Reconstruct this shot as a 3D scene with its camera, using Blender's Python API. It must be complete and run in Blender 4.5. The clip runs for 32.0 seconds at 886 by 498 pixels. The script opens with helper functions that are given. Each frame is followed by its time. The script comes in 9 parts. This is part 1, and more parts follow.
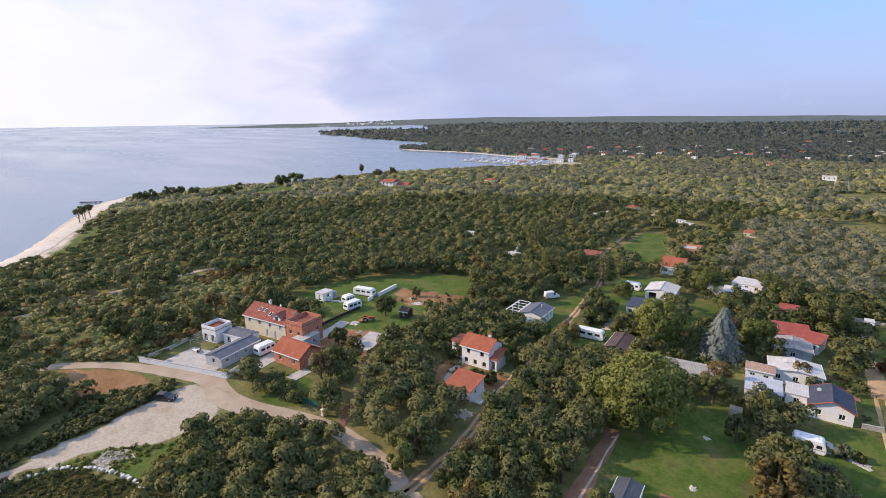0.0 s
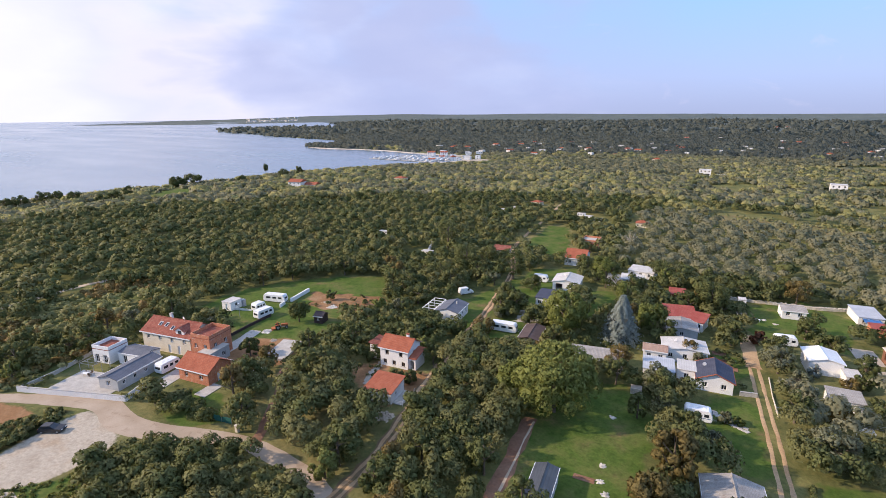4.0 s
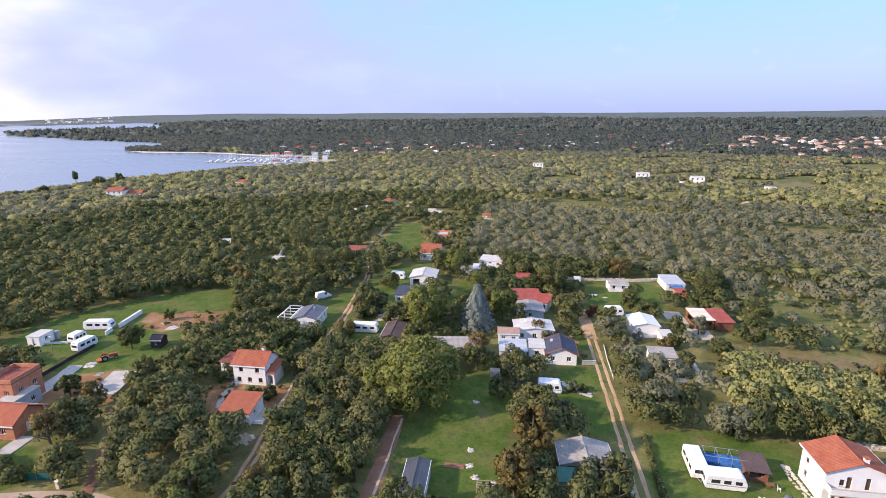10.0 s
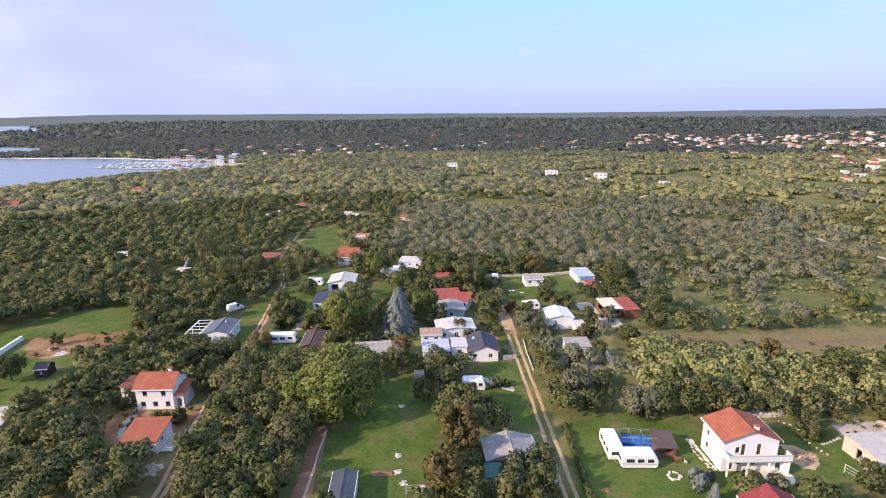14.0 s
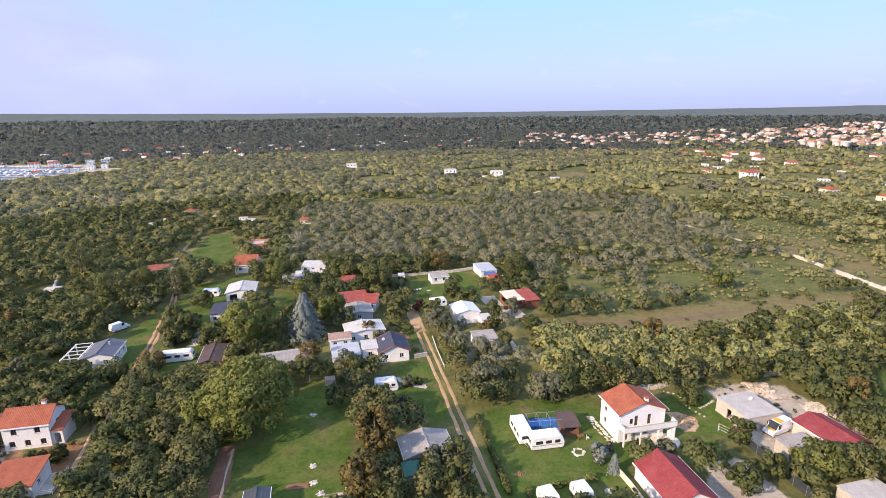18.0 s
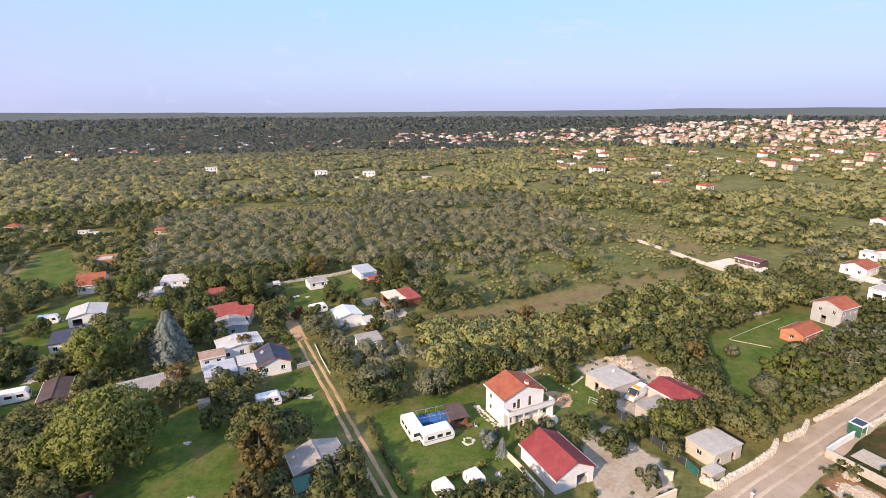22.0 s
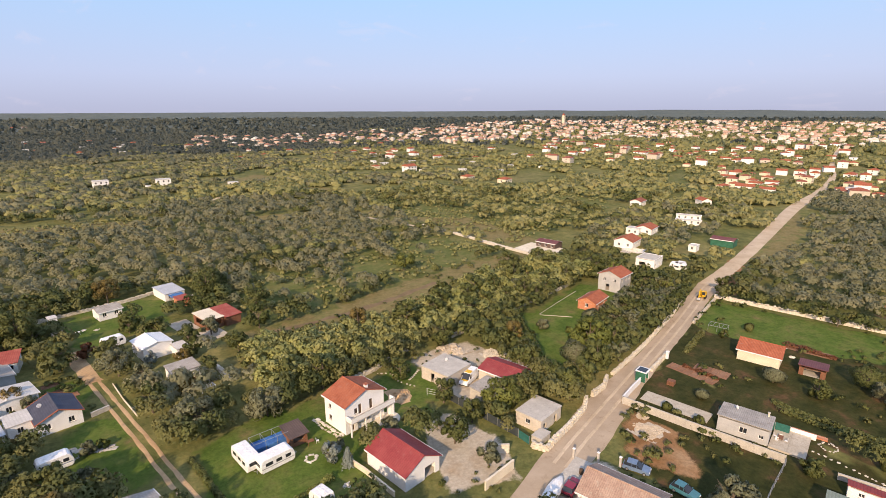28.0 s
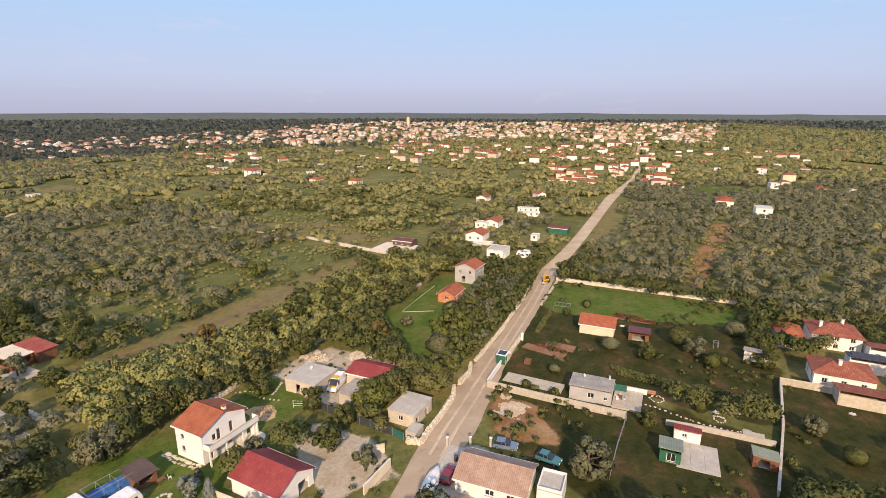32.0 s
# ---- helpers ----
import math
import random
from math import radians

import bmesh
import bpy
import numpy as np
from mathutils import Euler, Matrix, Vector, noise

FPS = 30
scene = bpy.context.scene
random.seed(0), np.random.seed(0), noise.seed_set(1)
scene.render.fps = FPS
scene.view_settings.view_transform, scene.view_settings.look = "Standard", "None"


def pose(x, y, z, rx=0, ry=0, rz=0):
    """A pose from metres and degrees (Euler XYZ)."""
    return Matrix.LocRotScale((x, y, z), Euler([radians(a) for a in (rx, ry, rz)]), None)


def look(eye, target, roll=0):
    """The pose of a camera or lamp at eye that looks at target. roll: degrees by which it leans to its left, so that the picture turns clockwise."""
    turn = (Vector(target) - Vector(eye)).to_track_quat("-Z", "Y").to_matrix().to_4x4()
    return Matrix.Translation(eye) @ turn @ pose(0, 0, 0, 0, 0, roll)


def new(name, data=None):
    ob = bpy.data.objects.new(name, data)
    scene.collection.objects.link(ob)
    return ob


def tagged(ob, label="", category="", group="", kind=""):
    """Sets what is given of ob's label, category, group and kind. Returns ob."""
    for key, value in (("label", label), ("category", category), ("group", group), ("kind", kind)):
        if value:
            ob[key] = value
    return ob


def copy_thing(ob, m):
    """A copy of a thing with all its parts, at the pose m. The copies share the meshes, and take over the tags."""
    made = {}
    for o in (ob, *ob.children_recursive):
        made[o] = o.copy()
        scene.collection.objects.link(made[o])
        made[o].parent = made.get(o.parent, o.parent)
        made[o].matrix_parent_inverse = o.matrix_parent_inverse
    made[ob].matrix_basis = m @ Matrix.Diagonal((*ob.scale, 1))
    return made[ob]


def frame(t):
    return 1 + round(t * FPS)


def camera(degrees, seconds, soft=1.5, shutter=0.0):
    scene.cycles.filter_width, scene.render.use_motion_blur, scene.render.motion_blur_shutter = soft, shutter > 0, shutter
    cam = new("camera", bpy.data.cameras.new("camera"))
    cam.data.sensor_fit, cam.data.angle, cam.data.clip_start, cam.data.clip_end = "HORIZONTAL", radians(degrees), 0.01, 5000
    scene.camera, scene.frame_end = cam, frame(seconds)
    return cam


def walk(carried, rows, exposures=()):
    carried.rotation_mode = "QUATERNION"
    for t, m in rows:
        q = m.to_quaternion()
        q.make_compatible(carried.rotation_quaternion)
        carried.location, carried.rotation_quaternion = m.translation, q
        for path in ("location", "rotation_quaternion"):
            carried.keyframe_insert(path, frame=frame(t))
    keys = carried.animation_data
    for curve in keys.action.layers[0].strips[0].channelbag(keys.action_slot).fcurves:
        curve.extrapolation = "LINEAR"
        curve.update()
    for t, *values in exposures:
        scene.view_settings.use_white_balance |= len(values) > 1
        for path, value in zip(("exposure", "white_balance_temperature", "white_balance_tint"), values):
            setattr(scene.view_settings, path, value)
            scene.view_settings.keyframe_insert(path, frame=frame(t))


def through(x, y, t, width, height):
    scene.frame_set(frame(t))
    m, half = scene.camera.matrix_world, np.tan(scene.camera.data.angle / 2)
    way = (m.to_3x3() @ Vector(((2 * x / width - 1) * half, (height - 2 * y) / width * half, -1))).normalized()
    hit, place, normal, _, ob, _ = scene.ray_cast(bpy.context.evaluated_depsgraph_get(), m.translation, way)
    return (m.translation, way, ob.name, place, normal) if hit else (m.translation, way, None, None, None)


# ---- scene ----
def aim(x, y, z, yaw, pitch, roll):
    return pose(x, y, z, 0, 0, yaw) @ pose(0, 0, 0, 90 + pitch) @ pose(0, 0, 0, 0, 0, roll)


cam = camera(81.25, 32.0, soft=0.6)
ROWS = [
    (0.0, aim(1.51, -1.30, 55.43, 47.10, -14.26, -0.46)),
    (0.5, aim(1.18, -1.48, 55.68, 45.98, -14.38, -0.31)),
    (1.0, aim(0.99, -1.49, 55.93, 44.83, -14.44, -0.23)),
    (1.5, aim(1.03, -1.50, 56.01, 43.62, -14.46, -0.20)),
    (2.0, aim(1.12, -1.56, 56.13, 42.34, -14.48, -0.20)),
    (2.5, aim(0.95, -1.71, 55.95, 40.97, -14.52, -0.21)),
    (3.0, aim(1.12, -1.69, 56.24, 39.73, -14.57, -0.22)),
    (3.5, aim(1.27, -1.73, 56.28, 38.45, -14.61, -0.25)),
    (5.5, aim(1.12, -1.52, 56.17, 32.96, -14.67, -0.30)),
    (6.0, aim(1.08, -1.53, 56.19, 31.66, -14.69, -0.36)),
    (7.0, aim(0.81, -1.42, 56.23, 29.05, -14.73, -0.39)),
    (8.0, aim(1.08, -1.29, 56.20, 26.37, -14.75, -0.41)),
    (9.0, aim(0.89, -1.11, 55.91, 23.48, -14.77, -0.40)),
    (10.0, aim(0.66, -0.78, 55.88, 20.61, -14.78, -0.39)),
    (11.0, aim(0.55, -0.40, 55.66, 18.07, -14.75, -0.41)),
    (12.0, aim(0.47, -0.16, 55.58, 15.75, -14.72, -0.46)),
    (13.0, aim(0.49, 0.05, 55.64, 13.67, -14.71, -0.52)),
    (14.0, aim(0.45, 0.04, 56.02, 11.32, -14.78, -0.54)),
    (14.5, aim(0.43, -0.06, 56.26, 9.92, -14.82, -0.56)),
    (16.5, aim(0.16, -0.21, 56.29, 4.77, -14.88, -0.56)),
    (17.0, aim(0.22, -0.22, 56.51, 3.28, -14.91, -0.58)),
    (18.0, aim(-0.03, -0.34, 56.24, 0.28, -14.92, -0.56)),
    (19.0, aim(-0.04, -0.09, 56.13, -3.01, -14.89, -0.39)),
    (20.0, aim(-0.44, -0.55, 56.31, -6.40, -14.93, -0.30)),
    (21.0, aim(-0.73, -0.32, 56.43, -10.22, -14.92, -0.28)),
    (22.0, aim(-0.91, -0.00, 56.24, -13.92, -14.98, -0.26)),
    (23.0, aim(-0.87, 0.36, 56.21, -17.23, -15.05, -0.25)),
    (24.0, aim(-0.87, 0.63, 56.19, -20.45, -15.09, -0.31)),
    (25.0, aim(-0.97, 0.88, 56.42, -23.90, -15.07, -0.29)),
    (25.5, aim(-1.11, 1.12, 56.36, -25.74, -15.05, -0.22)),
    (27.5, aim(-1.31, 1.94, 55.98, -32.38, -15.01, -0.16)),
    (28.0, aim(-1.26, 2.13, 55.81, -34.34, -14.96, -0.14)),
    (29.0, aim(-1.20, 2.27, 55.60, -38.32, -15.05, -0.34)),
    (30.0, aim(-1.33, 2.50, 55.51, -42.38, -15.05, -0.52)),
    (31.0, aim(-1.42, 2.68, 55.64, -46.77, -14.97, -0.42)),
    (31.5, aim(-1.31, 3.12, 55.13, -49.05, -14.88, -0.20)),
    (32.0, aim(-1.60, 3.42, 54.89, -50.94, -14.73, 0.08)),
]
walk(cam, ROWS, ((0, 0.16, 6350, 18), (9, 0.42, 6150, 22), (16, 0.48, 6300, 23), (24, 0.36, 6850, 21), (32, 0.15, 7500, 20)))

# ---- light ----
SUN_YAW, SUN_EL = 128.0, 27.0        # degrees, to the left of +y, and above the horizon
TO_SUN = Vector((-math.sin(radians(SUN_YAW)) * math.cos(radians(SUN_EL)),
                 math.cos(radians(SUN_YAW)) * math.cos(radians(SUN_EL)), math.sin(radians(SUN_EL))))
sun = new("sun", bpy.data.lights.new("sun", "SUN"))
sun.data.energy, sun.data.angle, sun.data.color = 4.8, radians(2.0), (1.0, 0.81, 0.56)
sun.matrix_world = look(TO_SUN * 100, (0, 0, 0))


class Nodes:
    """Short hand for building a node tree."""
    def __init__(self, tree):
        self.t = tree
        tree.nodes.clear()

    def add(self, kind, links=(), **values):
        n = self.t.nodes.new("ShaderNode" + kind)
        for key, v in values.items():
            if key[0] == "i" and key[1:].isdigit():
                n.inputs[int(key[1:])].default_value = v
            elif key == "operation":
                n.operation = v
            elif key == "sky_type":
                n.sky_type = v
            elif key == "sun_disc":
                n.sun_disc = v
            elif key == "wave_profile":
                n.wave_profile = v
            elif key == "bands_direction":
                n.bands_direction = v
            elif key == "attribute_name":
                n.attribute_name = v
            elif key == "sun_elevation":
                n.sun_elevation = v
            elif key == "sun_rotation":
                n.sun_rotation = v
            elif key == "air_density":
                n.air_density = v
            elif key == "dust_density":
                n.dust_density = v
            elif key == "ozone_density":
                n.ozone_density = v
            else:
                n.inputs[key].default_value = v
        for name, src in dict(links).items():
            self.t.links.new(src, n.inputs[name])
        return n


def ramp(nodes, fac, stops):
    n = nodes.t.nodes.new("ShaderNodeValToRGB")
    el = n.color_ramp.elements
    while len(el) < len(stops):
        el.new(0.5)
    for e, (p, c) in zip(el, stops):
        e.position, e.color = p, (*c, 1) if len(c) == 3 else c
    nodes.t.links.new(fac, n.inputs[0])
    return n


def mixc(nodes, fac, a, b, blend="MIX"):
    n = nodes.t.nodes.new("ShaderNodeMix")
    n.data_type, n.blend_type = "RGBA", blend
    for s, v in ((n.inputs[0], fac), (n.inputs[6], a), (n.inputs[7], b)):
        if isinstance(v, bpy.types.NodeSocket):
            nodes.t.links.new(v, s)
        elif isinstance(v, (int, float)):
            s.default_value = v
        else:
            s.default_value = (*v, 1)
    return n.outputs[2]


# Sky: a hazy blue dome with a bank of bright broken cloud over the sea
world = bpy.data.worlds.new("sky")
scene.world = world
world.use_nodes = True
w = Nodes(world.node_tree)
sky = w.add("TexSky", sky_type="NISHITA", sun_disc=False, sun_elevation=radians(SUN_EL), sun_rotation=radians(-SUN_YAW),
            air_density=1.0, dust_density=2.2, ozone_density=1.6)
skyc = w.add("VectorMath", {0: sky.outputs[0]}, operation="SCALE")
skyc.inputs[3].default_value = 0.13
co = w.add("TexCoord")
sep = w.add("SeparateXYZ", {0: co.outputs["Generated"]})
grad = ramp(w, sep.outputs["Z"], ((0.0, (0.40, 0.48, 0.69)), (0.06, (0.41, 0.54, 0.82)), (0.19, (0.32, 0.58, 0.92)), (0.42, (0.34, 0.56, 0.91)), (1.0, (0.50, 0.66, 0.95))))
base = mixc(w, 0.85, skyc.outputs[0], grad.outputs[0])
stretch = w.add("VectorMath", {0: co.outputs["Generated"]}, operation="MULTIPLY")
stretch.inputs[1].default_value = (1.0, 1.0, 2.6)
n1 = w.add("TexNoise", {"Vector": stretch.outputs[0]}, Scale=3.4, Detail=6.0, Roughness=0.5, Distortion=0.4)
side = w.add("VectorMath", {0: co.outputs["Generated"]}, operation="DOT_PRODUCT")
side.inputs[1].default_value = (-1.0, 0.0, 0.0)
wisp = w.add("Math", {0: n1.outputs[0]}, operation="MULTIPLY_ADD", i1=1.3, i2=-0.65)
reach = w.add("Math", {0: side.outputs["Value"], 1: wisp.outputs[0]}, operation="ADD")
mask = ramp(w, reach.outputs[0], ((0.34, (0, 0, 0)), (0.66, (0.72, 0.72, 0.72)), (0.88, (1, 1, 1))))
n2 = w.add("TexNoise", {"Vector": stretch.outputs[0]}, Scale=5.5, Detail=5.0, Roughness=0.5)
puff = ramp(w, n2.outputs[0], ((0.42, (0.40, 0.47, 0.69)), (0.58, (0.51, 0.58, 0.78)), (0.74, (0.65, 0.70, 0.82))))
glow = ramp(w, side.outputs["Value"], ((0.70, (0, 0, 0)), (1.0, (0.9, 0.9, 0.9))))
bank = w.add("VectorMath", {0: co.outputs["Generated"]}, operation="DOT_PRODUCT")
bank.inputs[1].default_value = (-0.650, 0.735, 0.195)
curl = w.add("TexNoise", {"Vector": stretch.outputs[0]}, Scale=6.5, Detail=4.0, Roughness=0.45, Distortion=0.3)
billow = w.add("Math", {0: n1.outputs[0], 1: curl.outputs[0]}, operation="ADD")
torn = w.add("Math", {0: billow.outputs[0]}, operation="MULTIPLY_ADD", i1=0.12, i2=-0.12)
heavy = w.add("Math", {0: bank.outputs["Value"], 1: torn.outputs[0]}, operation="ADD")
dusk = ramp(w, heavy.outputs[0], ((0.85, (0, 0, 0)), (0.93, (0.22, 0.22, 0.22)), (0.97, (0.5, 0.5, 0.5)), (1.0, (0.85, 0.85, 0.85))))
cloud = mixc(w, glow.outputs[0], puff.outputs[0], (0.86, 0.87, 0.93))
high = w.add("TexNoise", {"Vector": stretch.outputs[0]}, Scale=7.0, Detail=6.0, Roughness=0.6, Distortion=1.0)
thin = ramp(w, high.outputs[0], ((0.60, (0, 0, 0)), (0.80, (0.35, 0.35, 0.35))))
clear = mixc(w, thin.outputs[0], base, (0.66, 0.64, 0.76))
soft = mixc(w, mask.outputs[0], clear, cloud)
rim = ramp(w, heavy.outputs[0], ((0.90, (0, 0, 0)), (0.935, (0.6, 0.6, 0.6)), (0.97, (0, 0, 0))))
sunward = ramp(w, side.outputs["Value"], ((0.58, (0, 0, 0)), (0.74, (1, 1, 1))))
lit = w.add("Math", {0: rim.outputs[0], 1: sunward.outputs[0]}, operation="MULTIPLY")
edged = mixc(w, lit.outputs[0], soft, (0.90, 0.86, 0.88))
final = mixc(w, dusk.outputs[0], edged, (0.41, 0.47, 0.66))
bg = w.add("Background", {"Color": final}, Strength=1.06)
w.add("OutputWorld", {"Surface": bg.outputs[0]})


# ---- materials ----
MATS = {}


def surface(name, c1, c2, scale=1.0, rough=0.85, bump=0.3, fine=12.0, metal=0.0, wear=None, vary=0.0, rows=None, spec=0.3, grain=0.8):
    """A surface with broad stains (scale) and fine grain; rows=(axis, spacing, depth) adds ribs or tile courses; vary: shift per piece."""
    if name in MATS:
        return MATS[name]
    m = bpy.data.materials.new(name)
    m.use_nodes = True
    n = Nodes(m.node_tree)
    co = n.add("TexCoord")
    big = n.add("TexNoise", {"Vector": co.outputs["Object"]}, Scale=scale, Detail=5.0, Roughness=0.6)
    small = n.add("TexNoise", {"Vector": co.outputs["Object"]}, Scale=scale * fine, Detail=4.0, Roughness=0.65)
    f = ramp(n, big.outputs[0], ((0.35, (0, 0, 0)), (0.65, (1, 1, 1))))
    col = mixc(n, f.outputs[0], c1, c2)
    g = ramp(n, small.outputs[0], ((0.3, (0.72, 0.72, 0.72)), (0.7, (1.18, 1.18, 1.18))))
    col = mixc(n, grain, col, g.outputs[0], "MULTIPLY")
    if wear:
        wn = n.add("TexNoise", {"Vector": co.outputs["Object"]}, Scale=scale * 2.7, Detail=7.0, Roughness=0.7, Distortion=0.6)
        wf = ramp(n, wn.outputs[0], ((0.56, (0, 0, 0)), (0.66, (1, 1, 1))))
        col = mixc(n, wf.outputs[0], col, wear)
    height = small.outputs[0]
    if rows:
        axis, spacing, depth = rows
        wave = n.add("TexWave", {"Vector": co.outputs["Object"]}, bands_direction=axis, wave_profile="SAW" if depth < 0 else "SIN", Scale=1.0 / spacing * 0.314, Distortion=0.15)
        rf = ramp(n, wave.outputs["Fac"], ((0.0, (0.66, 0.66, 0.66)), (0.35, (1.0, 1.0, 1.0)), (1.0, (1.06, 1.06, 1.06))))
        col = mixc(n, min(1.0, abs(depth)), col, rf.outputs[0], "MULTIPLY")
        height = n.add("Math", {0: wave.outputs["Fac"], 1: small.outputs[0]}, operation="ADD").outputs[0]
    if vary:
        info = n.add("ObjectInfo")
        vr = ramp(n, info.outputs["Random"], ((0.0, (1 - vary,) * 3), (1.0, (1 + vary,) * 3)))
        col = mixc(n, 1.0, col, vr.outputs[0], "MULTIPLY")
    bp = n.add("Bump", {"Height": height}, Strength=bump, Distance=0.05)
    bs = n.add("BsdfPrincipled", {"Base Color": col, "Normal": bp.outputs[0]}, Roughness=rough, Metallic=metal)
    bs.inputs["Specular IOR Level"].default_value = spec
    n.add("OutputMaterial", {"Surface": bs.outputs[0]})
    MATS[name] = m
    return m


def leaves(name, stops, patch=0.03, through=0.33, gloss=0.2, grain=4.0, calm=1.0, ragged=True):
    """Foliage: colour by leaf clump, by plant (attribute tone) and by broad patches of the country."""
    m = bpy.data.materials.new(name)
    m.use_nodes = True
    n = Nodes(m.node_tree)
    geo = n.add("NewGeometry")
    tone = n.add("Attribute", attribute_name="tone")
    pat = n.add("TexNoise", {"Vector": geo.outputs["Position"]}, Scale=patch, Detail=3.0, Roughness=0.6)
    k = n.add("Math", {0: tone.outputs["Fac"], 1: pat.outputs[0]}, operation="ADD")
    info = n.add("ObjectInfo")
    k1 = n.add("Math", {0: info.outputs["Random"]}, operation="MULTIPLY", i1=0.35)
    k2 = n.add("Math", {0: k.outputs[0], 1: k1.outputs[0]}, operation="ADD")
    k3 = n.add("Math", {0: k2.outputs[0]}, operation="MULTIPLY", i1=0.55)
    c = ramp(n, k3.outputs[0], stops)
    isl = ramp(n, geo.outputs["Random Per Island"], ((0.0, (0.86, 0.87, 0.85)), (0.6, (1.0, 1.0, 1.0)), (1.0, (1.12, 1.10, 1.05))))
    col = mixc(n, calm, c.outputs[0], isl.outputs[0], "MULTIPLY")
    twig = n.add("TexNoise", {"Vector": geo.outputs["Position"]}, Scale=grain, Detail=2.0, Roughness=0.6)
    speck = ramp(n, twig.outputs[0], ((0.34, (0.72, 0.73, 0.72)), (0.5, (1.0, 1.0, 1.0)), (0.66, (1.24, 1.22, 1.18))))
    col = mixc(n, 0.4 + 0.6 * calm, col, speck.outputs[0], "MULTIPLY")
    bp = n.add("Bump", {"Height": twig.outputs[0]}, Strength=0.25, Distance=0.6 / grain)
    d = n.add("BsdfPrincipled", {"Base Color": col, "Normal": bp.outputs[0]}, Roughness=0.62)
    d.inputs["Specular IOR Level"].default_value = gloss
    tr = n.add("BsdfTranslucent", {"Color": col})
    mx = n.add("MixShader", {1: d.outputs[0], 2: tr.outputs[0]}, i0=through)
    if ragged:
        # gaps between the leaves of a clump
        gap = n.add("TexNoise", {"Vector": geo.outputs["Position"]}, Scale=max(grain, 2.6) * 0.9, Detail=1.0, Roughness=0.5)
        hole = ramp(n, gap.outputs[0], ((0.34, (1, 1, 1)), (0.38, (0, 0, 0))))
        clear_ = n.add("BsdfTransparent")
        mx = n.add("MixShader", {0: hole.outputs[0], 1: mx.outputs[0], 2: clear_.outputs[0]})
    n.add("OutputMaterial", {"Surface": mx.outputs[0]})
    return m


LEAF_WOOD = leaves("scrub_leaves", ((0.20, (0.069, 0.090, 0.029)), (0.40, (0.102, 0.123, 0.041)), (0.58, (0.139, 0.155, 0.055)), (0.78, (0.188, 0.186, 0.074))))
LEAF_YOUNG = leaves("young_wood_leaves", ((0.20, (0.213, 0.246, 0.090)), (0.45, (0.287, 0.311, 0.114)), (0.75, (0.365, 0.360, 0.142))))
LEAF_OLIVE = leaves("olive_leaves", ((0.25, (0.132, 0.148, 0.090)), (0.5, (0.188, 0.200, 0.122)), (0.8, (0.245, 0.246, 0.152))))
LEAF_GROVE = leaves("grove_leaves", ((0.25, (0.189, 0.198, 0.119)), (0.5, (0.251, 0.255, 0.154)), (0.8, (0.317, 0.305, 0.189))), grain=2.0, through=0.5, calm=0.5, ragged=False)
# Yellowish heath colour; past 200 m a lightened scrub copy, haze put in
LEAF_MAQUIS_LIT = leaves("maquis_lit_leaves", ((0.20, (0.251, 0.264, 0.114)), (0.40, (0.310, 0.317, 0.136)), (0.58, (0.367, 0.361, 0.158)), (0.78, (0.427, 0.398, 0.187))), grain=1.6, through=0.5, calm=0.5, ragged=False)
# Blue-grey leaf colour with distance haze and cloud shade put in
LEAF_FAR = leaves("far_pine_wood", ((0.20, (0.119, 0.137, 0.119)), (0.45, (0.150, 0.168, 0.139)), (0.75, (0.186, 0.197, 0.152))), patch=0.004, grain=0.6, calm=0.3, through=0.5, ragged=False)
LEAF_PINE = leaves("pine_needles", ((0.25, (0.163, 0.197, 0.052)), (0.5, (0.217, 0.248, 0.067)), (0.8, (0.267, 0.285, 0.086))), grain=5.0, through=0.4)
LEAF_SPRUCE = leaves("spruce_needles", ((0.25, (0.188, 0.227, 0.210)), (0.5, (0.256, 0.297, 0.275)), (0.8, (0.328, 0.370, 0.340))), grain=5.0)
LEAF_BROWN = leaves("turning_leaves", ((0.25, (0.136, 0.119, 0.042)), (0.5, (0.201, 0.154, 0.055)), (0.8, (0.266, 0.182, 0.068))))
LEAF_FRESH = leaves("fresh_leaves", ((0.25, (0.128, 0.160, 0.042)), (0.5, (0.179, 0.206, 0.056)), (0.8, (0.226, 0.234, 0.076))))
LEAF_RUST = leaves("rust_leaves", ((0.25, (0.140, 0.060, 0.035)), (0.5, (0.200, 0.085, 0.048)), (0.8, (0.248, 0.130, 0.065))))
BARK = surface("bark", (0.10, 0.075, 0.05), (0.17, 0.14, 0.11), 3.0, 0.95, 0.6)
PALE_BARK = surface("pale_bark", (0.30, 0.26, 0.20), (0.42, 0.38, 0.30), 3.0, 0.95, 0.6)
PLASTER = surface("white_render", (0.72, 0.72, 0.72), (0.82, 0.81, 0.79), 0.4, 0.9, 0.15, 20)
CREAM = surface("cream_render", (0.62, 0.55, 0.43), (0.72, 0.65, 0.52), 0.4, 0.9, 0.2, 20)
GREY_RENDER = surface("grey_render", (0.36, 0.37, 0.38), (0.46, 0.46, 0.46), 0.5, 0.9, 0.2, 20)
PAVING = surface("worn_paving", (0.40, 0.35, 0.28), (0.50, 0.45, 0.37), 0.5, 0.92, 0.25, 14, wear=(0.34, 0.29, 0.23))
RUBBLE = surface("tan_rubble", (0.42, 0.35, 0.26), (0.56, 0.48, 0.38), 1.6, 0.95, 0.6, 7)
CONCRETE = surface("concrete", (0.40, 0.375, 0.335), (0.51, 0.48, 0.43), 0.6, 0.92, 0.3, 14, wear=(0.33, 0.31, 0.28))
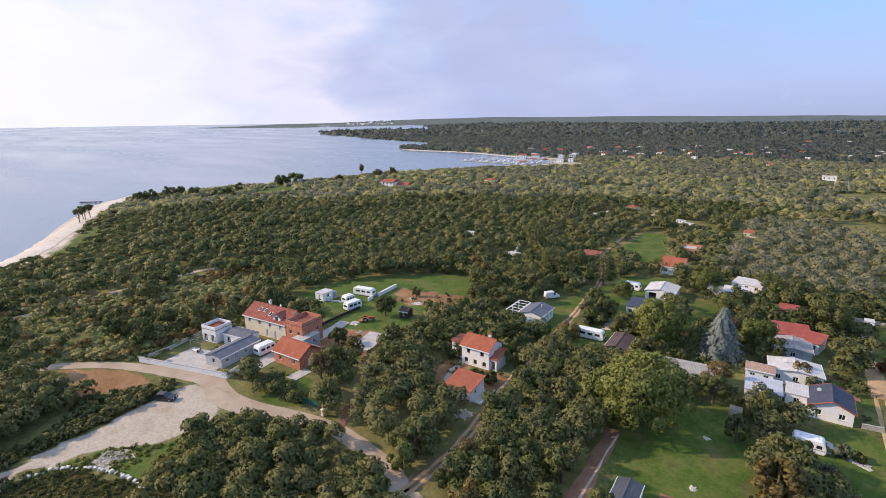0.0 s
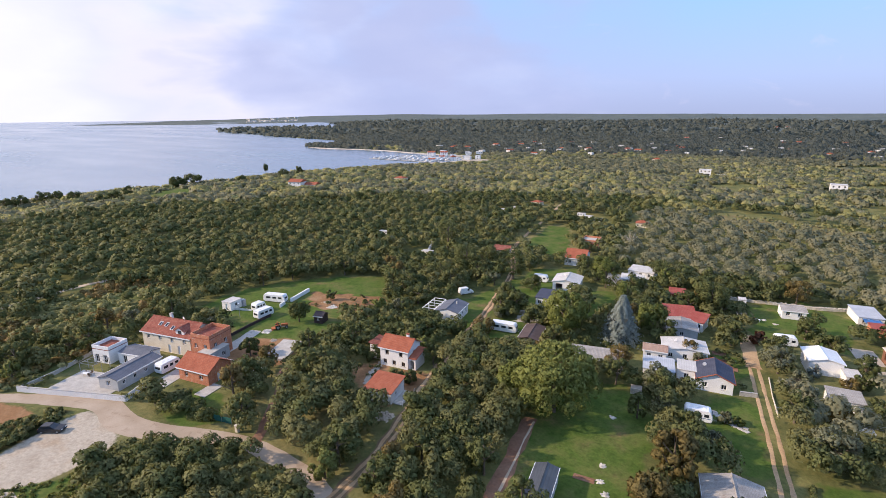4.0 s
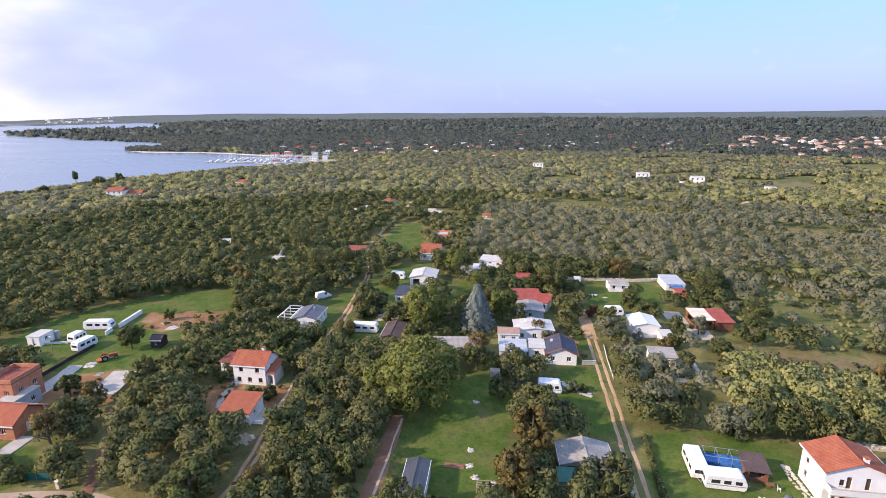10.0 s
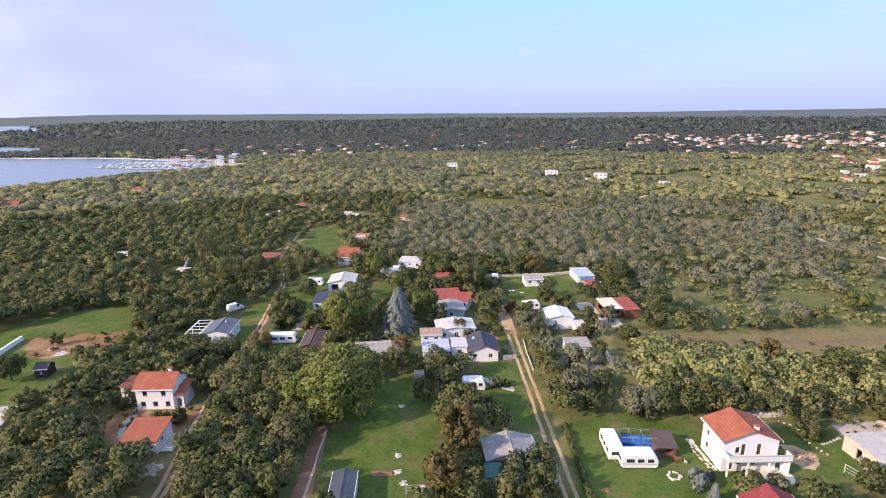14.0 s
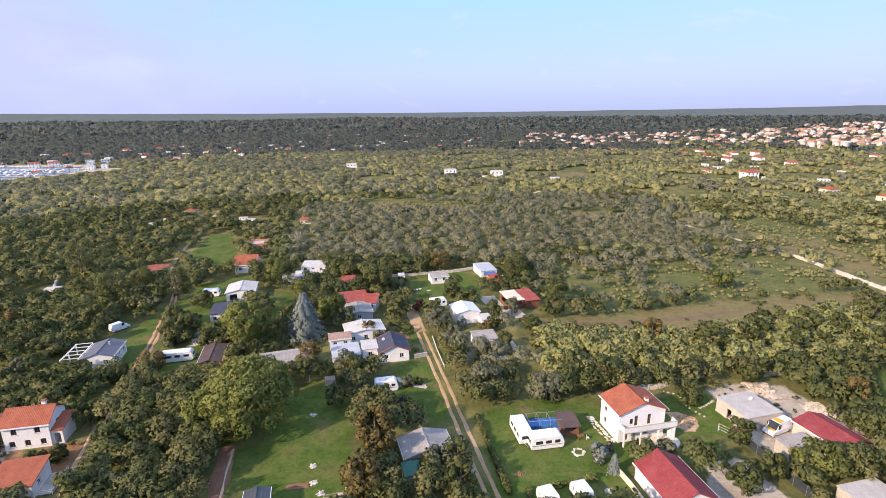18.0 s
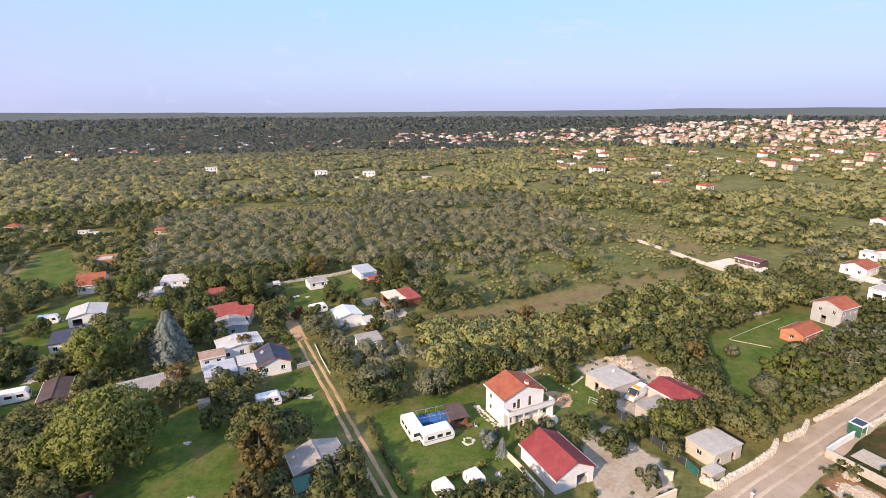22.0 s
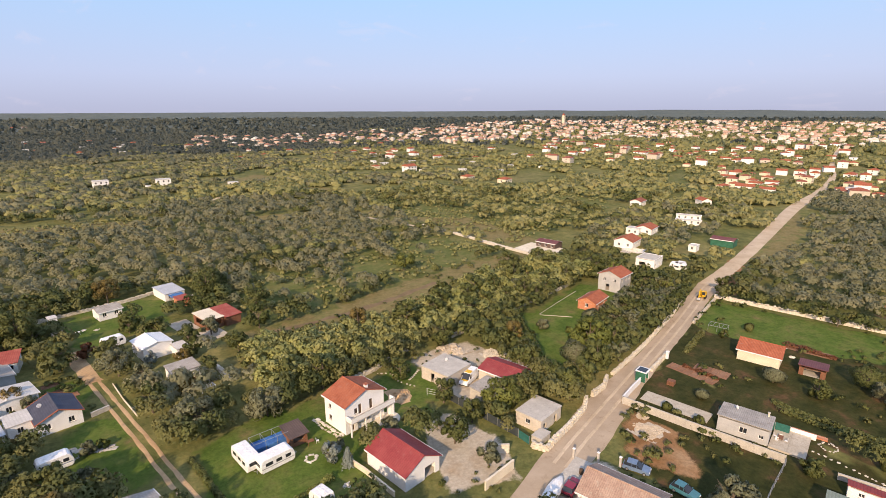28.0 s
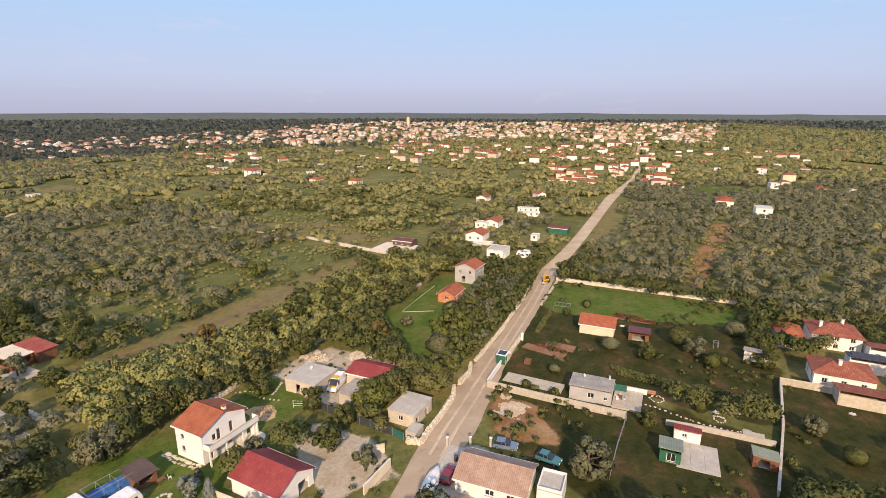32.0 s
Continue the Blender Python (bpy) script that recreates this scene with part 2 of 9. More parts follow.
BLOCKWORK = surface("rough_blockwork", (0.46, 0.42, 0.36), (0.58, 0.53, 0.46), 0.8, 0.95, 0.5, 9, wear=(0.50, 0.36, 0.26))
BRICK = surface("hollow_brick", (0.46, 0.17, 0.09), (0.58, 0.25, 0.14), 0.9, 0.9, 0.5, 9, rows=("Z", 0.25, 0.6), wear=(0.50, 0.42, 0.36))
TILE = surface("terracotta_tiles", (0.315, 0.094, 0.052), (0.405, 0.135, 0.076), 0.7, 0.85, 0.5, 8, rows=("X", 0.28, 0.7), wear=(0.31, 0.14, 0.10), spec=0.15)
TILE_OLD = surface("weathered_tiles", (0.24, 0.074, 0.052), (0.33, 0.118, 0.082), 0.7, 0.88, 0.5, 8, rows=("X", 0.28, 0.7), wear=(0.36, 0.23, 0.17), spec=0.15)
TILE_PINK = surface("faded_pink_sheets", (0.33, 0.215, 0.165), (0.42, 0.295, 0.225), 0.5, 0.85, 0.4, 8, rows=("X", 0.3, 0.5), wear=(0.40, 0.33, 0.26))
RED_SHEET = surface("dark_red_sheet", (0.24, 0.038, 0.040), (0.31, 0.064, 0.060), 0.4, 0.65, 0.3, 14, rows=("X", 0.4, 0.5), wear=(0.28, 0.085, 0.075))
RUST_SHEET = surface("faded_red_sheet", (0.30, 0.062, 0.045), (0.38, 0.10, 0.075), 0.4, 0.75, 0.3, 14, rows=("X", 0.4, 0.5), wear=(0.34, 0.15, 0.11))
MAROON = surface("maroon_sheet", (0.13, 0.045, 0.05), (0.18, 0.07, 0.07), 0.4, 0.7, 0.3, 14, rows=("X", 0.4, 0.5))
BROWN_SHEET = surface("brown_sheet", (0.085, 0.060, 0.055), (0.13, 0.09, 0.08), 0.4, 0.75, 0.3, 14, rows=("X", 0.4, 0.5))
NAVY = surface("navy_shingles", (0.045, 0.052, 0.080), (0.075, 0.080, 0.110), 0.5, 0.75, 0.3, 12, rows=("Y", 0.35, 0.4))
SLATE = surface("slate_sheet", (0.105, 0.115, 0.14), (0.15, 0.16, 0.19), 0.5, 0.75, 0.25, 12, rows=("X", 0.4, 0.4))
ASBESTOS = surface("grey_corrugated", (0.30, 0.28, 0.255), (0.42, 0.39, 0.355), 0.4, 0.92, 0.4, 10, rows=("X", 0.3, 0.5), wear=(0.26, 0.22, 0.19))
WHITE_SHEET = surface("white_sheet", (0.50, 0.48, 0.45), (0.61, 0.59, 0.56), 0.4, 0.7, 0.2, 12, rows=("X", 0.5, 0.25), wear=(0.42, 0.39, 0.35))
BLUE_SHEET = surface("pale_blue_sheet", (0.40, 0.43, 0.47), (0.49, 0.51, 0.54), 0.4, 0.7, 0.2, 12, rows=("X", 0.4, 0.4), wear=(0.37, 0.37, 0.37))
BLACK_SHEET = surface("black_glossy_sheet", (0.05, 0.055, 0.06), (0.08, 0.085, 0.09), 0.4, 0.35, 0.2, 12, rows=("Y", 0.5, 0.4), spec=0.6)
GREEN_PAINT = surface("green_paint", (0.02, 0.10, 0.06), (0.035, 0.15, 0.10), 0.6, 0.6, 0.2, 12)
GREEN_ROOF = surface("grey_green_sheet", (0.20, 0.24, 0.19), (0.27, 0.31, 0.25), 0.5, 0.8, 0.3, 12, rows=("X", 0.4, 0.4))
TEAL_ROOF = surface("teal_sheet", (0.05, 0.16, 0.12), (0.07, 0.20, 0.155), 0.5, 0.7, 0.3, 12, rows=("X", 0.3, 0.4))
WOOD = surface("brown_boards", (0.17, 0.075, 0.045), (0.25, 0.12, 0.07), 1.0, 0.8, 0.4, 10, rows=("Z", 0.2, 0.5))
DARK_WOOD = surface("dark_boards", (0.045, 0.030, 0.028), (0.075, 0.05, 0.045), 1.0, 0.85, 0.4, 10, rows=("Z", 0.2, 0.5))
STONE = surface("limestone", (0.46, 0.41, 0.33), (0.60, 0.55, 0.46), 1.2, 0.95, 0.6, 7, vary=0.18)
WHITE_STONE = surface("white_stone", (0.56, 0.52, 0.45), (0.68, 0.64, 0.57), 1.2, 0.95, 0.6, 7, vary=0.12)
FRAME = surface("white_frames", (0.72, 0.72, 0.72), (0.80, 0.80, 0.80), 1.0, 0.5, 0.05)
DARK_FRAME = surface("brown_frames", (0.08, 0.05, 0.035), (0.12, 0.08, 0.05), 1.0, 0.6, 0.05)
GLASS = surface("window_glass", (0.02, 0.024, 0.03), (0.035, 0.04, 0.05), 0.6, 0.12, 0.02, spec=0.6)
STEEL = surface("grey_steel", (0.30, 0.31, 0.32), (0.42, 0.43, 0.44), 1.0, 0.5, 0.1, metal=0.6)
RUBBER = surface("rubber", (0.02, 0.02, 0.02), (0.035, 0.035, 0.035), 2.0, 0.9, 0.2)
CARAVAN_WHITE = surface("caravan_white", (0.74, 0.75, 0.76), (0.82, 0.82, 0.81), 0.5, 0.4, 0.05, 10, wear=(0.68, 0.68, 0.66), spec=0.5)
POOL_BLUE = surface("blue_tarpaulin", (0.035, 0.13, 0.34), (0.07, 0.20, 0.46), 1.5, 0.5, 0.4, 6)
# ---- plan: coast, clearings, roads ----
LAND = [(-150, -400), (-215, -60), (-270, 5), (-303, 19), (-342, 31), (-371, 42), (-418, 61), (-431, 70), (-455, 93), (-460, 122), (-446, 152),
        (-445, 184), (-443, 222), (-437, 266), (-441, 332), (-424, 373), (-416, 444), (-428, 458), (-384, 505), (-384, 548), (-410, 582), (-505, 596),
        (-600, 612), (-740, 592), (-824, 655), (-790, 690), (-840, 745), (-914, 815), (-1250, 872), (-1700, 995), (-2050, 1170), (-1750, 1600),
        (-2500, 2100), (-2830, 1750), (-3300, 1120), (-3500, 1130), (-4900, 2600), (-4900, 4900), (4900, 4900), (4900, -4900), (-150, -4900)]
GRASS = [
    [(-96.9, -1.5), (-96.2, 5.6), (-95.6, 9.5), (-90.8, 16.8), (-90.9, 22.3), (-86, 19), (-79.6, 17.7), (-79.3, 12.7), (-85.8, 9.8), (-92.8, 5.1)],
    [(-145, 67), (-150, 81), (-148, 95), (-139, 113), (-121, 127), (-107, 110), (-99, 95), (-111, 86), (-111, 70), (-118, 67), (-136, 71)],
    [(-111, 70), (-114, 80), (-102, 90), (-93, 80), (-98, 74)],
    [(-101, 45), (-95, 47), (-90, 46), (-87, 42), (-90, 40), (-96, 41)],
    [(-86, 103), (-89, 117), (-84, 128), (-84, 150), (-72, 113), (-67, 95), (-76, 103)],
    [(-31, 56), (-39, 81), (-36, 96), (-28, 102), (-20, 94), (-13, 60)],
    [(-15, 93), (-12, 110), (-4, 108), (1.5, 85), (-8, 82)],
    [(-15, 168), (-1, 184), (12, 173), (11, 148), (2, 150), (-9, 146)],
    [(-48, 130), (-57, 153), (-51, 160), (-40, 135)],
    [(-103, 196), (-113, 241), (-102, 243), (-76, 178)],
    [(-82, 141), (-83, 166), (-70, 177), (-60, 150), (-62, 126)],
    [(7, 88), (18, 94), (27, 90), (29, 70), (28, 58), (5, 64)],
    [(27, 92), (41, 92), (53, 97), (53, 84), (47, 75), (38, 73), (27, 72)],
    [(87, 98), (129, 112), (135, 99), (109, 86), (89, 88)],
    [(-240, 8), (-301, 34), (-330, 52), (-292, 40)],
    [(-395, 150), (-408, 205), (-356, 184)],
    [(-20, 110), (-14, 130), (-6, 130), (-9, 112)],
    [(-100, 38), (-90, 35), (-84, 42), (-92, 47), (-99, 46)],
]
WEST_BAND = [(-118.7, 8.8), (-116.3, 16.6), (-113.3, 25.3), (-110.5, 24.4), (-107.9, 20), (-107, 14.5), (-105, 11.3), (-104.6, 7), (-102.1, -1), (-101, -9), (-106, -9), (-107.3, -0.5), (-109.1, 4.4)]
WEST_SCRUB = [(-96, -8), (-97.4, -2), (-92.8, 4.6), (-85.8, 9.2), (-79.3, 12), (-76, 8), (-80, -10)]
ROUGH = [
    WEST_BAND, WEST_SCRUB,
    [(104, 66), (150, 78), (162, 26), (133, 17), (125, 10), (100, 7), (95, 33), (99, 50)],
    [(84, 58), (76, 37), (82, 30), (63, 25), (62, 34), (66, 47)],
    [(83, 30), (93, 7), (79, 4), (63, 24)],
    [(117, 9), (124, -9), (89, -12), (80, 4)],
    [(78, 28), (97, 26), (101, 50), (103, 62), (84, 60), (76, 46)],
    [(62, 4), (95, 4), (94, 30), (62, 32)],
    [(94, 7), (125, 9), (124, -12), (92, -12)],
]
GRASS.append([(382.6, 95.3), (431.1, 100.2), (452.5, 61.6), (431.8, 49.0)])
GRASS.append([(93.0, 102.4), (107.1, 101.2), (101.7, 87.3), (92.1, 75.3), (80.7, 67.3), (74.5, 70.2), (77.8, 80.4), (85.1, 91.3)])
GRASS.append([(-67.5, 107), (-70.8, 116), (-63.5, 120), (-53, 111), (-51, 103), (-63, 101)])
GRASS.append([(-66, 130.5), (-55.4, 133), (-54, 125), (-63, 121)])
GRASS.append([(126, 70), (150, 78), (162, 26), (146, 24), (136, 44), (128, 58)])
HEATH = [(-170, -1), (-191, 0), (-187, 45), (-197, 86), (-155, 75), (-147, 56), (-137, 44), (-132, 33.5), (-130.5, 21.6), (-143.6, 8)]
FIELD = [
    [(28, 190), (56, 186), (98, 207), (126, 205), (136, 160), (117, 154), (78, 147), (45, 137), (28, 140)],
    [(137, 259), (139, 216), (149, 165), (240, 190), (330, 260), (260, 330), (160, 330)],
    [(-60, 262), (40, 296), (50, 330), (-70, 320)],
    [(300, 205), (420, 240), (400, 290), (290, 250)],
    [(180, 60), (300, 90), (300, 60), (190, 30)],
]
DRY = [
    [(62.0, 276.7), (95.6, 271.4), (101.3, 285.9), (67.3, 292.1)],
    [(118.5, 357.5), (136.0, 330.7), (150.0, 367.1), (132.9, 387.1)],
    [(77.6, 425.4), (100.9, 424.5), (137.2, 457.3), (122.3, 490.4)],
    [(24, 121), (48, 120.5), (64, 120), (105, 133), (140, 142), (138, 154), (117, 153), (78, 146), (46, 135), (26, 134)],
    [(133, 256), (145, 236), (163, 222), (163, 187), (162, 164), (147, 158), (142, 179), (138, 218)],
    [(155, 85), (150, 80), (220, 97), (330, 128), (300, 112), (225, 88)],
    [(-60, 300), (10, 290), (30, 310), (-40, 330)],
]
EARTH = [
    [(-137, 8.2), (-130.2, 16), (-120.3, 21.2), (-115.7, 23.2), (-116.8, 16.7), (-120.1, 9.5), (-124.8, 7.9)],
    [(-122, 92), (-129, 101), (-106, 111), (-99, 96)],
    [(-111, 56), (-113, 66), (-106, 73), (-97, 72), (-96, 62), (-104, 56)],
    [(78, 54), (79, 46), (70, 36), (65, 46), (71, 50)],
    [(-81, 73), (-76, 68), (-63, 63), (-60, 71), (-63.5, 80), (-68, 80), (-72, 75), (-78, 79)],
    [(152, 86), (165, 88), (230, 106), (160, 76)],
    [(175, 45), (290, 60), (290, 50), (176, 38)],
]
GRAVEL = [
    [(-100, -9), (-101.6, -1.1), (-103.2, 2.8), (-104.2, 6.9), (-104.8, 11.3), (-106.6, 14.4), (-107.4, 19.9), (-109.8, 24.2), (-108.8, 28.3), (-99, 28.7), (-92.9, 26.5), (-91.6, 21.6), (-91.6, 17), (-93.2, 13.9), (-96.7, 9.7), (-97.2, 5.8), (-97.4, 2.1), (-97.8, -1.4), (-96, -9)],
    [(43, 73), (49, 74), (52, 60), (47, 53), (36, 56)],
    [(54, 97), (72, 98), (71, 88), (70, 76), (62, 70), (53, 77)],
    [(53, 50), (62, 48), (56, 30), (46, 44)],
    [(-424, 462), (-386, 505), (-386, 548), (-350, 566), (-325, 520), (-378, 466)],
    [(-520, 600), (-420, 586), (-400, 610), (-520, 622)],
]
BARE = [[(-132, 20), (-106, 33), (-98, 43), (-96, 53), (-101, 60), (-112, 62), (-136, 62), (-138, 44)], [(36, 54), (53, 52), (54, 76), (44, 75)], [(-78, 76), (-68, 74), (-66, 86), (-78, 86)], [(-72, 62), (-61, 62), (-60, 72), (-71, 73)],
        [(-31, 103), (-14, 103), (-6, 110), (-8, 130), (-18, 132), (-30, 124)], [(-92, 104), (-76, 104), (-74, 118), (-90, 118)], [(40, 22), (66, 22), (66, 46), (48, 50)], [(70, 44), (82, 40), (90, 62), (76, 62), (66, 50)], [(24, 50), (44, 46), (46, 58), (36, 62), (27, 60)], [(8, 134), (24, 129), (29, 140), (12, 152)], [(-43, 117), (-36, 113), (-29, 117), (-30, 127), (-42, 128)], [(-116, -9), (-92, -9), (-91, 29), (-112, 30), (-119, 22), (-113, 8)]]
FIELD.append(HEATH)
CLEAR = GRASS + ROUGH + DRY + EARTH + GRAVEL + FIELD[:1] + BARE


def inside(poly, x, y):
    """Which of the points lie in the polygon."""
    hit = np.zeros(x.shape, bool)
    for (x0, y0), (x1, y1) in zip(poly, poly[1:] + poly[:1]):
        if y0 != y1:
            hit ^= ((y0 > y) != (y1 > y)) & (x < (x1 - x0) * (y - y0) / (y1 - y0) + x0)
    return hit


def edge_gap(line, x, y, closed=True):
    """How far the points lie from a line."""
    best = np.full(x.shape, 1e9)
    for (x0, y0), (x1, y1) in zip(line, line[1:] + (line[:1] if closed else [])):
        dx, dy = x1 - x0, y1 - y0
        k = np.clip(((x - x0) * dx + (y - y0) * dy) / (dx * dx + dy * dy + 1e-9), 0, 1)
        best = np.minimum(best, np.hypot(x - x0 - k * dx, y - y0 - k * dy))
    return best


def rough_noise(x, y, size, seed=0):
    """Smooth noise, about -1 to 1, from a few sines of odd directions."""
    r = np.random.RandomState(seed)
    out = 0
    for k in range(9):
        a, f = r.uniform(0, 6.283), r.uniform(0.6, 2.2) / size
        out = out + np.sin((x * math.cos(a) + y * math.sin(a)) * f * 3 + r.uniform(0, 6.283) + 1.3 * np.sin((x * math.sin(a) - y * math.cos(a)) * f * 1.7))
    return out / 4.2


def rise(x, y):
    """The far country and the far sea climb to the horizon."""
    d, az = np.hypot(x, y), np.degrees(np.arctan2(-x, y))
    return 47.0 * (np.clip(d - 1500, 0, None) / 3400) ** 1.25 * (1 - 0.8 * np.clip((az - 42) / 18, 0, 1))


def land_height(x, y):
    d = np.hypot(x, y)
    sea = ~inside(LAND, x, y)
    gap = edge_gap(LAND, x, y)
    shore = np.where(sea, -0.95 - np.clip(gap * 0.07, 0, 5), np.clip(gap * 0.05, 0, 0.95) - 0.95)
    hills = np.clip((d - 1700) / 2500, 0, 1) * np.clip(11 * (0.12 + rough_noise(x, y, 900, 5)), 0, 11)
    az = np.degrees(np.arctan2(-x, y))
    town_hill = 27 * np.clip((d - 480) / 850, 0, 1) ** 1.2 * (1 - np.clip((d - 1500) / 700, 0, 1)) * np.clip((-az - 20) / 24, 0, 1) * np.clip((az + 100) / 20, 0, 1)
    bumps = town_hill + np.clip((d - 230) / 700, 0, 1) * np.clip(2.0 * rough_noise(x, y, 160, 6), -0.4, 3)
    return rise(x, y) + shore + np.where(sea, 0, hills * np.clip(gap / 300, 0, 1) + bumps * np.clip(gap / 120, 0, 1))


def axis(lo, hi, step, grow):
    mid = list(np.arange(lo, hi + 0.01, step))
    out, s, v = [], step, mid[-1]
    while v < 4900:
        s *= grow
        v = min(v + s, 4900)
        out.append(v)
    back, s, v = [], step, mid[0]
    while v > -4900:
        s *= grow
        v = max(v - s, -4900)
        back.append(v)
    return np.array(back[::-1] + mid + out)


def zone_weight(polys, x, y, soft):
    """How far the points lie within the polygons, 0 to 1, with an uneven edge."""
    out = np.zeros(x.shape)
    for p in polys:
        q = np.array(p)
        near = (x > q[:, 0].min() - 6) & (x < q[:, 0].max() + 6) & (y > q[:, 1].min() - 6) & (y < q[:, 1].max() + 6)
        gap = np.where(inside(p, x[near], y[near]), 1, -1) * edge_gap(p, x[near], y[near])
        gap = gap + soft * 0.8 * rough_noise(x[near], y[near], 5, 3)
        out[near] = np.maximum(out[near], np.clip(0.5 + gap / soft / 2, 0, 1))
    return out


def sheet(name, xs, ys, z, mat, label, category, attrs=()):
    """A single sheet over a grid of xs by ys."""
    nx, ny = len(xs), len(ys)
    gx, gy = np.meshgrid(xs, ys)
    co = np.stack([gx, gy, z(gx, gy)], -1).reshape(-1, 3)
    i = (np.arange(ny - 1)[:, None] * nx + np.arange(nx - 1)[None]).ravel()
    faces = np.stack([i, i + 1, i + nx + 1, i + nx], -1)
    me = quick_mesh(name, co, faces)
    for key, values in attrs:
        me.attributes.new(key, "FLOAT", "POINT").data.foreach_set("value", values(gx, gy).ravel().astype(np.float32))
    me.polygons.foreach_set("use_smooth", np.ones(len(faces), bool))
    me.materials.append(mat)
    return tagged(new(name, me), label, category, kind="structure")


def quick_mesh(name, co, faces):
    """A mesh from arrays of places and of quads or triangles."""
    me = bpy.data.meshes.new(name)
    k = faces.shape[1]
    me.vertices.add(len(co))
    me.vertices.foreach_set("co", np.asarray(co, np.float32).ravel())
    me.loops.add(faces.size)
    me.loops.foreach_set("vertex_index", faces.astype(np.int32).ravel())
    me.polygons.add(len(faces))
    me.polygons.foreach_set("loop_start", np.arange(0, faces.size, k, dtype=np.int32))
    me.update(calc_edges=True)
    return me


def ground_material():
    m = bpy.data.materials.new("ground")
    m.use_nodes = True
    n = Nodes(m.node_tree)
    geo = n.add("NewGeometry")
    fine = n.add("TexNoise", {"Vector": geo.outputs["Position"]}, Scale=1.6, Detail=7.0, Roughness=0.75)
    mid = n.add("TexNoise", {"Vector": geo.outputs["Position"]}, Scale=0.16, Detail=5.0, Roughness=0.6)
    wide = n.add("TexNoise", {"Vector": geo.outputs["Position"]}, Scale=0.012, Detail=7.0, Roughness=0.7)
    floor = ramp(n, wide.outputs[0], ((0.35, (0.095, 0.108, 0.040)), (0.5, (0.142, 0.145, 0.058)), (0.65, (0.205, 0.182, 0.088))))
    floor2 = ramp(n, mid.outputs[0], ((0.35, (0.70, 0.74, 0.66)), (0.65, (1.25, 1.18, 1.1))))
    col = mixc(n, 1.0, floor.outputs[0], floor2.outputs[0], "MULTIPLY")

    def lay(col, key, stops):
        at = n.add("Attribute", attribute_name=key)
        jag = n.add("Math", {0: mid.outputs[0], 1: fine.outputs[0]}, operation="ADD")
        s = n.add("Math", {0: jag.outputs[0]}, operation="MULTIPLY_ADD", i1=0.6, i2=-0.6)
        t = n.add("Math", {0: at.outputs["Fac"], 1: s.outputs[0]}, operation="ADD")
        f = ramp(n, t.outputs[0], ((0.38, (0, 0, 0)), (0.62, (1, 1, 1))))
        c = ramp(n, (wide if key == "far" else mid).outputs[0], stops)
        return mixc(n, f.outputs[0], col, c.outputs[0])

    # Far ground goes blue-grey with distance, haze put into its colour
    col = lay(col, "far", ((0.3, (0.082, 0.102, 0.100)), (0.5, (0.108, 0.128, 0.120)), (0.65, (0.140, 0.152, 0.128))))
    col = lay(col, "field", ((0.3, (0.084, 0.108, 0.034)), (0.5, (0.122, 0.134, 0.046)), (0.7, (0.172, 0.154, 0.066))))
    col = lay(col, "dry", ((0.3, (0.150, 0.128, 0.052)), (0.5, (0.200, 0.162, 0.076)), (0.7, (0.140, 0.146, 0.054))))
    col = lay(col, "rough", ((0.30, (0.022, 0.028, 0.009)), (0.44, (0.036, 0.041, 0.013)), (0.55, (0.052, 0.050, 0.018)), (0.66, (0.098, 0.060, 0.031))))
    col = lay(col, "grass", ((0.30, (0.052, 0.092, 0.018)), (0.46, (0.080, 0.122, 0.025)), (0.60, (0.108, 0.130, 0.036)), (0.72, (0.160, 0.126, 0.058))))
    sward = n.add("TexNoise", {"Vector": geo.outputs["Position"]}, Scale=0.55, Detail=6.0, Roughness=0.7, Distortion=0.4)
    blot = ramp(n, sward.outputs[0], ((0.32, (0.62, 0.70, 0.60)), (0.48, (0.98, 1.0, 0.96)), (0.62, (1.22, 1.14, 1.10)), (0.74, (1.60, 1.20, 1.25))))
    col = mixc(n, 0.8, col, blot.outputs[0], "MULTIPLY")
    col = lay(col, "earth", ((0.3, (0.20, 0.105, 0.048)), (0.5, (0.28, 0.155, 0.076)), (0.7, (0.34, 0.22, 0.125))))
    col = lay(col, "gravel", ((0.3, (0.37, 0.310, 0.235)), (0.5, (0.45, 0.390, 0.305)), (0.7, (0.38, 0.295, 0.205))))
    col = lay(col, "sand", ((0.3, (0.50, 0.42, 0.32)), (0.7, (0.62, 0.55, 0.44))))
    g = ramp(n, fine.outputs[0], ((0.3, (0.66, 0.66, 0.66)), (0.7, (1.3, 1.3, 1.3))))
    col = mixc(n, 0.85, col, g.outputs[0], "MULTIPLY")
    bp = n.add("Bump", {"Height": fine.outputs[0]}, Strength=0.5, Distance=0.15)
    bs = n.add("BsdfPrincipled", {"Base Color": col, "Normal": bp.outputs[0]}, Roughness=0.95)
    bs.inputs["Specular IOR Level"].default_value = 0.1
    n.add("OutputMaterial", {"Surface": bs.outputs[0]})
    return m


def sand_weight(x, y):
    gap = edge_gap(LAND[:24], x, y, False)
    return np.where((x < -180) & (y < 640), np.clip(1.35 - gap / np.where(y < 140, 17, 9), 0, 1), 0)


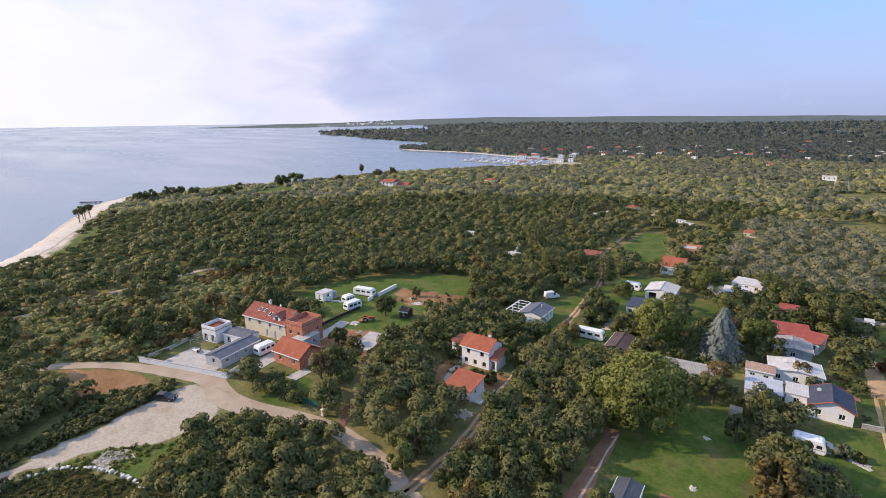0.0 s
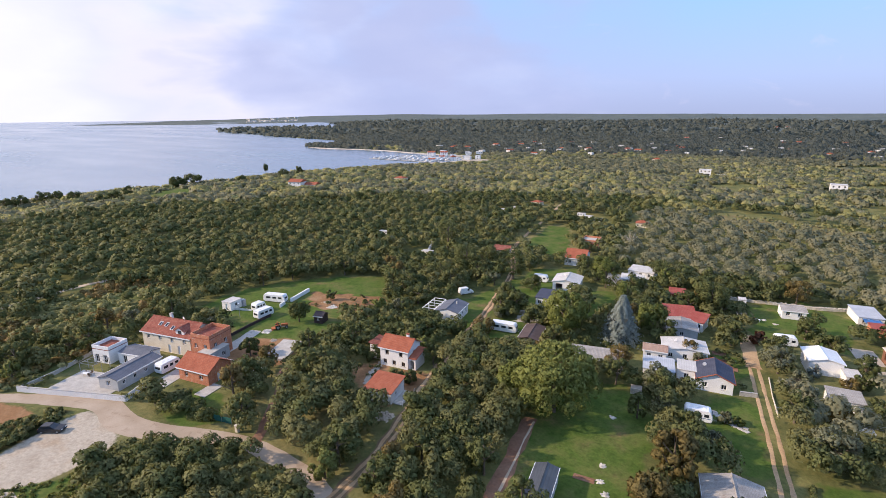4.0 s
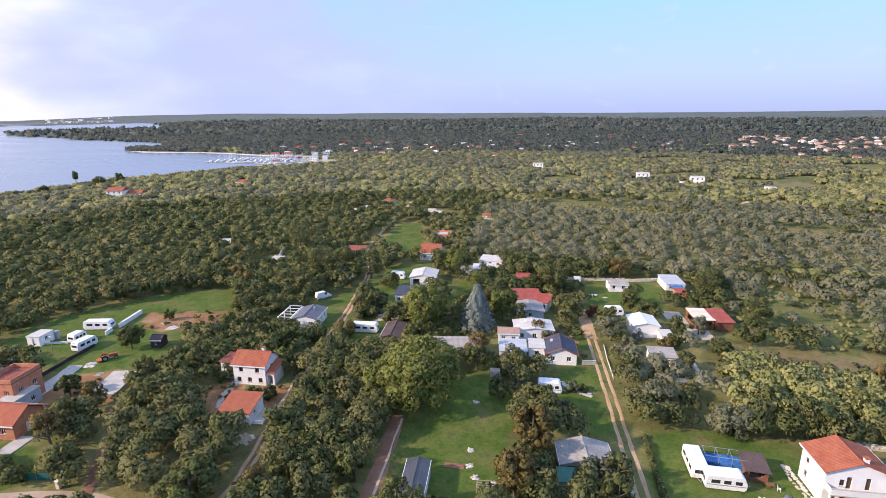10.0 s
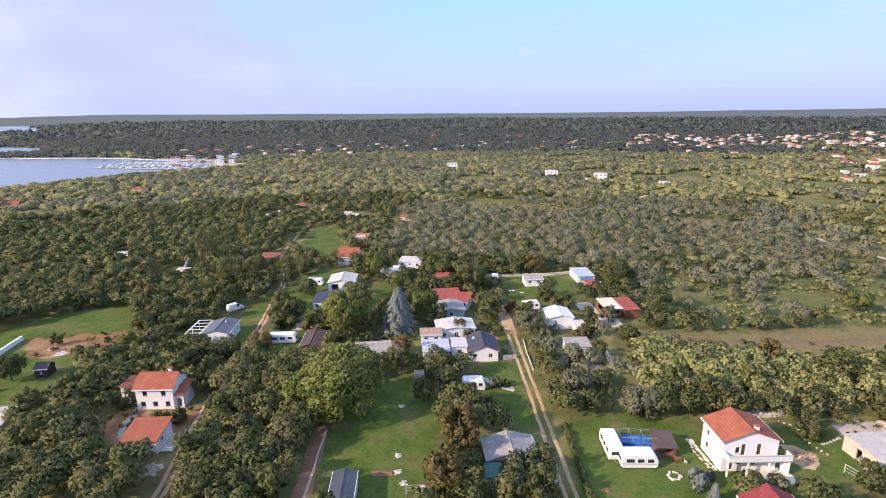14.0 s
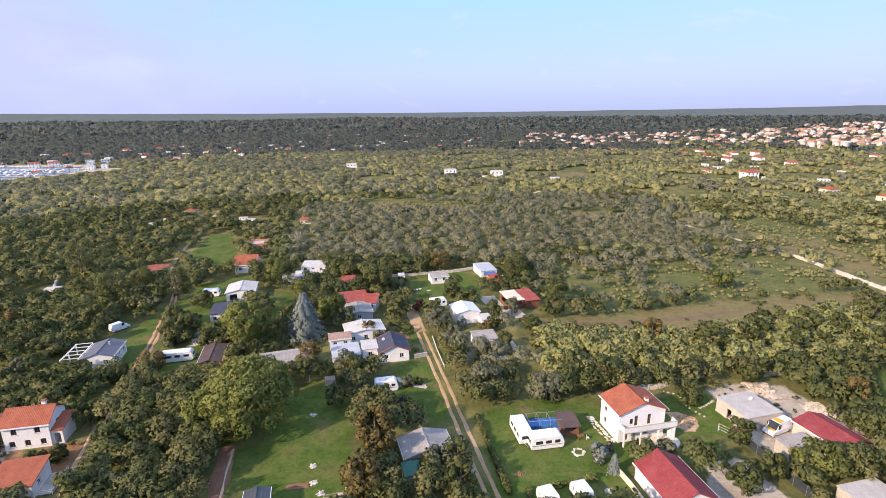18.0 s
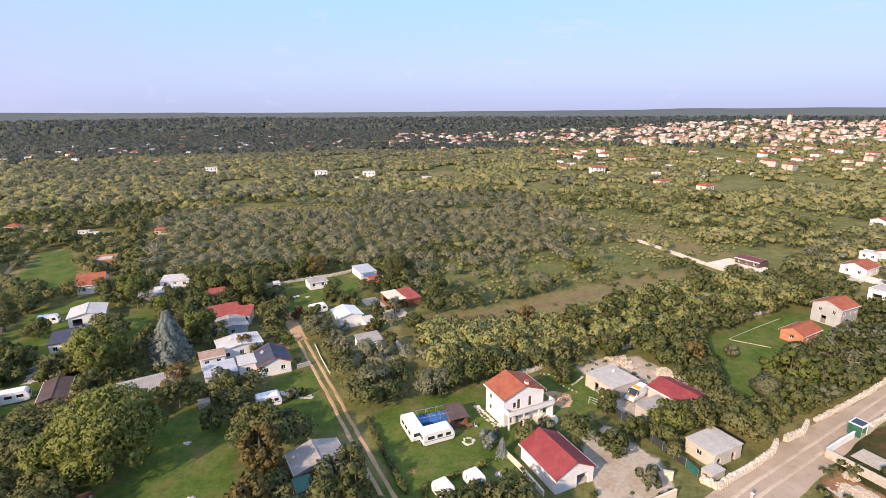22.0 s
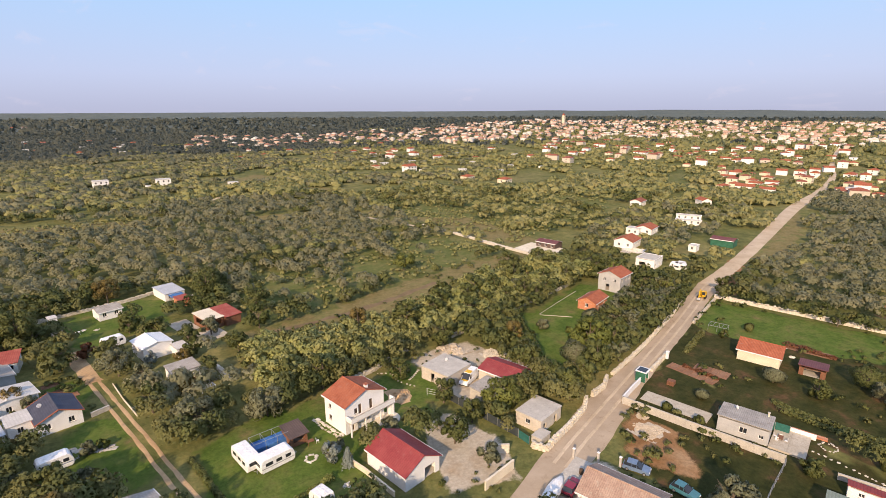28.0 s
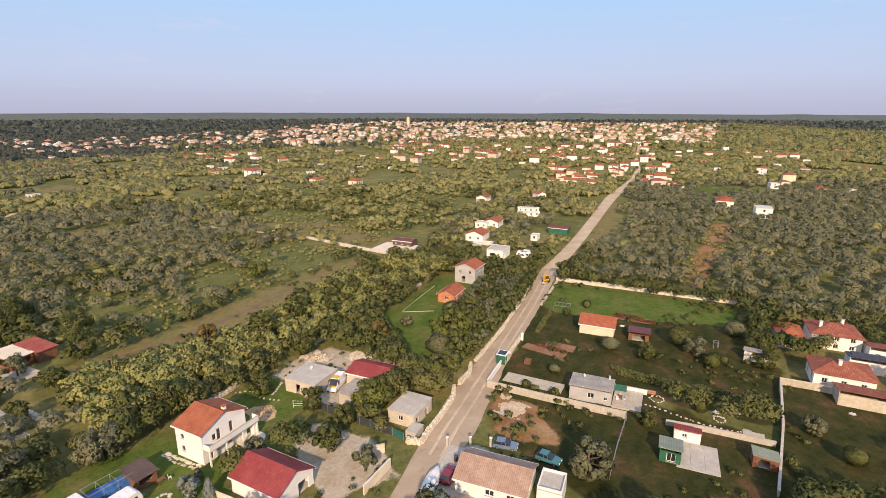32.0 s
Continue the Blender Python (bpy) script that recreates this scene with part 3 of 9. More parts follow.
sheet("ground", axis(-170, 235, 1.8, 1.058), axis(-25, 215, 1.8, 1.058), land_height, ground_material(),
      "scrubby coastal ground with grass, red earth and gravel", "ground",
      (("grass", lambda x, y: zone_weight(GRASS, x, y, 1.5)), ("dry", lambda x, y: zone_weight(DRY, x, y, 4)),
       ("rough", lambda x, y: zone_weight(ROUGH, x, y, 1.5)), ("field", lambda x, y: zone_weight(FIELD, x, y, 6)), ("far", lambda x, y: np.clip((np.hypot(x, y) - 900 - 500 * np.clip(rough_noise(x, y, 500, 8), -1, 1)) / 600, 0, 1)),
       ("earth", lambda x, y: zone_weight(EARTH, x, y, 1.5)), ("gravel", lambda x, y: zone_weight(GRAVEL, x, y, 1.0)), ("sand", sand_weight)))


def water_material():
    m = bpy.data.materials.new("sea_water")
    m.use_nodes = True
    n = Nodes(m.node_tree)
    geo = n.add("NewGeometry")
    st = n.add("VectorMath", {0: geo.outputs["Position"]}, operation="MULTIPLY")
    st.inputs[1].default_value = (0.3, 1.0, 1.0)
    a = n.add("TexNoise", {"Vector": st.outputs[0]}, Scale=0.35, Detail=5.0, Roughness=0.6)
    b = n.add("TexNoise", {"Vector": st.outputs[0]}, Scale=0.008, Detail=4.0)
    c = ramp(n, b.outputs[0], ((0.35, (0.12, 0.18, 0.235)), (0.65, (0.17, 0.24, 0.305))))
    rg = ramp(n, b.outputs[0], ((0.35, (0.16,) * 3), (0.65, (0.28,) * 3)))
    bp = n.add("Bump", {"Height": a.outputs[0]}, Strength=0.28, Distance=0.4)
    bs = n.add("BsdfPrincipled", {"Base Color": c.outputs[0], "Normal": bp.outputs[0], "Roughness": rg.outputs[0]}, IOR=1.33)
    n.add("OutputMaterial", {"Surface": bs.outputs[0]})
    return m


sheet("water", axis(-700, -200, 25, 1.15), axis(-100, 600, 25, 1.15), lambda x, y: rise(x, y) - 0.9, water_material(),
      "calm pale grey-blue sea with light ripples", "sea")


# ---- builders ----
def part(name, bm, mat, parent, label="", kind=""):
    me = bpy.data.meshes.new(name)
    bmesh.ops.recalc_face_normals(bm, faces=bm.faces)
    bm.to_mesh(me)
    bm.free()
    me.materials.append(mat)
    ob = new(name, me)
    ob.parent = parent
    return tagged(ob, label, kind=kind)


def piece(name, me, parent, m):
    ob = new(name, me)
    ob.parent, ob.matrix_local = parent, m
    return ob


def thing(name, x, y, yaw=0.0, label="", category="", group="", z=0.0, kind=""):
    ob = new(name)
    ob.matrix_world = pose(x, y, z, 0, 0, yaw)
    return tagged(ob, label, category, group, kind)


def solid(*boxes, bevel=0.0):
    """A bmesh of boxes, each (x0, x1, y0, y1, z0, z1)."""
    bm = bmesh.new()
    for x0, x1, y0, y1, z0, z1 in boxes:
        vs = [bm.verts.new(p) for p in ((x0, y0, z0), (x1, y0, z0), (x1, y1, z0), (x0, y1, z0), (x0, y0, z1), (x1, y0, z1), (x1, y1, z1), (x0, y1, z1))]
        for f in ((0, 3, 2, 1), (4, 5, 6, 7), (0, 1, 5, 4), (1, 2, 6, 5), (2, 3, 7, 6), (3, 0, 4, 7)):
            bm.faces.new([vs[i] for i in f])
    if bevel:
        bmesh.ops.bevel(bm, geom=bm.edges[:], offset=bevel, segments=2, affect="EDGES", profile=0.5)
    return bm


def prism(points, z0, z1=None, along=None, bm=None):
    """A bmesh that lifts a plan outline from z0 to z1, or, with along=(y0, y1), drags an outline in x and z along y."""
    bm = bm or bmesh.new()
    if along:
        low = [bm.verts.new((x, along[0], z)) for x, z in points]
        top = [bm.verts.new((x, along[1], z)) for x, z in points]
    else:
        low = [bm.verts.new((x, y, z0)) for x, y in points]
        top = [bm.verts.new((x, y, z1)) for x, y in points]
    n = len(points)
    bm.faces.new(low[::-1]), bm.faces.new(top)
    for i in range(n):
        bm.faces.new((low[i], low[(i + 1) % n], top[(i + 1) % n], top[i]))
    return bm


def tube(points, radius, sides=8, bm=None):
    """A bmesh tube along points, with one radius or one for each."""
    bm = bm or bmesh.new()
    rings = []
    for i, p in enumerate(points):
        a, b = Vector(points[max(i - 1, 0)]), Vector(points[min(i + 1, len(points) - 1)])
        q = (b - a).to_track_quat("Z", "Y")
        r = radius[i] if isinstance(radius, (list, tuple)) else radius
        rings.append([bm.verts.new(Vector(p) + q @ Vector((r * math.cos(k * 6.2832 / sides), r * math.sin(k * 6.2832 / sides), 0))) for k in range(sides)])
    for a, b in zip(rings, rings[1:]):
        for k in range(sides):
            bm.faces.new((a[k], a[(k + 1) % sides], b[(k + 1) % sides], b[k]))
    bm.faces.new(rings[0][::-1]), bm.faces.new(rings[-1])
    return bm


FOOT = []          # what stands where, so that no plant grows through it: x, y, half length, half width, yaw


def wall_bm(length, height, thick, openings, gable=0.0):
    """A wall in x and z, its outer face at y = 0, with openings (x, z, w, h) through it and a gable on top."""
    us = sorted({0, length, *(o[0] for o in openings), *(o[0] + o[2] for o in openings)})
    zs = sorted({0, height, *(o[1] for o in openings), *(o[1] + o[3] for o in openings)})
    nu, nz = len(us) - 1, len(zs) - 1
    full = {(i, j) for i in range(nu) for j in range(nz) if not any(o[0] <= (us[i] + us[i + 1]) / 2 <= o[0] + o[2] and o[1] <= (zs[j] + zs[j + 1]) / 2 <= o[1] + o[3] for o in openings)}
    bm, made = bmesh.new(), {}

    def v(i, k, j):
        if (i, k, j) not in made:
            made[i, k, j] = bm.verts.new((us[i], k * thick, zs[j]))
        return made[i, k, j]

    for i, j in full:
        for k in (0, 1):
            bm.faces.new((v(i, k, j), v(i + 1, k, j), v(i + 1, k, j + 1), v(i, k, j + 1)))
        for (p, q), e in (((i - 1, j), ((i, j), (i, j + 1))), ((i + 1, j), ((i + 1, j), (i + 1, j + 1))), ((i, j - 1), ((i, j), (i + 1, j))), ((i, j + 1), ((i, j + 1), (i + 1, j + 1)))):
            if (p, q) not in full and not (gable and j == nz - 1 and q == nz):
                bm.faces.new((v(e[0][0], 0, e[0][1]), v(e[1][0], 0, e[1][1]), v(e[1][0], 1, e[1][1]), v(e[0][0], 1, e[0][1])))
    if gable:
        top = [bm.verts.new((length / 2, k * thick, height + gable)) for k in (0, 1)]
        for k in (0, 1):
            bm.faces.new([v(i, k, nz) for i in range(nu + 1)] + [top[k]])
        bm.faces.new((v(0, 0, nz), v(0, 1, nz), top[1], top[0])), bm.faces.new((v(nu, 0, nz), v(nu, 1, nz), top[1], top[0]))
    return bm


def window(parent, m, w, h, kind, frame_mat):
    """A window or door in its opening: frame, pane or leaf, sill. m: the opening's lower left corner on the wall's face."""
    t, d = 0.09, 0.16
    if kind == "hole":
        return
    ob = part("door" if kind == "door" else "window", solid((0, t, d, d + 0.07, 0, h), (w - t, w, d, d + 0.07, 0, h), (t, w - t, d, d + 0.07, h - t, h), (t, w - t, d, d + 0.07, 0, t)), frame_mat, parent)
    ob.matrix_local = m
    pane = part("leaf" if kind == "door" else "pane", solid((t, w - t, d + 0.02, d + 0.05, t, h - t)), frame_mat if kind == "door" else GLASS, ob)
    if kind == "window":
        part("mullion", solid((w / 2 - 0.035, w / 2 + 0.035, d - 0.01, d + 0.02, t, h - t)), frame_mat, ob)
        part("sill", solid((-0.08, w + 0.08, -0.07, d, -0.07, -0.005)), CONCRETE, ob)


def house(x, y, lx, ly, yaw, eave, ridge, wall, roof, label, category="house", name="house", style="gable", along="x", over=0.35, openings=(),
          chimneys=(), frame_mat=FRAME, group="", thick=0.25, slab=0.14, z=0.0, trim=None):
    """A building about (x, y). ridge: rise of the roof over the eaves. openings: (side s/e/n/w, u, z, w, h, kind). along: the ridge's way."""
    ob = thing(name, x, y, yaw, label, category, group, z)
    FOOT.append((x, y, lx / 2 + over, ly / 2 + over, yaw))
    hx, hy = lx / 2, ly / 2
    sides = {"s": (pose(-hx, -hy, 0), lx), "e": (pose(hx, -hy + thick, 0, 0, 0, 90), ly - 2 * thick), "n": (pose(hx, hy, 0, 0, 0, 180), lx), "w": (pose(-hx, hy - thick, 0, 0, 0, -90), ly - 2 * thick)}
    for key, (m, length) in sides.items():
        ends = style == "gable" and ((key in "ew") == (along == "x"))
        ops = [o for o in openings if o[0] == key]
        g = ridge * (length / (ly if along == "x" else lx)) if ends else 0
        wl = part("wall", wall_bm(length, eave, thick, [(o[1], o[2], o[3], o[4]) for o in ops], g), wall, ob)
        wl.matrix_local = m
        for o in ops:
            window(ob, m @ pose(o[1], 0, o[2]), o[3], o[4], o[5], frame_mat)
    part("floor_slab", solid((-hx + thick, hx - thick, -hy + thick, hy - thick, 0.0, 0.12)), CONCRETE, ob)
    a, b = (hx, hy) if along == "x" else (hy, hx)
    a, b2 = a + over, b + over
    turn = pose(0, 0, 0) if along == "x" else pose(0, 0, 0, 0, 0, 90)
    drop = ridge * over / b
    if style == "gable":
        for s in (-1, 1):
            bm = bmesh.new()
            q = [(-a, 0, eave + ridge), (a, 0, eave + ridge), (a, s * b2, eave - drop), (-a, s * b2, eave - drop)]
            lo, hi = [bm.verts.new(p) for p in q], [bm.verts.new((p[0], p[1], p[2] + slab)) for p in q]
            bm.faces.new(lo), bm.faces.new(hi)
            for i in range(4):
                bm.faces.new((lo[i], lo[(i + 1) % 4], hi[(i + 1) % 4], hi[i]))
            part("roof_slope", bm, roof, ob).matrix_local = turn
        part("ridge_cap", tube([(-a, 0, eave + ridge + slab), (a, 0, eave + ridge + slab)], 0.11, 6), roof, ob).matrix_local = turn
        for s in (-1, 1):
            if trim:
                for e in (-1, 1):
                    part("barge_board", tube([(e * (a + 0.03), 0, eave + ridge + 0.06), (e * (a + 0.03), s * b2, eave - drop + 0.06)], 0.13, 4), trim, ob).matrix_local = turn
            part("fascia", solid((-a, a, s * b2 - 0.04, s * b2 + 0.04, eave - drop - 0.1, eave - drop + slab + 0.01)), trim or FRAME, ob).matrix_local = turn
    elif style == "hip":
        r = max(a - b2, 0.3)
        bm = bmesh.new()
        z0, z1 = eave - drop, eave + ridge
        low = [bm.verts.new(p) for p in ((-a, -b2, z0), (a, -b2, z0), (a, b2, z0), (-a, b2, z0))]
        up = [bm.verts.new(p) for p in ((-a, -b2, z0 + slab), (a, -b2, z0 + slab), (a, b2, z0 + slab), (-a, b2, z0 + slab))]
        t0, t1 = bm.verts.new((-r, 0, z1 + slab)), bm.verts.new((r, 0, z1 + slab))
        bm.faces.new(low[::-1])
        for i in range(4):
            bm.faces.new((low[i], low[(i + 1) % 4], up[(i + 1) % 4], up[i]))
        bm.faces.new((up[0], up[1], t1, t0)), bm.faces.new((up[1], up[2], t1)), bm.faces.new((up[2], up[3], t0, t1)), bm.faces.new((up[3], up[0], t0))
        part("roof", bm, roof, ob).matrix_local = turn
        for p in ((-a, -b2), (a, -b2), (a, b2), (-a, b2)):
            part("hip_cap", tube([(p[0], p[1], z0 + slab), (math.copysign(r, p[0]), 0, z1 + slab)], 0.10, 6), roof, ob).matrix_local = turn
    elif style == "shed":
        bm = bmesh.new()
        q = [(-a, -b2, eave - 0.02), (a, -b2, eave - 0.02), (a, b2, eave + ridge), (-a, b2, eave + ridge)]
        lo, hi = [bm.verts.new(p) for p in q], [bm.verts.new((p[0], p[1], p[2] + slab)) for p in q]
        bm.faces.new(lo), bm.faces.new(hi)
        for i in range(4):
            bm.faces.new((lo[i], lo[(i + 1) % 4], hi[(i + 1) % 4], hi[i]))
        part("roof", bm, roof, ob).matrix_local = turn
        hb = b - 0.02
        part("roof_infill", prism([(-hb, eave), (hb, eave), (hb, eave + ridge)], 0, along=(-a + over, -a + over + 0.1)), wall, ob).matrix_local = turn @ pose(0, 0, 0, 0, 0, 90)
        part("roof_infill", prism([(-hb, eave), (hb, eave), (hb, eave + ridge)], 0, along=(a - over - 0.1, a - over)), wall, ob).matrix_local = turn @ pose(0, 0, 0, 0, 0, 90)
    else:
        part("roof", solid((-hx - over, hx + over, -hy - over, hy + over, eave, eave + slab + 0.06), bevel=0.03), roof, ob)
        if ridge:
            k = 0.18
            part("parapet", solid((-hx - over, hx + over, -hy - over, -hy - over + k, eave + 0.2, eave + ridge), (-hx - over, hx + over, hy + over - k, hy + over, eave + 0.2, eave + ridge), (-hx - over, -hx - over + k, -hy - over + k, hy + over - k, eave + 0.2, eave + ridge), (hx + over - k, hx + over, -hy - over + k, hy + over - k, eave + 0.2, eave + ridge)), wall, ob)
    for u, v, h in chimneys:
        c = part("chimney", solid((u - 0.3, u + 0.3, v - 0.3, v + 0.3, eave - 0.1, eave + ridge + h), bevel=0.02), PLASTER, ob)
        part("chimney_cap", solid((u - 0.4, u + 0.4, v - 0.4, v + 0.4, eave + ridge + h, eave + ridge + h + 0.12), bevel=0.03), TILE if roof is TILE else CONCRETE, c)
    return ob


def smooth(points, step=2.0):
    """A line through the points, rounded, with a point about every step metres."""
    p = [np.array(q, float) for q in points]
    out = []
    for i in range(len(p) - 1):
        a, b, c, d = p[max(i - 1, 0)], p[i], p[i + 1], p[min(i + 2, len(p) - 1)]
        n = max(2, int(np.linalg.norm(c - b) / step))
        for k in range(n):
            t = k / n
            out.append(0.5 * (2 * b + (c - a) * t + (2 * a - 5 * b + 4 * c - d) * t * t + (3 * b - a - 3 * c + d) * t ** 3))
    out.append(p[-1])
    return out


ROADS = []


def strip(name, points, width, mat, label, category, lift=0.04, wobble=0.15, parent=None, verge=0.0):
    """A road or track laid over the ground, with uneven edges. points: (x, y) or (x, y, width)."""
    line = smooth([(q[0], q[1], q[2] if len(q) > 2 else width) for q in points])
    r = random.Random(name + str(len(points)))
    co, faces, across = [], [], 4
    for i, q in enumerate(line):
        d = line[min(i + 1, len(line) - 1)] - line[max(i - 1, 0)]
        n = np.array([-d[1], d[0]]) / (math.hypot(d[0], d[1]) + 1e-9)
        for k in range(across + 1):
            s = (k / across - 0.5) * q[2] + (r.uniform(-wobble, wobble) if k in (0, across) else 0)
            x, y = q[0] + n[0] * s, q[1] + n[1] * s
            z = float(land_height(np.array([x]), np.array([y]))[0]) if math.hypot(x, y) > 225 else 0
            co.append((x, y, z + (lift if 0 < k < across else lift * 0.3)))
    for i in range(len(line) - 1):
        for k in range(across):
            j = i * (across + 1) + k
            faces.append((j, j + 1, j + across + 2, j + across + 1))
    me = quick_mesh(name, np.array(co), np.array(faces))
    me.materials.append(mat)
    for i in range(0, len(line) - 1, 4):
        run_ = line[i:i + 5]
        ROADS.append(([(float(q[0]), float(q[1])) for q in run_], max(q[2] for q in run_) / 2 + verge))
    ob = new(name, me)
    if parent:
        ob.parent = parent
        return ob
    return tagged(ob, label, category, kind="structure")


DUST = surface("pale_dirt", (0.44, 0.34, 0.235), (0.56, 0.45, 0.33), 0.12, 0.95, 0.2, 14, wear=(0.38, 0.30, 0.21), grain=0.35)
TARMAC = surface("dusty_tarmac", (0.345, 0.265, 0.185), (0.435, 0.345, 0.255), 0.16, 0.94, 0.15, 30, wear=(0.30, 0.225, 0.155), grain=0.3)
RED_DIRT = surface("red_dirt", (0.20, 0.098, 0.058), (0.29, 0.165, 0.105), 0.2, 0.95, 0.4, 12, wear=(0.20, 0.12, 0.08))
BROWN_EARTH = surface("brown_earth", (0.15, 0.105, 0.058), (0.22, 0.15, 0.085), 0.25, 0.95, 0.4, 12, wear=(0.09, 0.10, 0.035))
SANDY = surface("sandy_track", (0.42, 0.265, 0.14), (0.53, 0.365, 0.21), 0.2, 0.95, 0.4, 12, wear=(0.34, 0.24, 0.15))

strip("road", [(-156, -9, 3.2), (-143.1, 3.5, 3.2), (-139.9, 8.5, 3.2), (-134.1, 15.3, 3.2), (-127.2, 20.8, 3.4), (-117.9, 26.6, 4.2), (-109.3, 31.0, 5.0), (-99, 30.6, 5.4), (-90, 33.6, 4.8), (-82, 38, 4), (-74, 41, 3.7), (-65, 41.8, 3.6), (-57, 41.2, 3.6), (-48, 39, 4), (-25, 35, 4), (10, 36, 4), (40, 46, 5), (55, 51, 7), (63, 53.5, 8), (74, 57.5, 8), (88, 62, 6.5),
               (105, 67, 5.5), (130, 75, 5.5), (150, 82, 6), (164, 86.5, 7)], 5, TARMAC, "worn dusty village road", "road")
strip("road", [(162, 86, 6.5), (185, 91.5, 5.5), (222, 101, 5.5), (280, 117, 6), (347, 135, 7), (425, 152, 6), (520, 178, 4.6), (640, 221, 4.2), (980, 327, 4.5)], 5, DUST, "pale unpaved lane leading to the town", "road", lift=0.10)
for off in (-1.0, 1.0):
    strip("track", [(x - 0.36 * off, y + 0.93 * off) for x, y in ((55, 51), (63, 53.8), (72, 56.6), (86, 61), (105, 67), (130, 75), (150, 82), (164, 86.5))], 0.7, DUST, "pale dusty wheel line worn along the village road", "track", wobble=0.06, lift=0.075)
strip("track", [(-10.6, 146), (-9.5, 138), (-6.8, 126)], 3.2, SANDY, "sandy end of a garden track", "track")
for off in (-0.85, 0.85):
    strip("track", [(-7.0 + off, 127), (-4.6 + off, 116), (-2.2 + off, 105.5), (0.2 + off, 95), (2.3 + off, 85), (6.4 + off, 67), (11 + off, 46)], 0.66, SANDY, "bare wheel rut of a grassy garden track", "track", wobble=0.10, verge=1.0)
strip("track", [(-52, 40, 3.0), (-54.5, 54, 2.6), (-62.9, 78, 2.4), (-68, 94, 2.2), (-73, 114, 2.2), (-79, 133, 2.2), (-85.4, 152, 2.2), (-91, 165, 2.2)], 2.4, BROWN_EARTH, "narrow brown earth lane between hedges", "track", wobble=0.35, verge=0.9)
for off in (-0.62, 0.62):
    strip("track", [(-52 + off, 40), (-54.5 + off, 54), (-62.9 + off, 78), (-68 + off, 94), (-73 + off, 114), (-79 + off, 133), (-85.4 + off, 152), (-91 + off, 165)], 0.7, SANDY, "bare wheel rut of a narrow lane between hedges", "track", wobble=0.2, lift=0.08)
strip("track", [(-91, 165, 1.8), (-107, 195, 1.6), (-122, 254, 1.6), (-136, 307, 2)], 2.2, SANDY, "narrow sandy lane between hedges", "track", wobble=0.3)
strip("track", [(-31, 48, 3.0), (-33.9, 60, 2.8), (-38.2, 78, 2.6)], 2.6, RED_DIRT, "red earth lane beside a meadow", "track", wobble=0.3)
strip("track", [(-30.6, 48), (-33.4, 60.3), (-34.9, 67), (-37.2, 77.2)], 0.4, DUST, "pale wheel rut of a red lane", "track", wobble=0.15, lift=0.07)
strip("track", [(25, 130, 1.5), (48, 131, 2), (64, 133, 2.5), (90, 140, 2)], 2, BROWN_EARTH, "brown field path through dry grass", "track", wobble=0.5)
strip("track", [(141.5, 150, 2.4), (138, 169, 2.2), (138, 187, 2.2), (131.5, 216, 2.4), (118, 262, 2)], 2.2, DUST, "pale field track beyond the thicket", "track")
strip("track", [(382.0, 85.0), (396.1, 68.6), (420.8, 50.7), (471.3, 22.5)], 3.2, DUST, "pale country lane beyond the olive groves", "track", wobble=0.4)
strip("track", [(55.1, 354.9), (69.3, 372.0), (93.1, 407.5)], 2.4, DUST, "pale rubble line along a far field", "track", wobble=0.6)
strip("track", [(-184, -6), (-189, 16, 2.5), (-198, 54, 2.4), (-196, 84, 3)], 2.2, DUST, "pale path through the coastal scrub", "track", wobble=0.4)
strip("track", [(-73, 41, 2.4), (-76, 45, 2.2), (-82, 52, 2), (-93, 62, 1.6)], 2, RED_DIRT, "dirt drive beside a thicket", "track", wobble=0.3, lift=0.09)
strip("driveway", [(-106, 50, 3), (-111, 56, 3.2), (-114, 64, 3.4), (-117, 71, 3.2)], 3.2, CONCRETE, "pale concrete driveway beside the red-roofed house", "driveway")

SAND = surface("beach_sand", (0.56, 0.47, 0.37), (0.66, 0.58, 0.48), 0.05, 0.95, 0.2, 10, wear=(0.48, 0.41, 0.33), grain=0.4)
strip("beach", [(-225, -48, 9), (-256, -6, 10), (-279, 14, 10), (-318, 31, 10), (-356, 46, 10), (-400, 65, 10), (-427, 82, 8), (-432, 95, 5)], 10, SAND, "pale curving sandy beach", "beach", lift=0.45, wobble=0.8, verge=2.0)
strip("beach", [(-756, 604, 6), (-690, 606, 8), (-600, 618, 10), (-508, 602, 9)], 8, SAND, "pale beach beside the marina", "beach", lift=0.5, wobble=1.0)
strip("beach", [(-429, 95, 4), (-440, 118, 4), (-455, 147, 5), (-440, 180, 5), (-441, 232, 5), (-440, 283, 4), (-440, 347, 3)], 4, SAND, "narrow strip of pale shingle along the shore", "beach", lift=0.45, wobble=0.5)
# ---- buildings ----
def wins(side, length, n, z=0.95, w=1.0, h=1.1, kind="window", first=None):
    """n openings evenly along a wall."""
    gap = length / n
    return [(side, gap * (i + 0.5) - w / 2, z, w, h, kind) for i in range(n)]


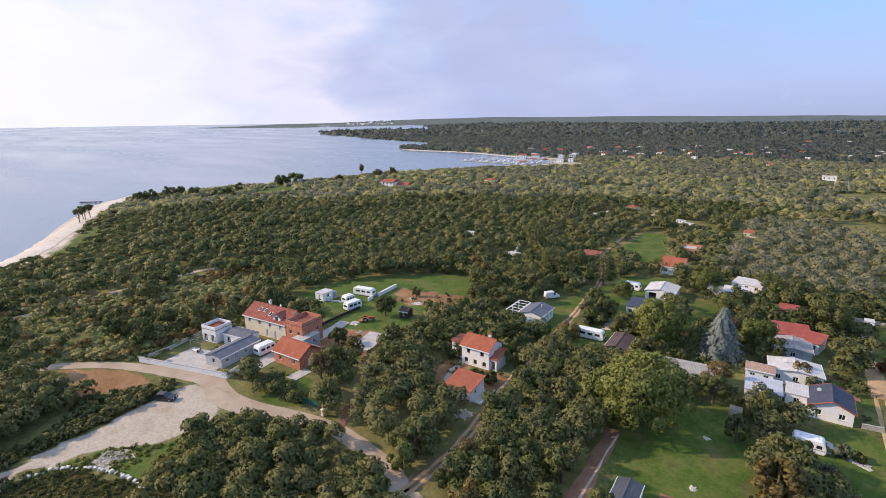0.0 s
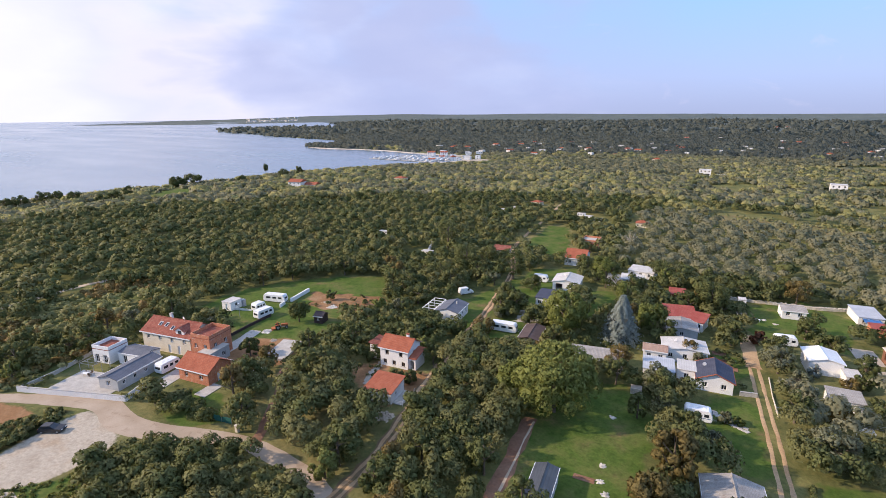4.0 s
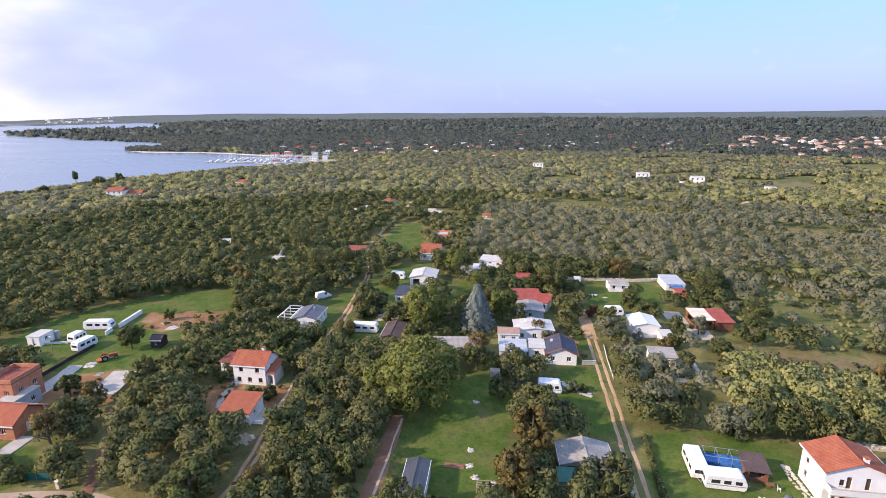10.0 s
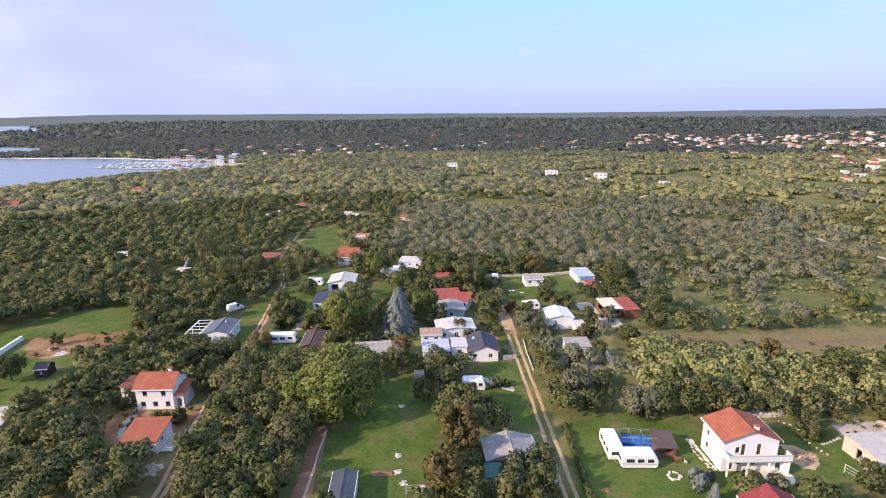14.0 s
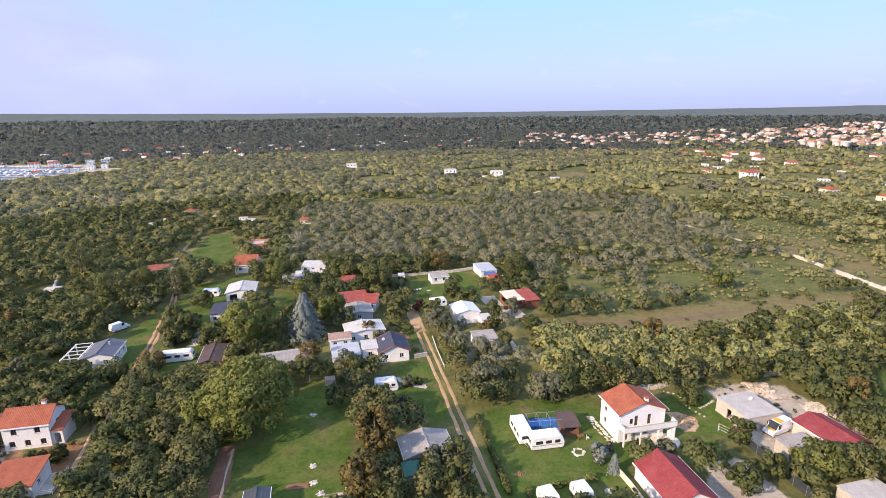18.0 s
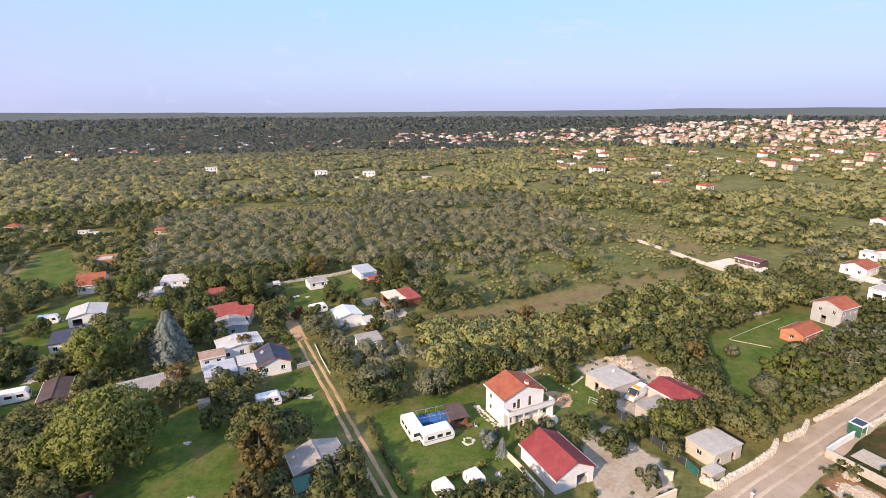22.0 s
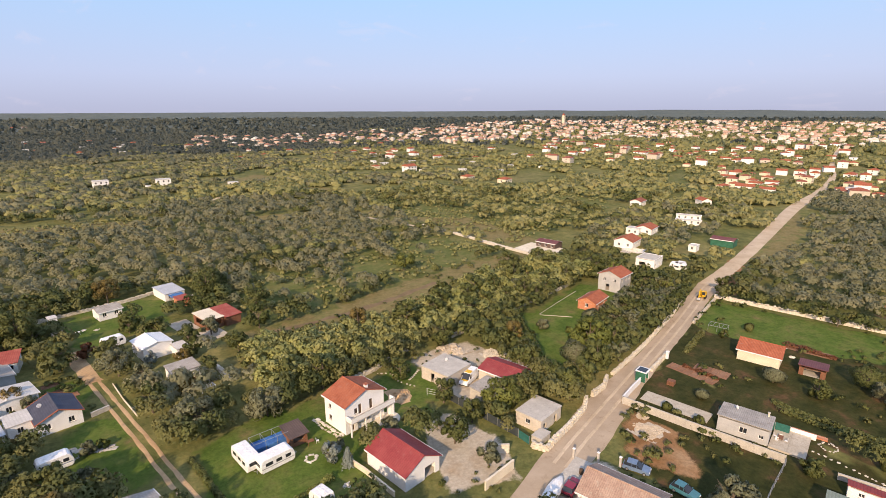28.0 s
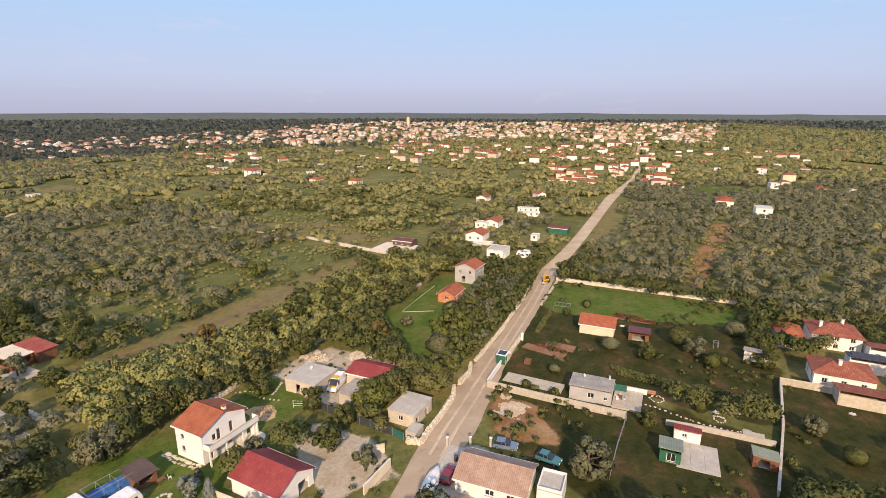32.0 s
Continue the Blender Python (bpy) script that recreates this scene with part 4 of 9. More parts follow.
# West: unfinished brick house, white terrace house, red-roofed house
house(-103.9, 49.6, 8.6, 6.4, 14, 3.2, 1.9, BRICK, TILE, "unfinished red brick house with a terracotta roof", along="x", over=0.5,
      openings=wins("s", 8.6, 2, 1.1, 1.0, 1.0) + [("e", 2.2, 0.0, 1.1, 2.1, "door")], frame_mat=FRAME)
house(-124.0, 54.2, 15.2, 8.2, 17, 4.8, 2.3, CREAM, TILE_OLD, "two-storey house with a weathered red tile roof", over=0.4,
      openings=wins("s", 15.2, 4, 3.0, 0.9, 1.1) + [("s", 11.0, 0.1, 1.0, 2.1, "door"), ("s", 8.0, 0.1, 1.0, 2.1, "door")], chimneys=((-3.0, 1.0, 0.8),))
house(-113.2, 56.6, 5.6, 7.0, 17, 5.4, 1.0, BRICK, TILE_OLD, "open brick roof terrace with a red parapet", "annexe", "annexe", "flat", over=0.0, openings=wins("s", 5.6, 2, 2.9, 0.9, 1.1) + wins("e", 6.5, 2, 2.9))
house(-109.6, 54.6, 3.6, 7.0, 17, 2.9, 0.0, GREY_RENDER, CONCRETE, "low grey rendered annexe with a flat roof", "annexe", "annexe", "flat", over=0.1, openings=wins("e", 6.5, 2))
house(-116.7, 39.6, 5.2, 11.6, 20, 2.5, 0.7, GREY_RENDER, SLATE, "long pale grey mobile home with a slate roof", "mobile home", "mobile_home", along="y", over=0.2,
      openings=wins("e", 11.1, 4, 1.0, 0.8, 0.9) + wins("s", 5.2, 1))
house(-123.4, 44.2, 7.6, 4.6, 20, 2.7, 0.5, PLASTER, SLATE, "white wing with a dark sheet roof", "mobile home", "mobile_home", along="x", over=0.15, openings=wins("s", 7.6, 2, 0.2, 1.2, 2.0))
house(-130.5, 40.8, 5.0, 5.2, 20, 3.3, 1.0, PLASTER, TILE_OLD, "white flat-roofed summer house with a tiled roof terrace", "summer house", "summer_house", "flat", over=0.0, openings=wins("s", 5.0, 2, 0.1, 1.2, 2.0))
house(-137.6, 76.6, 3.4, 4.4, 14, 2.5, 0.0, PLASTER, WHITE_SHEET, "white box-shaped garden hut with a flat roof", "hut", "hut", "flat", over=0.1, openings=[("s", 1.4, 0.1, 1.0, 2.0, "door"), ("e", 1.4, 1.0, 1.0, 1.0, "window")])
house(-107.8, 85.6, 2.6, 3.0, 20, 2.1, 0.8, DARK_WOOD, BROWN_SHEET, "small black-stained wooden garden shed", "shed", "shed", over=0.2, openings=wins("s", 2.6, 1, 0.9, 0.7, 0.7), frame_mat=FRAME)

# Middle, west lane
house(-73.6, 80.6, 7.2, 6.0, 12, 4.6, 1.8, PLASTER, TILE, "white two-storey house with a terracotta roof", over=0.4, openings=wins("s", 7.2, 2, 2.9, 0.9, 1.1) + wins("s", 7.2, 3, 0.6, 0.9, 1.1) + wins("e", 5.5, 1, 2.6), chimneys=((1.8, 0.6, 0.7),), frame_mat=DARK_FRAME)
house(-79.4, 80.6, 4.0, 4.4, 12, 3.0, 0.9, PLASTER, TILE_OLD, "low tiled side wing of a white house", "annexe", "annexe", "shed", over=0.3, along="y")
house(-69.2, 81.2, 1.8, 4.4, 12, 2.8, 0.9, PLASTER, TILE, "small tiled porch beside a white house", "porch", "porch", "shed", over=0.3, openings=[("s", 0.4, 0.2, 1.0, 2.0, "hole")])
house(-66.4, 67.6, 6.0, 5.8, 14, 2.4, 0.9, PLASTER, TILE, "white garage with a terracotta roof", "garage", "garage", "shed", over=0.3, openings=[("s", 1.2, 0.05, 2.4, 2.0, "door"), ("e", 1.5, 1.0, 1.0, 0.9, "window")])
house(-80.6, 110.8, 6.5, 8.6, 14, 2.8, 0.9, PLASTER, SLATE, "white cottage with a blue-grey roof", "cottage", "cottage", along="y", over=0.25, openings=wins("s", 6.5, 2) + wins("e", 8.0, 3))
house(-54.6, 109.9, 5.0, 9.0, 14, 2.0, 0.6, DARK_WOOD, BROWN_SHEET, "low dark carport with a brown sheet roof", "carport", "carport", along="y", over=0.2, openings=[("s", 0.6, 0.0, 3.6, 1.9, "hole")])
house(-62.6, 137.0, 7.0, 8.6, 14, 2.8, 0.0, PLASTER, NAVY, "white bungalow with a flat navy roof", "bungalow", "bungalow", "flat", over=0.3, openings=wins("s", 7.0, 3) + wins("e", 8.1, 2))
house(-64.8, 155.0, 8.4, 9.0, 14, 2.7, 0.9, PLASTER, WHITE_SHEET, "white bungalow with a pale sheet roof", "bungalow", "bungalow", over=0.3, along="y", openings=[("s", 1.0, 0.2, 2.2, 2.0, "hole"), ("s", 4.8, 0.9, 1.2, 1.1, "window")] + wins("e", 8.5, 2))
house(-74.0, 184.8, 7.6, 11.0, 12, 3.0, 2.2, PLASTER, TILE, "white cottage with a bright orange tile roof", "cottage", "cottage", along="x", over=0.4, openings=wins("s", 7.6, 2))
house(-78.6, 210.5, 7.0, 8.0, 10, 3.2, 0.9, BRICK, CONCRETE, "unfinished red brick shell with a flat roof", "building shell", "brick_shell", "flat", over=0.05, openings=wins("s", 7.0, 2, 0.8, 1.2, 1.3, "hole"))
house(-36.2, 106.6, 11.4, 6.0, 18, 2.3, 0.5, BLOCKWORK, ASBESTOS, "long low shed with a grey corrugated roof", "shed", "long_shed", "shed", over=0.3)
house(-23.4, 109.4, 6.2, 5.8, 16, 2.8, 0.3, PLASTER, BLUE_SHEET, "white garden house with a pale blue sheet roof", "garden house", "garden_house", "shed", over=0.2, openings=wins("s", 6.2, 2))
house(-18.4, 112.6, 3.6, 5.0, 14, 2.7, 0.0, PLASTER, WHITE_SHEET, "flat white link building", "annexe", "annexe", "flat", over=0.15, openings=wins("s", 3.6, 1))
house(-26.4, 117.6, 5.0, 3.8, 15, 2.8, 0.7, PLASTER, TILE_PINK, "small white hut with old pink tiles", "hut", "hut", over=0.3, openings=wins("s", 5.0, 2))
house(-21.2, 122.8, 9.4, 6.6, 18, 2.9, 0.6, PLASTER, WHITE_SHEET, "white bungalow with a white sheet roof", "bungalow", "bungalow", over=0.3, along="y", openings=wins("s", 9.4, 3))
house(-12.9, 112.8, 6.8, 7.6, 13, 2.7, 1.5, PLASTER, NAVY, "white bungalow with a navy gabled roof", "bungalow", "bungalow", along="y", over=0.35, openings=[("s", 1.0, 0.9, 1.0, 1.1, "window"), ("s", 4.6, 0.9, 1.0, 1.1, "window")] + wins("e", 7.1, 2), trim=TILE)
house(-27.6, 144.6, 8.0, 6.4, 20, 2.8, 0.9, PLASTER, RUST_SHEET, "white cottage with a red sheet roof", "cottage", "cottage", "shed", over=0.3, openings=wins("s", 8.0, 3))
house(-22.6, 143.4, 4.6, 5.4, -4, 2.6, 0.8, PLASTER, RUST_SHEET, "white cottage wing with a red sheet roof", "cottage", "cottage", "shed", over=0.3, openings=wins("s", 4.6, 2))
house(-25.0, 136.6, 7.4, 8.0, 16, 2.5, 0.6, GREY_RENDER, ASBESTOS, "grey shed with a faded corrugated roof", "shed", "shed", along="y", over=0.25, openings=wins("e", 7.5, 2) + wins("s", 7.4, 1))
house(-48.2, 170.8, 7.0, 6.2, 14, 2.5, 0.7, PLASTER, WHITE_SHEET, "white weekend house with a pale roof", "weekend house", "weekend_house", over=0.3, openings=wins("s", 7.0, 2))
house(-48.0, 181.4, 8.6, 6.6, 2, 2.4, 0.4, PLASTER, WHITE_SHEET, "white weekend house with a flat pale roof", "weekend house", "weekend_house", "shed", over=0.2, openings=wins("s", 8.6, 3))
house(-53.0, 166.8, 4.6, 5.2, 13, 2.3, 0.3, GREY_RENDER, ASBESTOS, "small grey lean-to shed", "shed", "shed", "shed", over=0.2)
house(-32.4, 163.8, 4.6, 4.8, 14, 2.3, 0.5, BRICK, RUST_SHEET, "small red-roofed garden shed", "shed", "shed", "shed", over=0.2, openings=wins("s", 4.6, 1))
house(-103.5, 177.0, 7.0, 4.5, 14, 2.6, 0.8, BLOCKWORK, TILE_OLD, "low old stone hut with a faded tile roof", "hut", "hut", "shed", over=0.3, openings=wins("s", 7.0, 2, 0.8))

# Middle, garden track
house(-3.6, 75.0, 8.2, 5.6, 16, 2.3, 1.1, BLOCKWORK, ASBESTOS, "garden barn with a grey corrugated roof", "barn", "barn", along="y", over=0.3, openings=[("s", 0.8, 0.0, 2.4, 2.0, "hole")])
house(-5.6, 68.9, 2.6, 2.8, 16, 2.1, 0.3, BLOCKWORK, TEAL_ROOF, "small garden hut with a teal sheet roof", "hut", "hut", "shed", over=0.15, openings=[("s", 0.6, 0.0, 1.0, 1.9, "door")])
house(-27.2, 60.6, 3.6, 7.4, 14, 2.4, 0.5, PLASTER, BLACK_SHEET, "white mobile home with a glossy black roof", "mobile home", "mobile_home", along="y", over=0.15, openings=wins("s", 3.6, 1) + wins("e", 6.9, 3))
house(5.2, 134.6, 6.4, 7.0, 15, 3.2, 0.8, PLASTER, CARAVAN_WHITE, "white garage with a white sheet roof", "garage", "garage", along="y", over=0.3, openings=wins("e", 6.5, 1))
house(10.6, 130.6, 2.8, 3.8, 15, 2.1, 0.2, PLASTER, WHITE_SHEET, "small white store with a flat roof", "store", "store", "shed", over=0.15, openings=[("s", 0.8, 0.0, 0.9, 1.9, "door")])
house(19.7, 145.2, 4.6, 7.4, 16, 2.7, 0.4, WOOD, CREAM, "brown timber porch with a pale flat roof", "porch", "porch", "shed", over=0.25, openings=[("s", 0.5, 0.9, 3.6, 1.4, "hole"), ("w", 1.0, 0.9, 4.6, 1.4, "hole")])
house(24.4, 145.8, 4.2, 8.0, 16, 2.6, 0.6, WOOD, RUST_SHEET, "brown cottage with a red sheet roof", "cottage", "cottage", "shed", over=0.3, openings=wins("e", 7.5, 2))
house(9.4, 118.3, 5.6, 4.4, 12, 2.2, 0.4, PLASTER, ASBESTOS, "open lean-to with a grey roof", "lean-to", "lean_to", "shed", over=0.25, openings=[("s", 0.4, 0.0, 2.6, 1.9, "hole")])
house(-2.6, 168.0, 5.8, 5.4, 15, 2.4, 0.6, PLASTER, ASBESTOS, "white hut with a weathered grey roof", "hut", "hut", along="x", over=0.3, openings=wins("s", 5.8, 2))
house(-15.2, 168.4, 2.0, 2.0, 15, 2.3, 0.2, PLASTER, WHITE_SHEET, "tiny white outhouse beside a stone wall", "outhouse", "outhouse", "shed", over=0.1, openings=[("s", 0.5, 0.0, 0.8, 1.8, "door")])
house(14.0, 176.4, 5.8, 9.0, 15, 2.3, 0.3, PLASTER, BLUE_SHEET, "white shed with a pale blue sheet roof", "shed", "shed", "shed", over=0.2, openings=wins("s", 5.8, 2, 0.8))
house(16.4, 166.2, 3.4, 4.0, 15, 2.0, 0.3, BRICK, RUST_SHEET, "little red garden shed", "shed", "shed", "shed", over=0.2)

# White two-storey house and its neighbours
house(33.4, 82.2, 8.8, 6.3, 12, 5.6, 1.7, PLASTER, TILE, "white two-storey house with a terracotta roof", along="y", over=0.4,
      openings=[("s", 2.0, 3.3, 0.7, 1.1, "window"), ("s", 2.9, 2.9, 0.7, 2.0, "door"), ("s", 5.4, 2.9, 0.7, 2.0, "door"), ("s", 1.2, 0.3, 0.7, 2.0, "door"), ("s", 2.4, 1.2, 0.7, 0.9, "window"), ("s", 4.8, 1.2, 0.7, 0.9, "window"),
                ("w", 1.0, 3.5, 0.8, 0.9, "window"), ("w", 1.0, 1.2, 0.8, 1.0, "window"), ("e", 2.5, 3.4, 0.9, 1.0, "window")], chimneys=((1.0, -2.3, 0.35),), frame_mat=DARK_FRAME)
house(33.9, 65.2, 7.2, 9.4, 11, 2.8, 1.8, PLASTER, RED_SHEET, "white house with a dark red sheet roof", along="y", over=0.35, openings=[("s", 4.0, 0.0, 2.2, 2.1, "hole"), ("e", 2.0, 0.9, 1.2, 1.1, "window")] )
house(56.3, 85.4, 7.4, 7.4, 15, 2.8, 0.0, BLOCKWORK, CONCRETE, "unfinished stone house with a flat concrete roof", "house", "house", "flat", over=0.15, openings=[("s", 4.4, 0.8, 0.9, 1.0, "window"), ("w", 2.4, 0.0, 1.0, 2.1, "hole"), ("e", 2.6, 0.9, 0.9, 1.0, "window")])
house(66.0, 77.4, 6.6, 8.6, 16, 2.5, 1.0, BLOCKWORK, RED_SHEET, "low house with a dark red sheet roof", along="y", over=0.3, openings=wins("s", 6.6, 2) + wins("w", 8.1, 1))
house(58.6, 75.2, 5.6, 2.8, 14, 2.1, 0.3, CONCRETE, ASBESTOS, "grey lean-to store with a sheet roof", "store", "store", "shed", over=0.15)
house(61.2, 62.2, 6.9, 5.4, 13, 2.5, 0.0, BLOCKWORK, CONCRETE, "small square stone block with a flat concrete roof", "outbuilding", "outbuilding", "flat", over=0.12, openings=[("s", 0.8, 0.7, 1.0, 1.0, "hole"), ("s", 4.4, 0.0, 1.0, 1.7, "hole"), ("w", 1.8, 0.9, 1.0, 1.0, "window")])
house(57.4, 57.7, 3.0, 2.0, 14, 1.1, 0.0, CONCRETE, CONCRETE, "low concrete meter housing with a grey lid", "utility box", "utility_box", "flat", over=0.05)

# East of the village road
house(89.6, 38.9, 5.7, 8.0, 17, 2.7, 0.35, GREY_RENDER, ASBESTOS, "pale grey mobile home with a sheet roof", "mobile home", "mobile_home", "shed", over=0.2, along="y", openings=[("w", 3.2, 0.9, 1.3, 1.1, "window"), ("w", 6.2, 0.9, 0.8, 0.7, "window"), ("n", 1.5, 0.9, 1.2, 1.0, "window")])
house(121.4, 51.0, 7.0, 8.4, 16, 2.6, 1.5, CREAM, TILE, "cream cottage with a bright orange tile roof", "cottage", "cottage", along="y", over=0.4, openings=wins("e", 7.9, 2))
house(123.4, 41.0, 4.6, 4.8, 16, 1.8, 0.5, WOOD, MAROON, "garden shed with a maroon sheet roof", "shed", "shed", "shed", over=0.3, along="y", openings=[("w", 0.6, 0.0, 3.0, 1.7, "hole")])
house(79.6, 20.9, 4.0, 3.2, 15, 2.0, 0.6, GREEN_PAINT, GREEN_ROOF, "dark green wooden garden hut with white window frames", "hut", "hut", "shed", over=0.25, along="y", openings=[("w", 0.8, 0.3, 1.4, 1.5, "window"), ("s", 1.2, 0.8, 1.0, 0.9, "window")])
house(86.2, 20.0, 1.8, 4.2, 16, 1.9, 0.3, PLASTER, RED_SHEET, "low white outbuilding with a red roof", "outbuilding", "outbuilding", "shed", over=0.15, along="y", openings=[("w", 1.0, 0.8, 0.8, 0.7, "window")])
house(55.6, 39.4, 7.4, 10.6, 17, 2.5, 1.7, PLASTER, TILE_PINK, "white house with a faded pink sheet roof", along="y", over=0.35, openings=[("w", 1.2, 0.0, 1.0, 2.1, "door"), ("w", 4.4, 0.9, 1.4, 1.1, "window"), ("s", 2.4, 0.9, 1.2, 1.1, "window"), ("w", 7.6, 0.9, 1.2, 1.1, "window")])
house(58.6, 31.6, 4.4, 3.6, 17, 2.5, 0.6, PLASTER, CONCRETE, "white walled roof terrace", "terrace", "terrace", "flat", over=0.0)

# Cluster of tiled houses at the east edge
house(144.4, 11.6, 8.6, 5.4, 15, 3.0, 1.4, PLASTER, TILE, "white house with an orange hipped roof", style="hip", over=0.45, along="x", openings=wins("w", 4.9, 2) + wins("s", 8.6, 2))
house(150.0, 3.2, 8.8, 10.0, 15, 3.8, 1.6, PLASTER, TILE_OLD, "white two-storey house with a red hipped roof", style="hip", along="y", over=0.45, openings=wins("w", 9.5, 3, 2.4) + wins("w", 9.5, 3, 0.5), chimneys=((1.5, -2.0, 0.6), (-1.5, 3.0, 0.6)))
house(147.0, -8.0, 4.6, 9.0, 12, 2.8, 0.8, PLASTER, TILE_OLD, "low white wing with red tiles", "annexe", "annexe", "shed", along="y", over=0.3, openings=wins("w", 8.5, 3))
house(127.2, 0.6, 8.0, 10.4, 13, 3.4, 1.6, PLASTER, TILE_OLD, "white villa with a red hipped roof", "villa", "villa", style="hip", along="y", over=0.5, openings=wins("w", 9.9, 3, 1.2) + wins("n", 8.0, 2, 1.2), chimneys=((-1.2, 0.6, 0.6),))
house(138.4, -4.5, 4.4, 8.6, 12, 2.6, 0.7, PLASTER, NAVY, "low building with a roof of dark blue solar panels", "outbuilding", "outbuilding", "shed", along="y", over=0.2)
house(119.8, -3.6, 4.6, 9.0, 13, 2.4, 0.8, STONE, TILE_OLD, "long tiled outbuilding of pale stone", "outbuilding", "outbuilding", "shed", along="y", over=0.3)
house(128.0, 15.9, 2.6, 4.8, 6, 2.1, 0.4, PLASTER, ASBESTOS, "white garden shed with a grey roof", "shed", "shed", "shed", along="y", over=0.3)

# North of the village road
house(134.2, 102.0, 7.6, 7.4, 12, 5.3, 1.5, GREY_RENDER, TILE, "grey two-storey house with an orange roof", along="x", over=0.35, openings=wins("s", 7.6, 3, 3.2) + wins("s", 7.6, 2, 0.6) + wins("w", 6.9, 2, 3.2, 0.9, 1.1) + [("w", 2.4, 0.2, 1.2, 2.1, "hole")])
house(115.8, 95.4, 8.2, 5.4, 16, 2.6, 1.3, BRICK, TILE, "small orange brick cottage with a tiled roof", "cottage", "cottage", along="x", over=0.35, openings=wins("s", 8.2, 2) + wins("w", 4.9, 1))
house(165.8, 111.0, 8.4, 6.8, 14, 3.3, 0.3, PLASTER, CONCRETE, "white flat-roofed shell with an open bay", "building shell", "shell", "flat", over=0.1, openings=[("w", 1.0, 0.0, 2.4, 2.2, "hole"), ("s", 1.0, 0.5, 1.2, 1.5, "window"), ("s", 5.0, 0.5, 1.2, 1.5, "window")])
house(184.0, 134.0, 9.4, 8.0, 16, 3.0, 1.6, PLASTER, TILE, "white cottage with an orange tile roof and a paved yard", "cottage", "cottage", over=0.35, openings=wins("s", 9.4, 2) + wins("w", 7.5, 2))
house(212.5, 144.5, 9.0, 7.6, 16, 2.8, 1.3, PLASTER, TILE, "white cottage with an orange tile roof", "cottage", "cottage", over=0.35, openings=wins("s", 9.0, 2) + wins("w", 7.1, 2))
house(206.0, 146.6, 5.0, 6.0, 16, 2.7, 0.3, PLASTER, WHITE_SHEET, "white flat-roofed wing of a cottage", "annexe", "annexe", "flat", over=0.1, openings=wins("s", 5.0, 1) + wins("w", 5.5, 2))
house(257.0, 150.0, 12.0, 3.6, -62, 2.4, 0.3, PLASTER, WHITE_SHEET, "long low white cabin with a flat roof", "cabin", "cabin", "flat", over=0.15, openings=wins("s", 12.0, 4))
house(246.0, 143.6, 12.0, 3.2, -62, 2.2, 0.3, PLASTER, WHITE_SHEET, "low white row of stores with a flat roof", "cabin", "cabin", "flat", over=0.15, openings=wins("s", 12.0, 4))
house(271.0, 191.0, 9.0, 6.6, 16, 3.2, 1.3, PLASTER, TILE_OLD, "white cottage with a weathered red roof", "cottage", "cottage", over=0.35, openings=wins("s", 9.0, 2) + wins("w", 6.1, 2))
house(306.0, 170.0, 7.6, 6.0, 60, 3.2, 1.3, PLASTER, TILE, "small white cottage with an orange roof", "cottage", "cottage", over=0.35, openings=wins("s", 7.6, 2) + wins("w", 5.5, 1))
house(199.6, 113.4, 4.6, 3.0, 14, 2.2, 0.4, PLASTER, WHITE_SHEET, "small white garden shed", "shed", "shed", "flat", over=0.1, openings=wins("w", 2.5, 1))
# open yards before these houses
FOOT += [(160.0, 106.5, 6.0, 5.0, 14), (176.5, 128.0, 7.0, 5.0, 16), (202.5, 139.5, 7.0, 4.0, 16), (209.5, 106.0, 6.0, 6.0, 12), (246.0, 138.0, 8.0, 4.0, 15), (262.0, 185.0, 7.0, 4.0, 16), (296.0, 164.0, 6.0, 5.0, 16), (192.0, 110.0, 5.0, 4.0, 14)]
house(218.4, 111.0, 6.4, 8.8, 12, 2.9, 0.7, GREEN_PAINT, MAROON, "long green cabin with a maroon roof", "cabin", "cabin", along="y", over=0.3)
house(155.0, 151.4, 5.6, 9.0, 14, 2.5, 0.6, BROWN_SHEET, MAROON, "dark low house with a maroon roof on a pale terrace", "bungalow", "bungalow", along="y", over=0.3, openings=wins("w", 8.5, 3))
# ---- caravans, vehicles ----
def loft(sections, bm=None):
    """A skin through outlines of equal length, closed at both ends."""
    bm = bm or bmesh.new()
    rings = [[bm.verts.new(p) for p in s] for s in sections]
    n = len(rings[0])
    for a, b in zip(rings, rings[1:]):
        for k in range(n):
            bm.faces.new((a[k], a[(k + 1) % n], b[(k + 1) % n], b[k]))
    bm.faces.new(rings[0][::-1]), bm.faces.new(rings[-1])
    return bm


def wheel(parent, x, y, r, w=0.2):
    t = part("wheel", tube([(x, y - w / 2, r), (x, y - w / 2 + 0.03, r), (x, y + w / 2 - 0.03, r), (x, y + w / 2, r)], [r * 0.9, r, r, r * 0.9], 14), RUBBER, parent)
    part("rim", tube([(x, y - w / 2 - 0.012, r), (x, y + w / 2 + 0.012, r)], r * 0.58, 10), STEEL, t)


def side_panes(parent, name, spans, y, z0, z1, mat, proud=0.012):
    for x0, x1 in spans:
        part(name, solid((x0, x1, y - proud, y + proud, z0, z1), bevel=0.01), mat, parent)


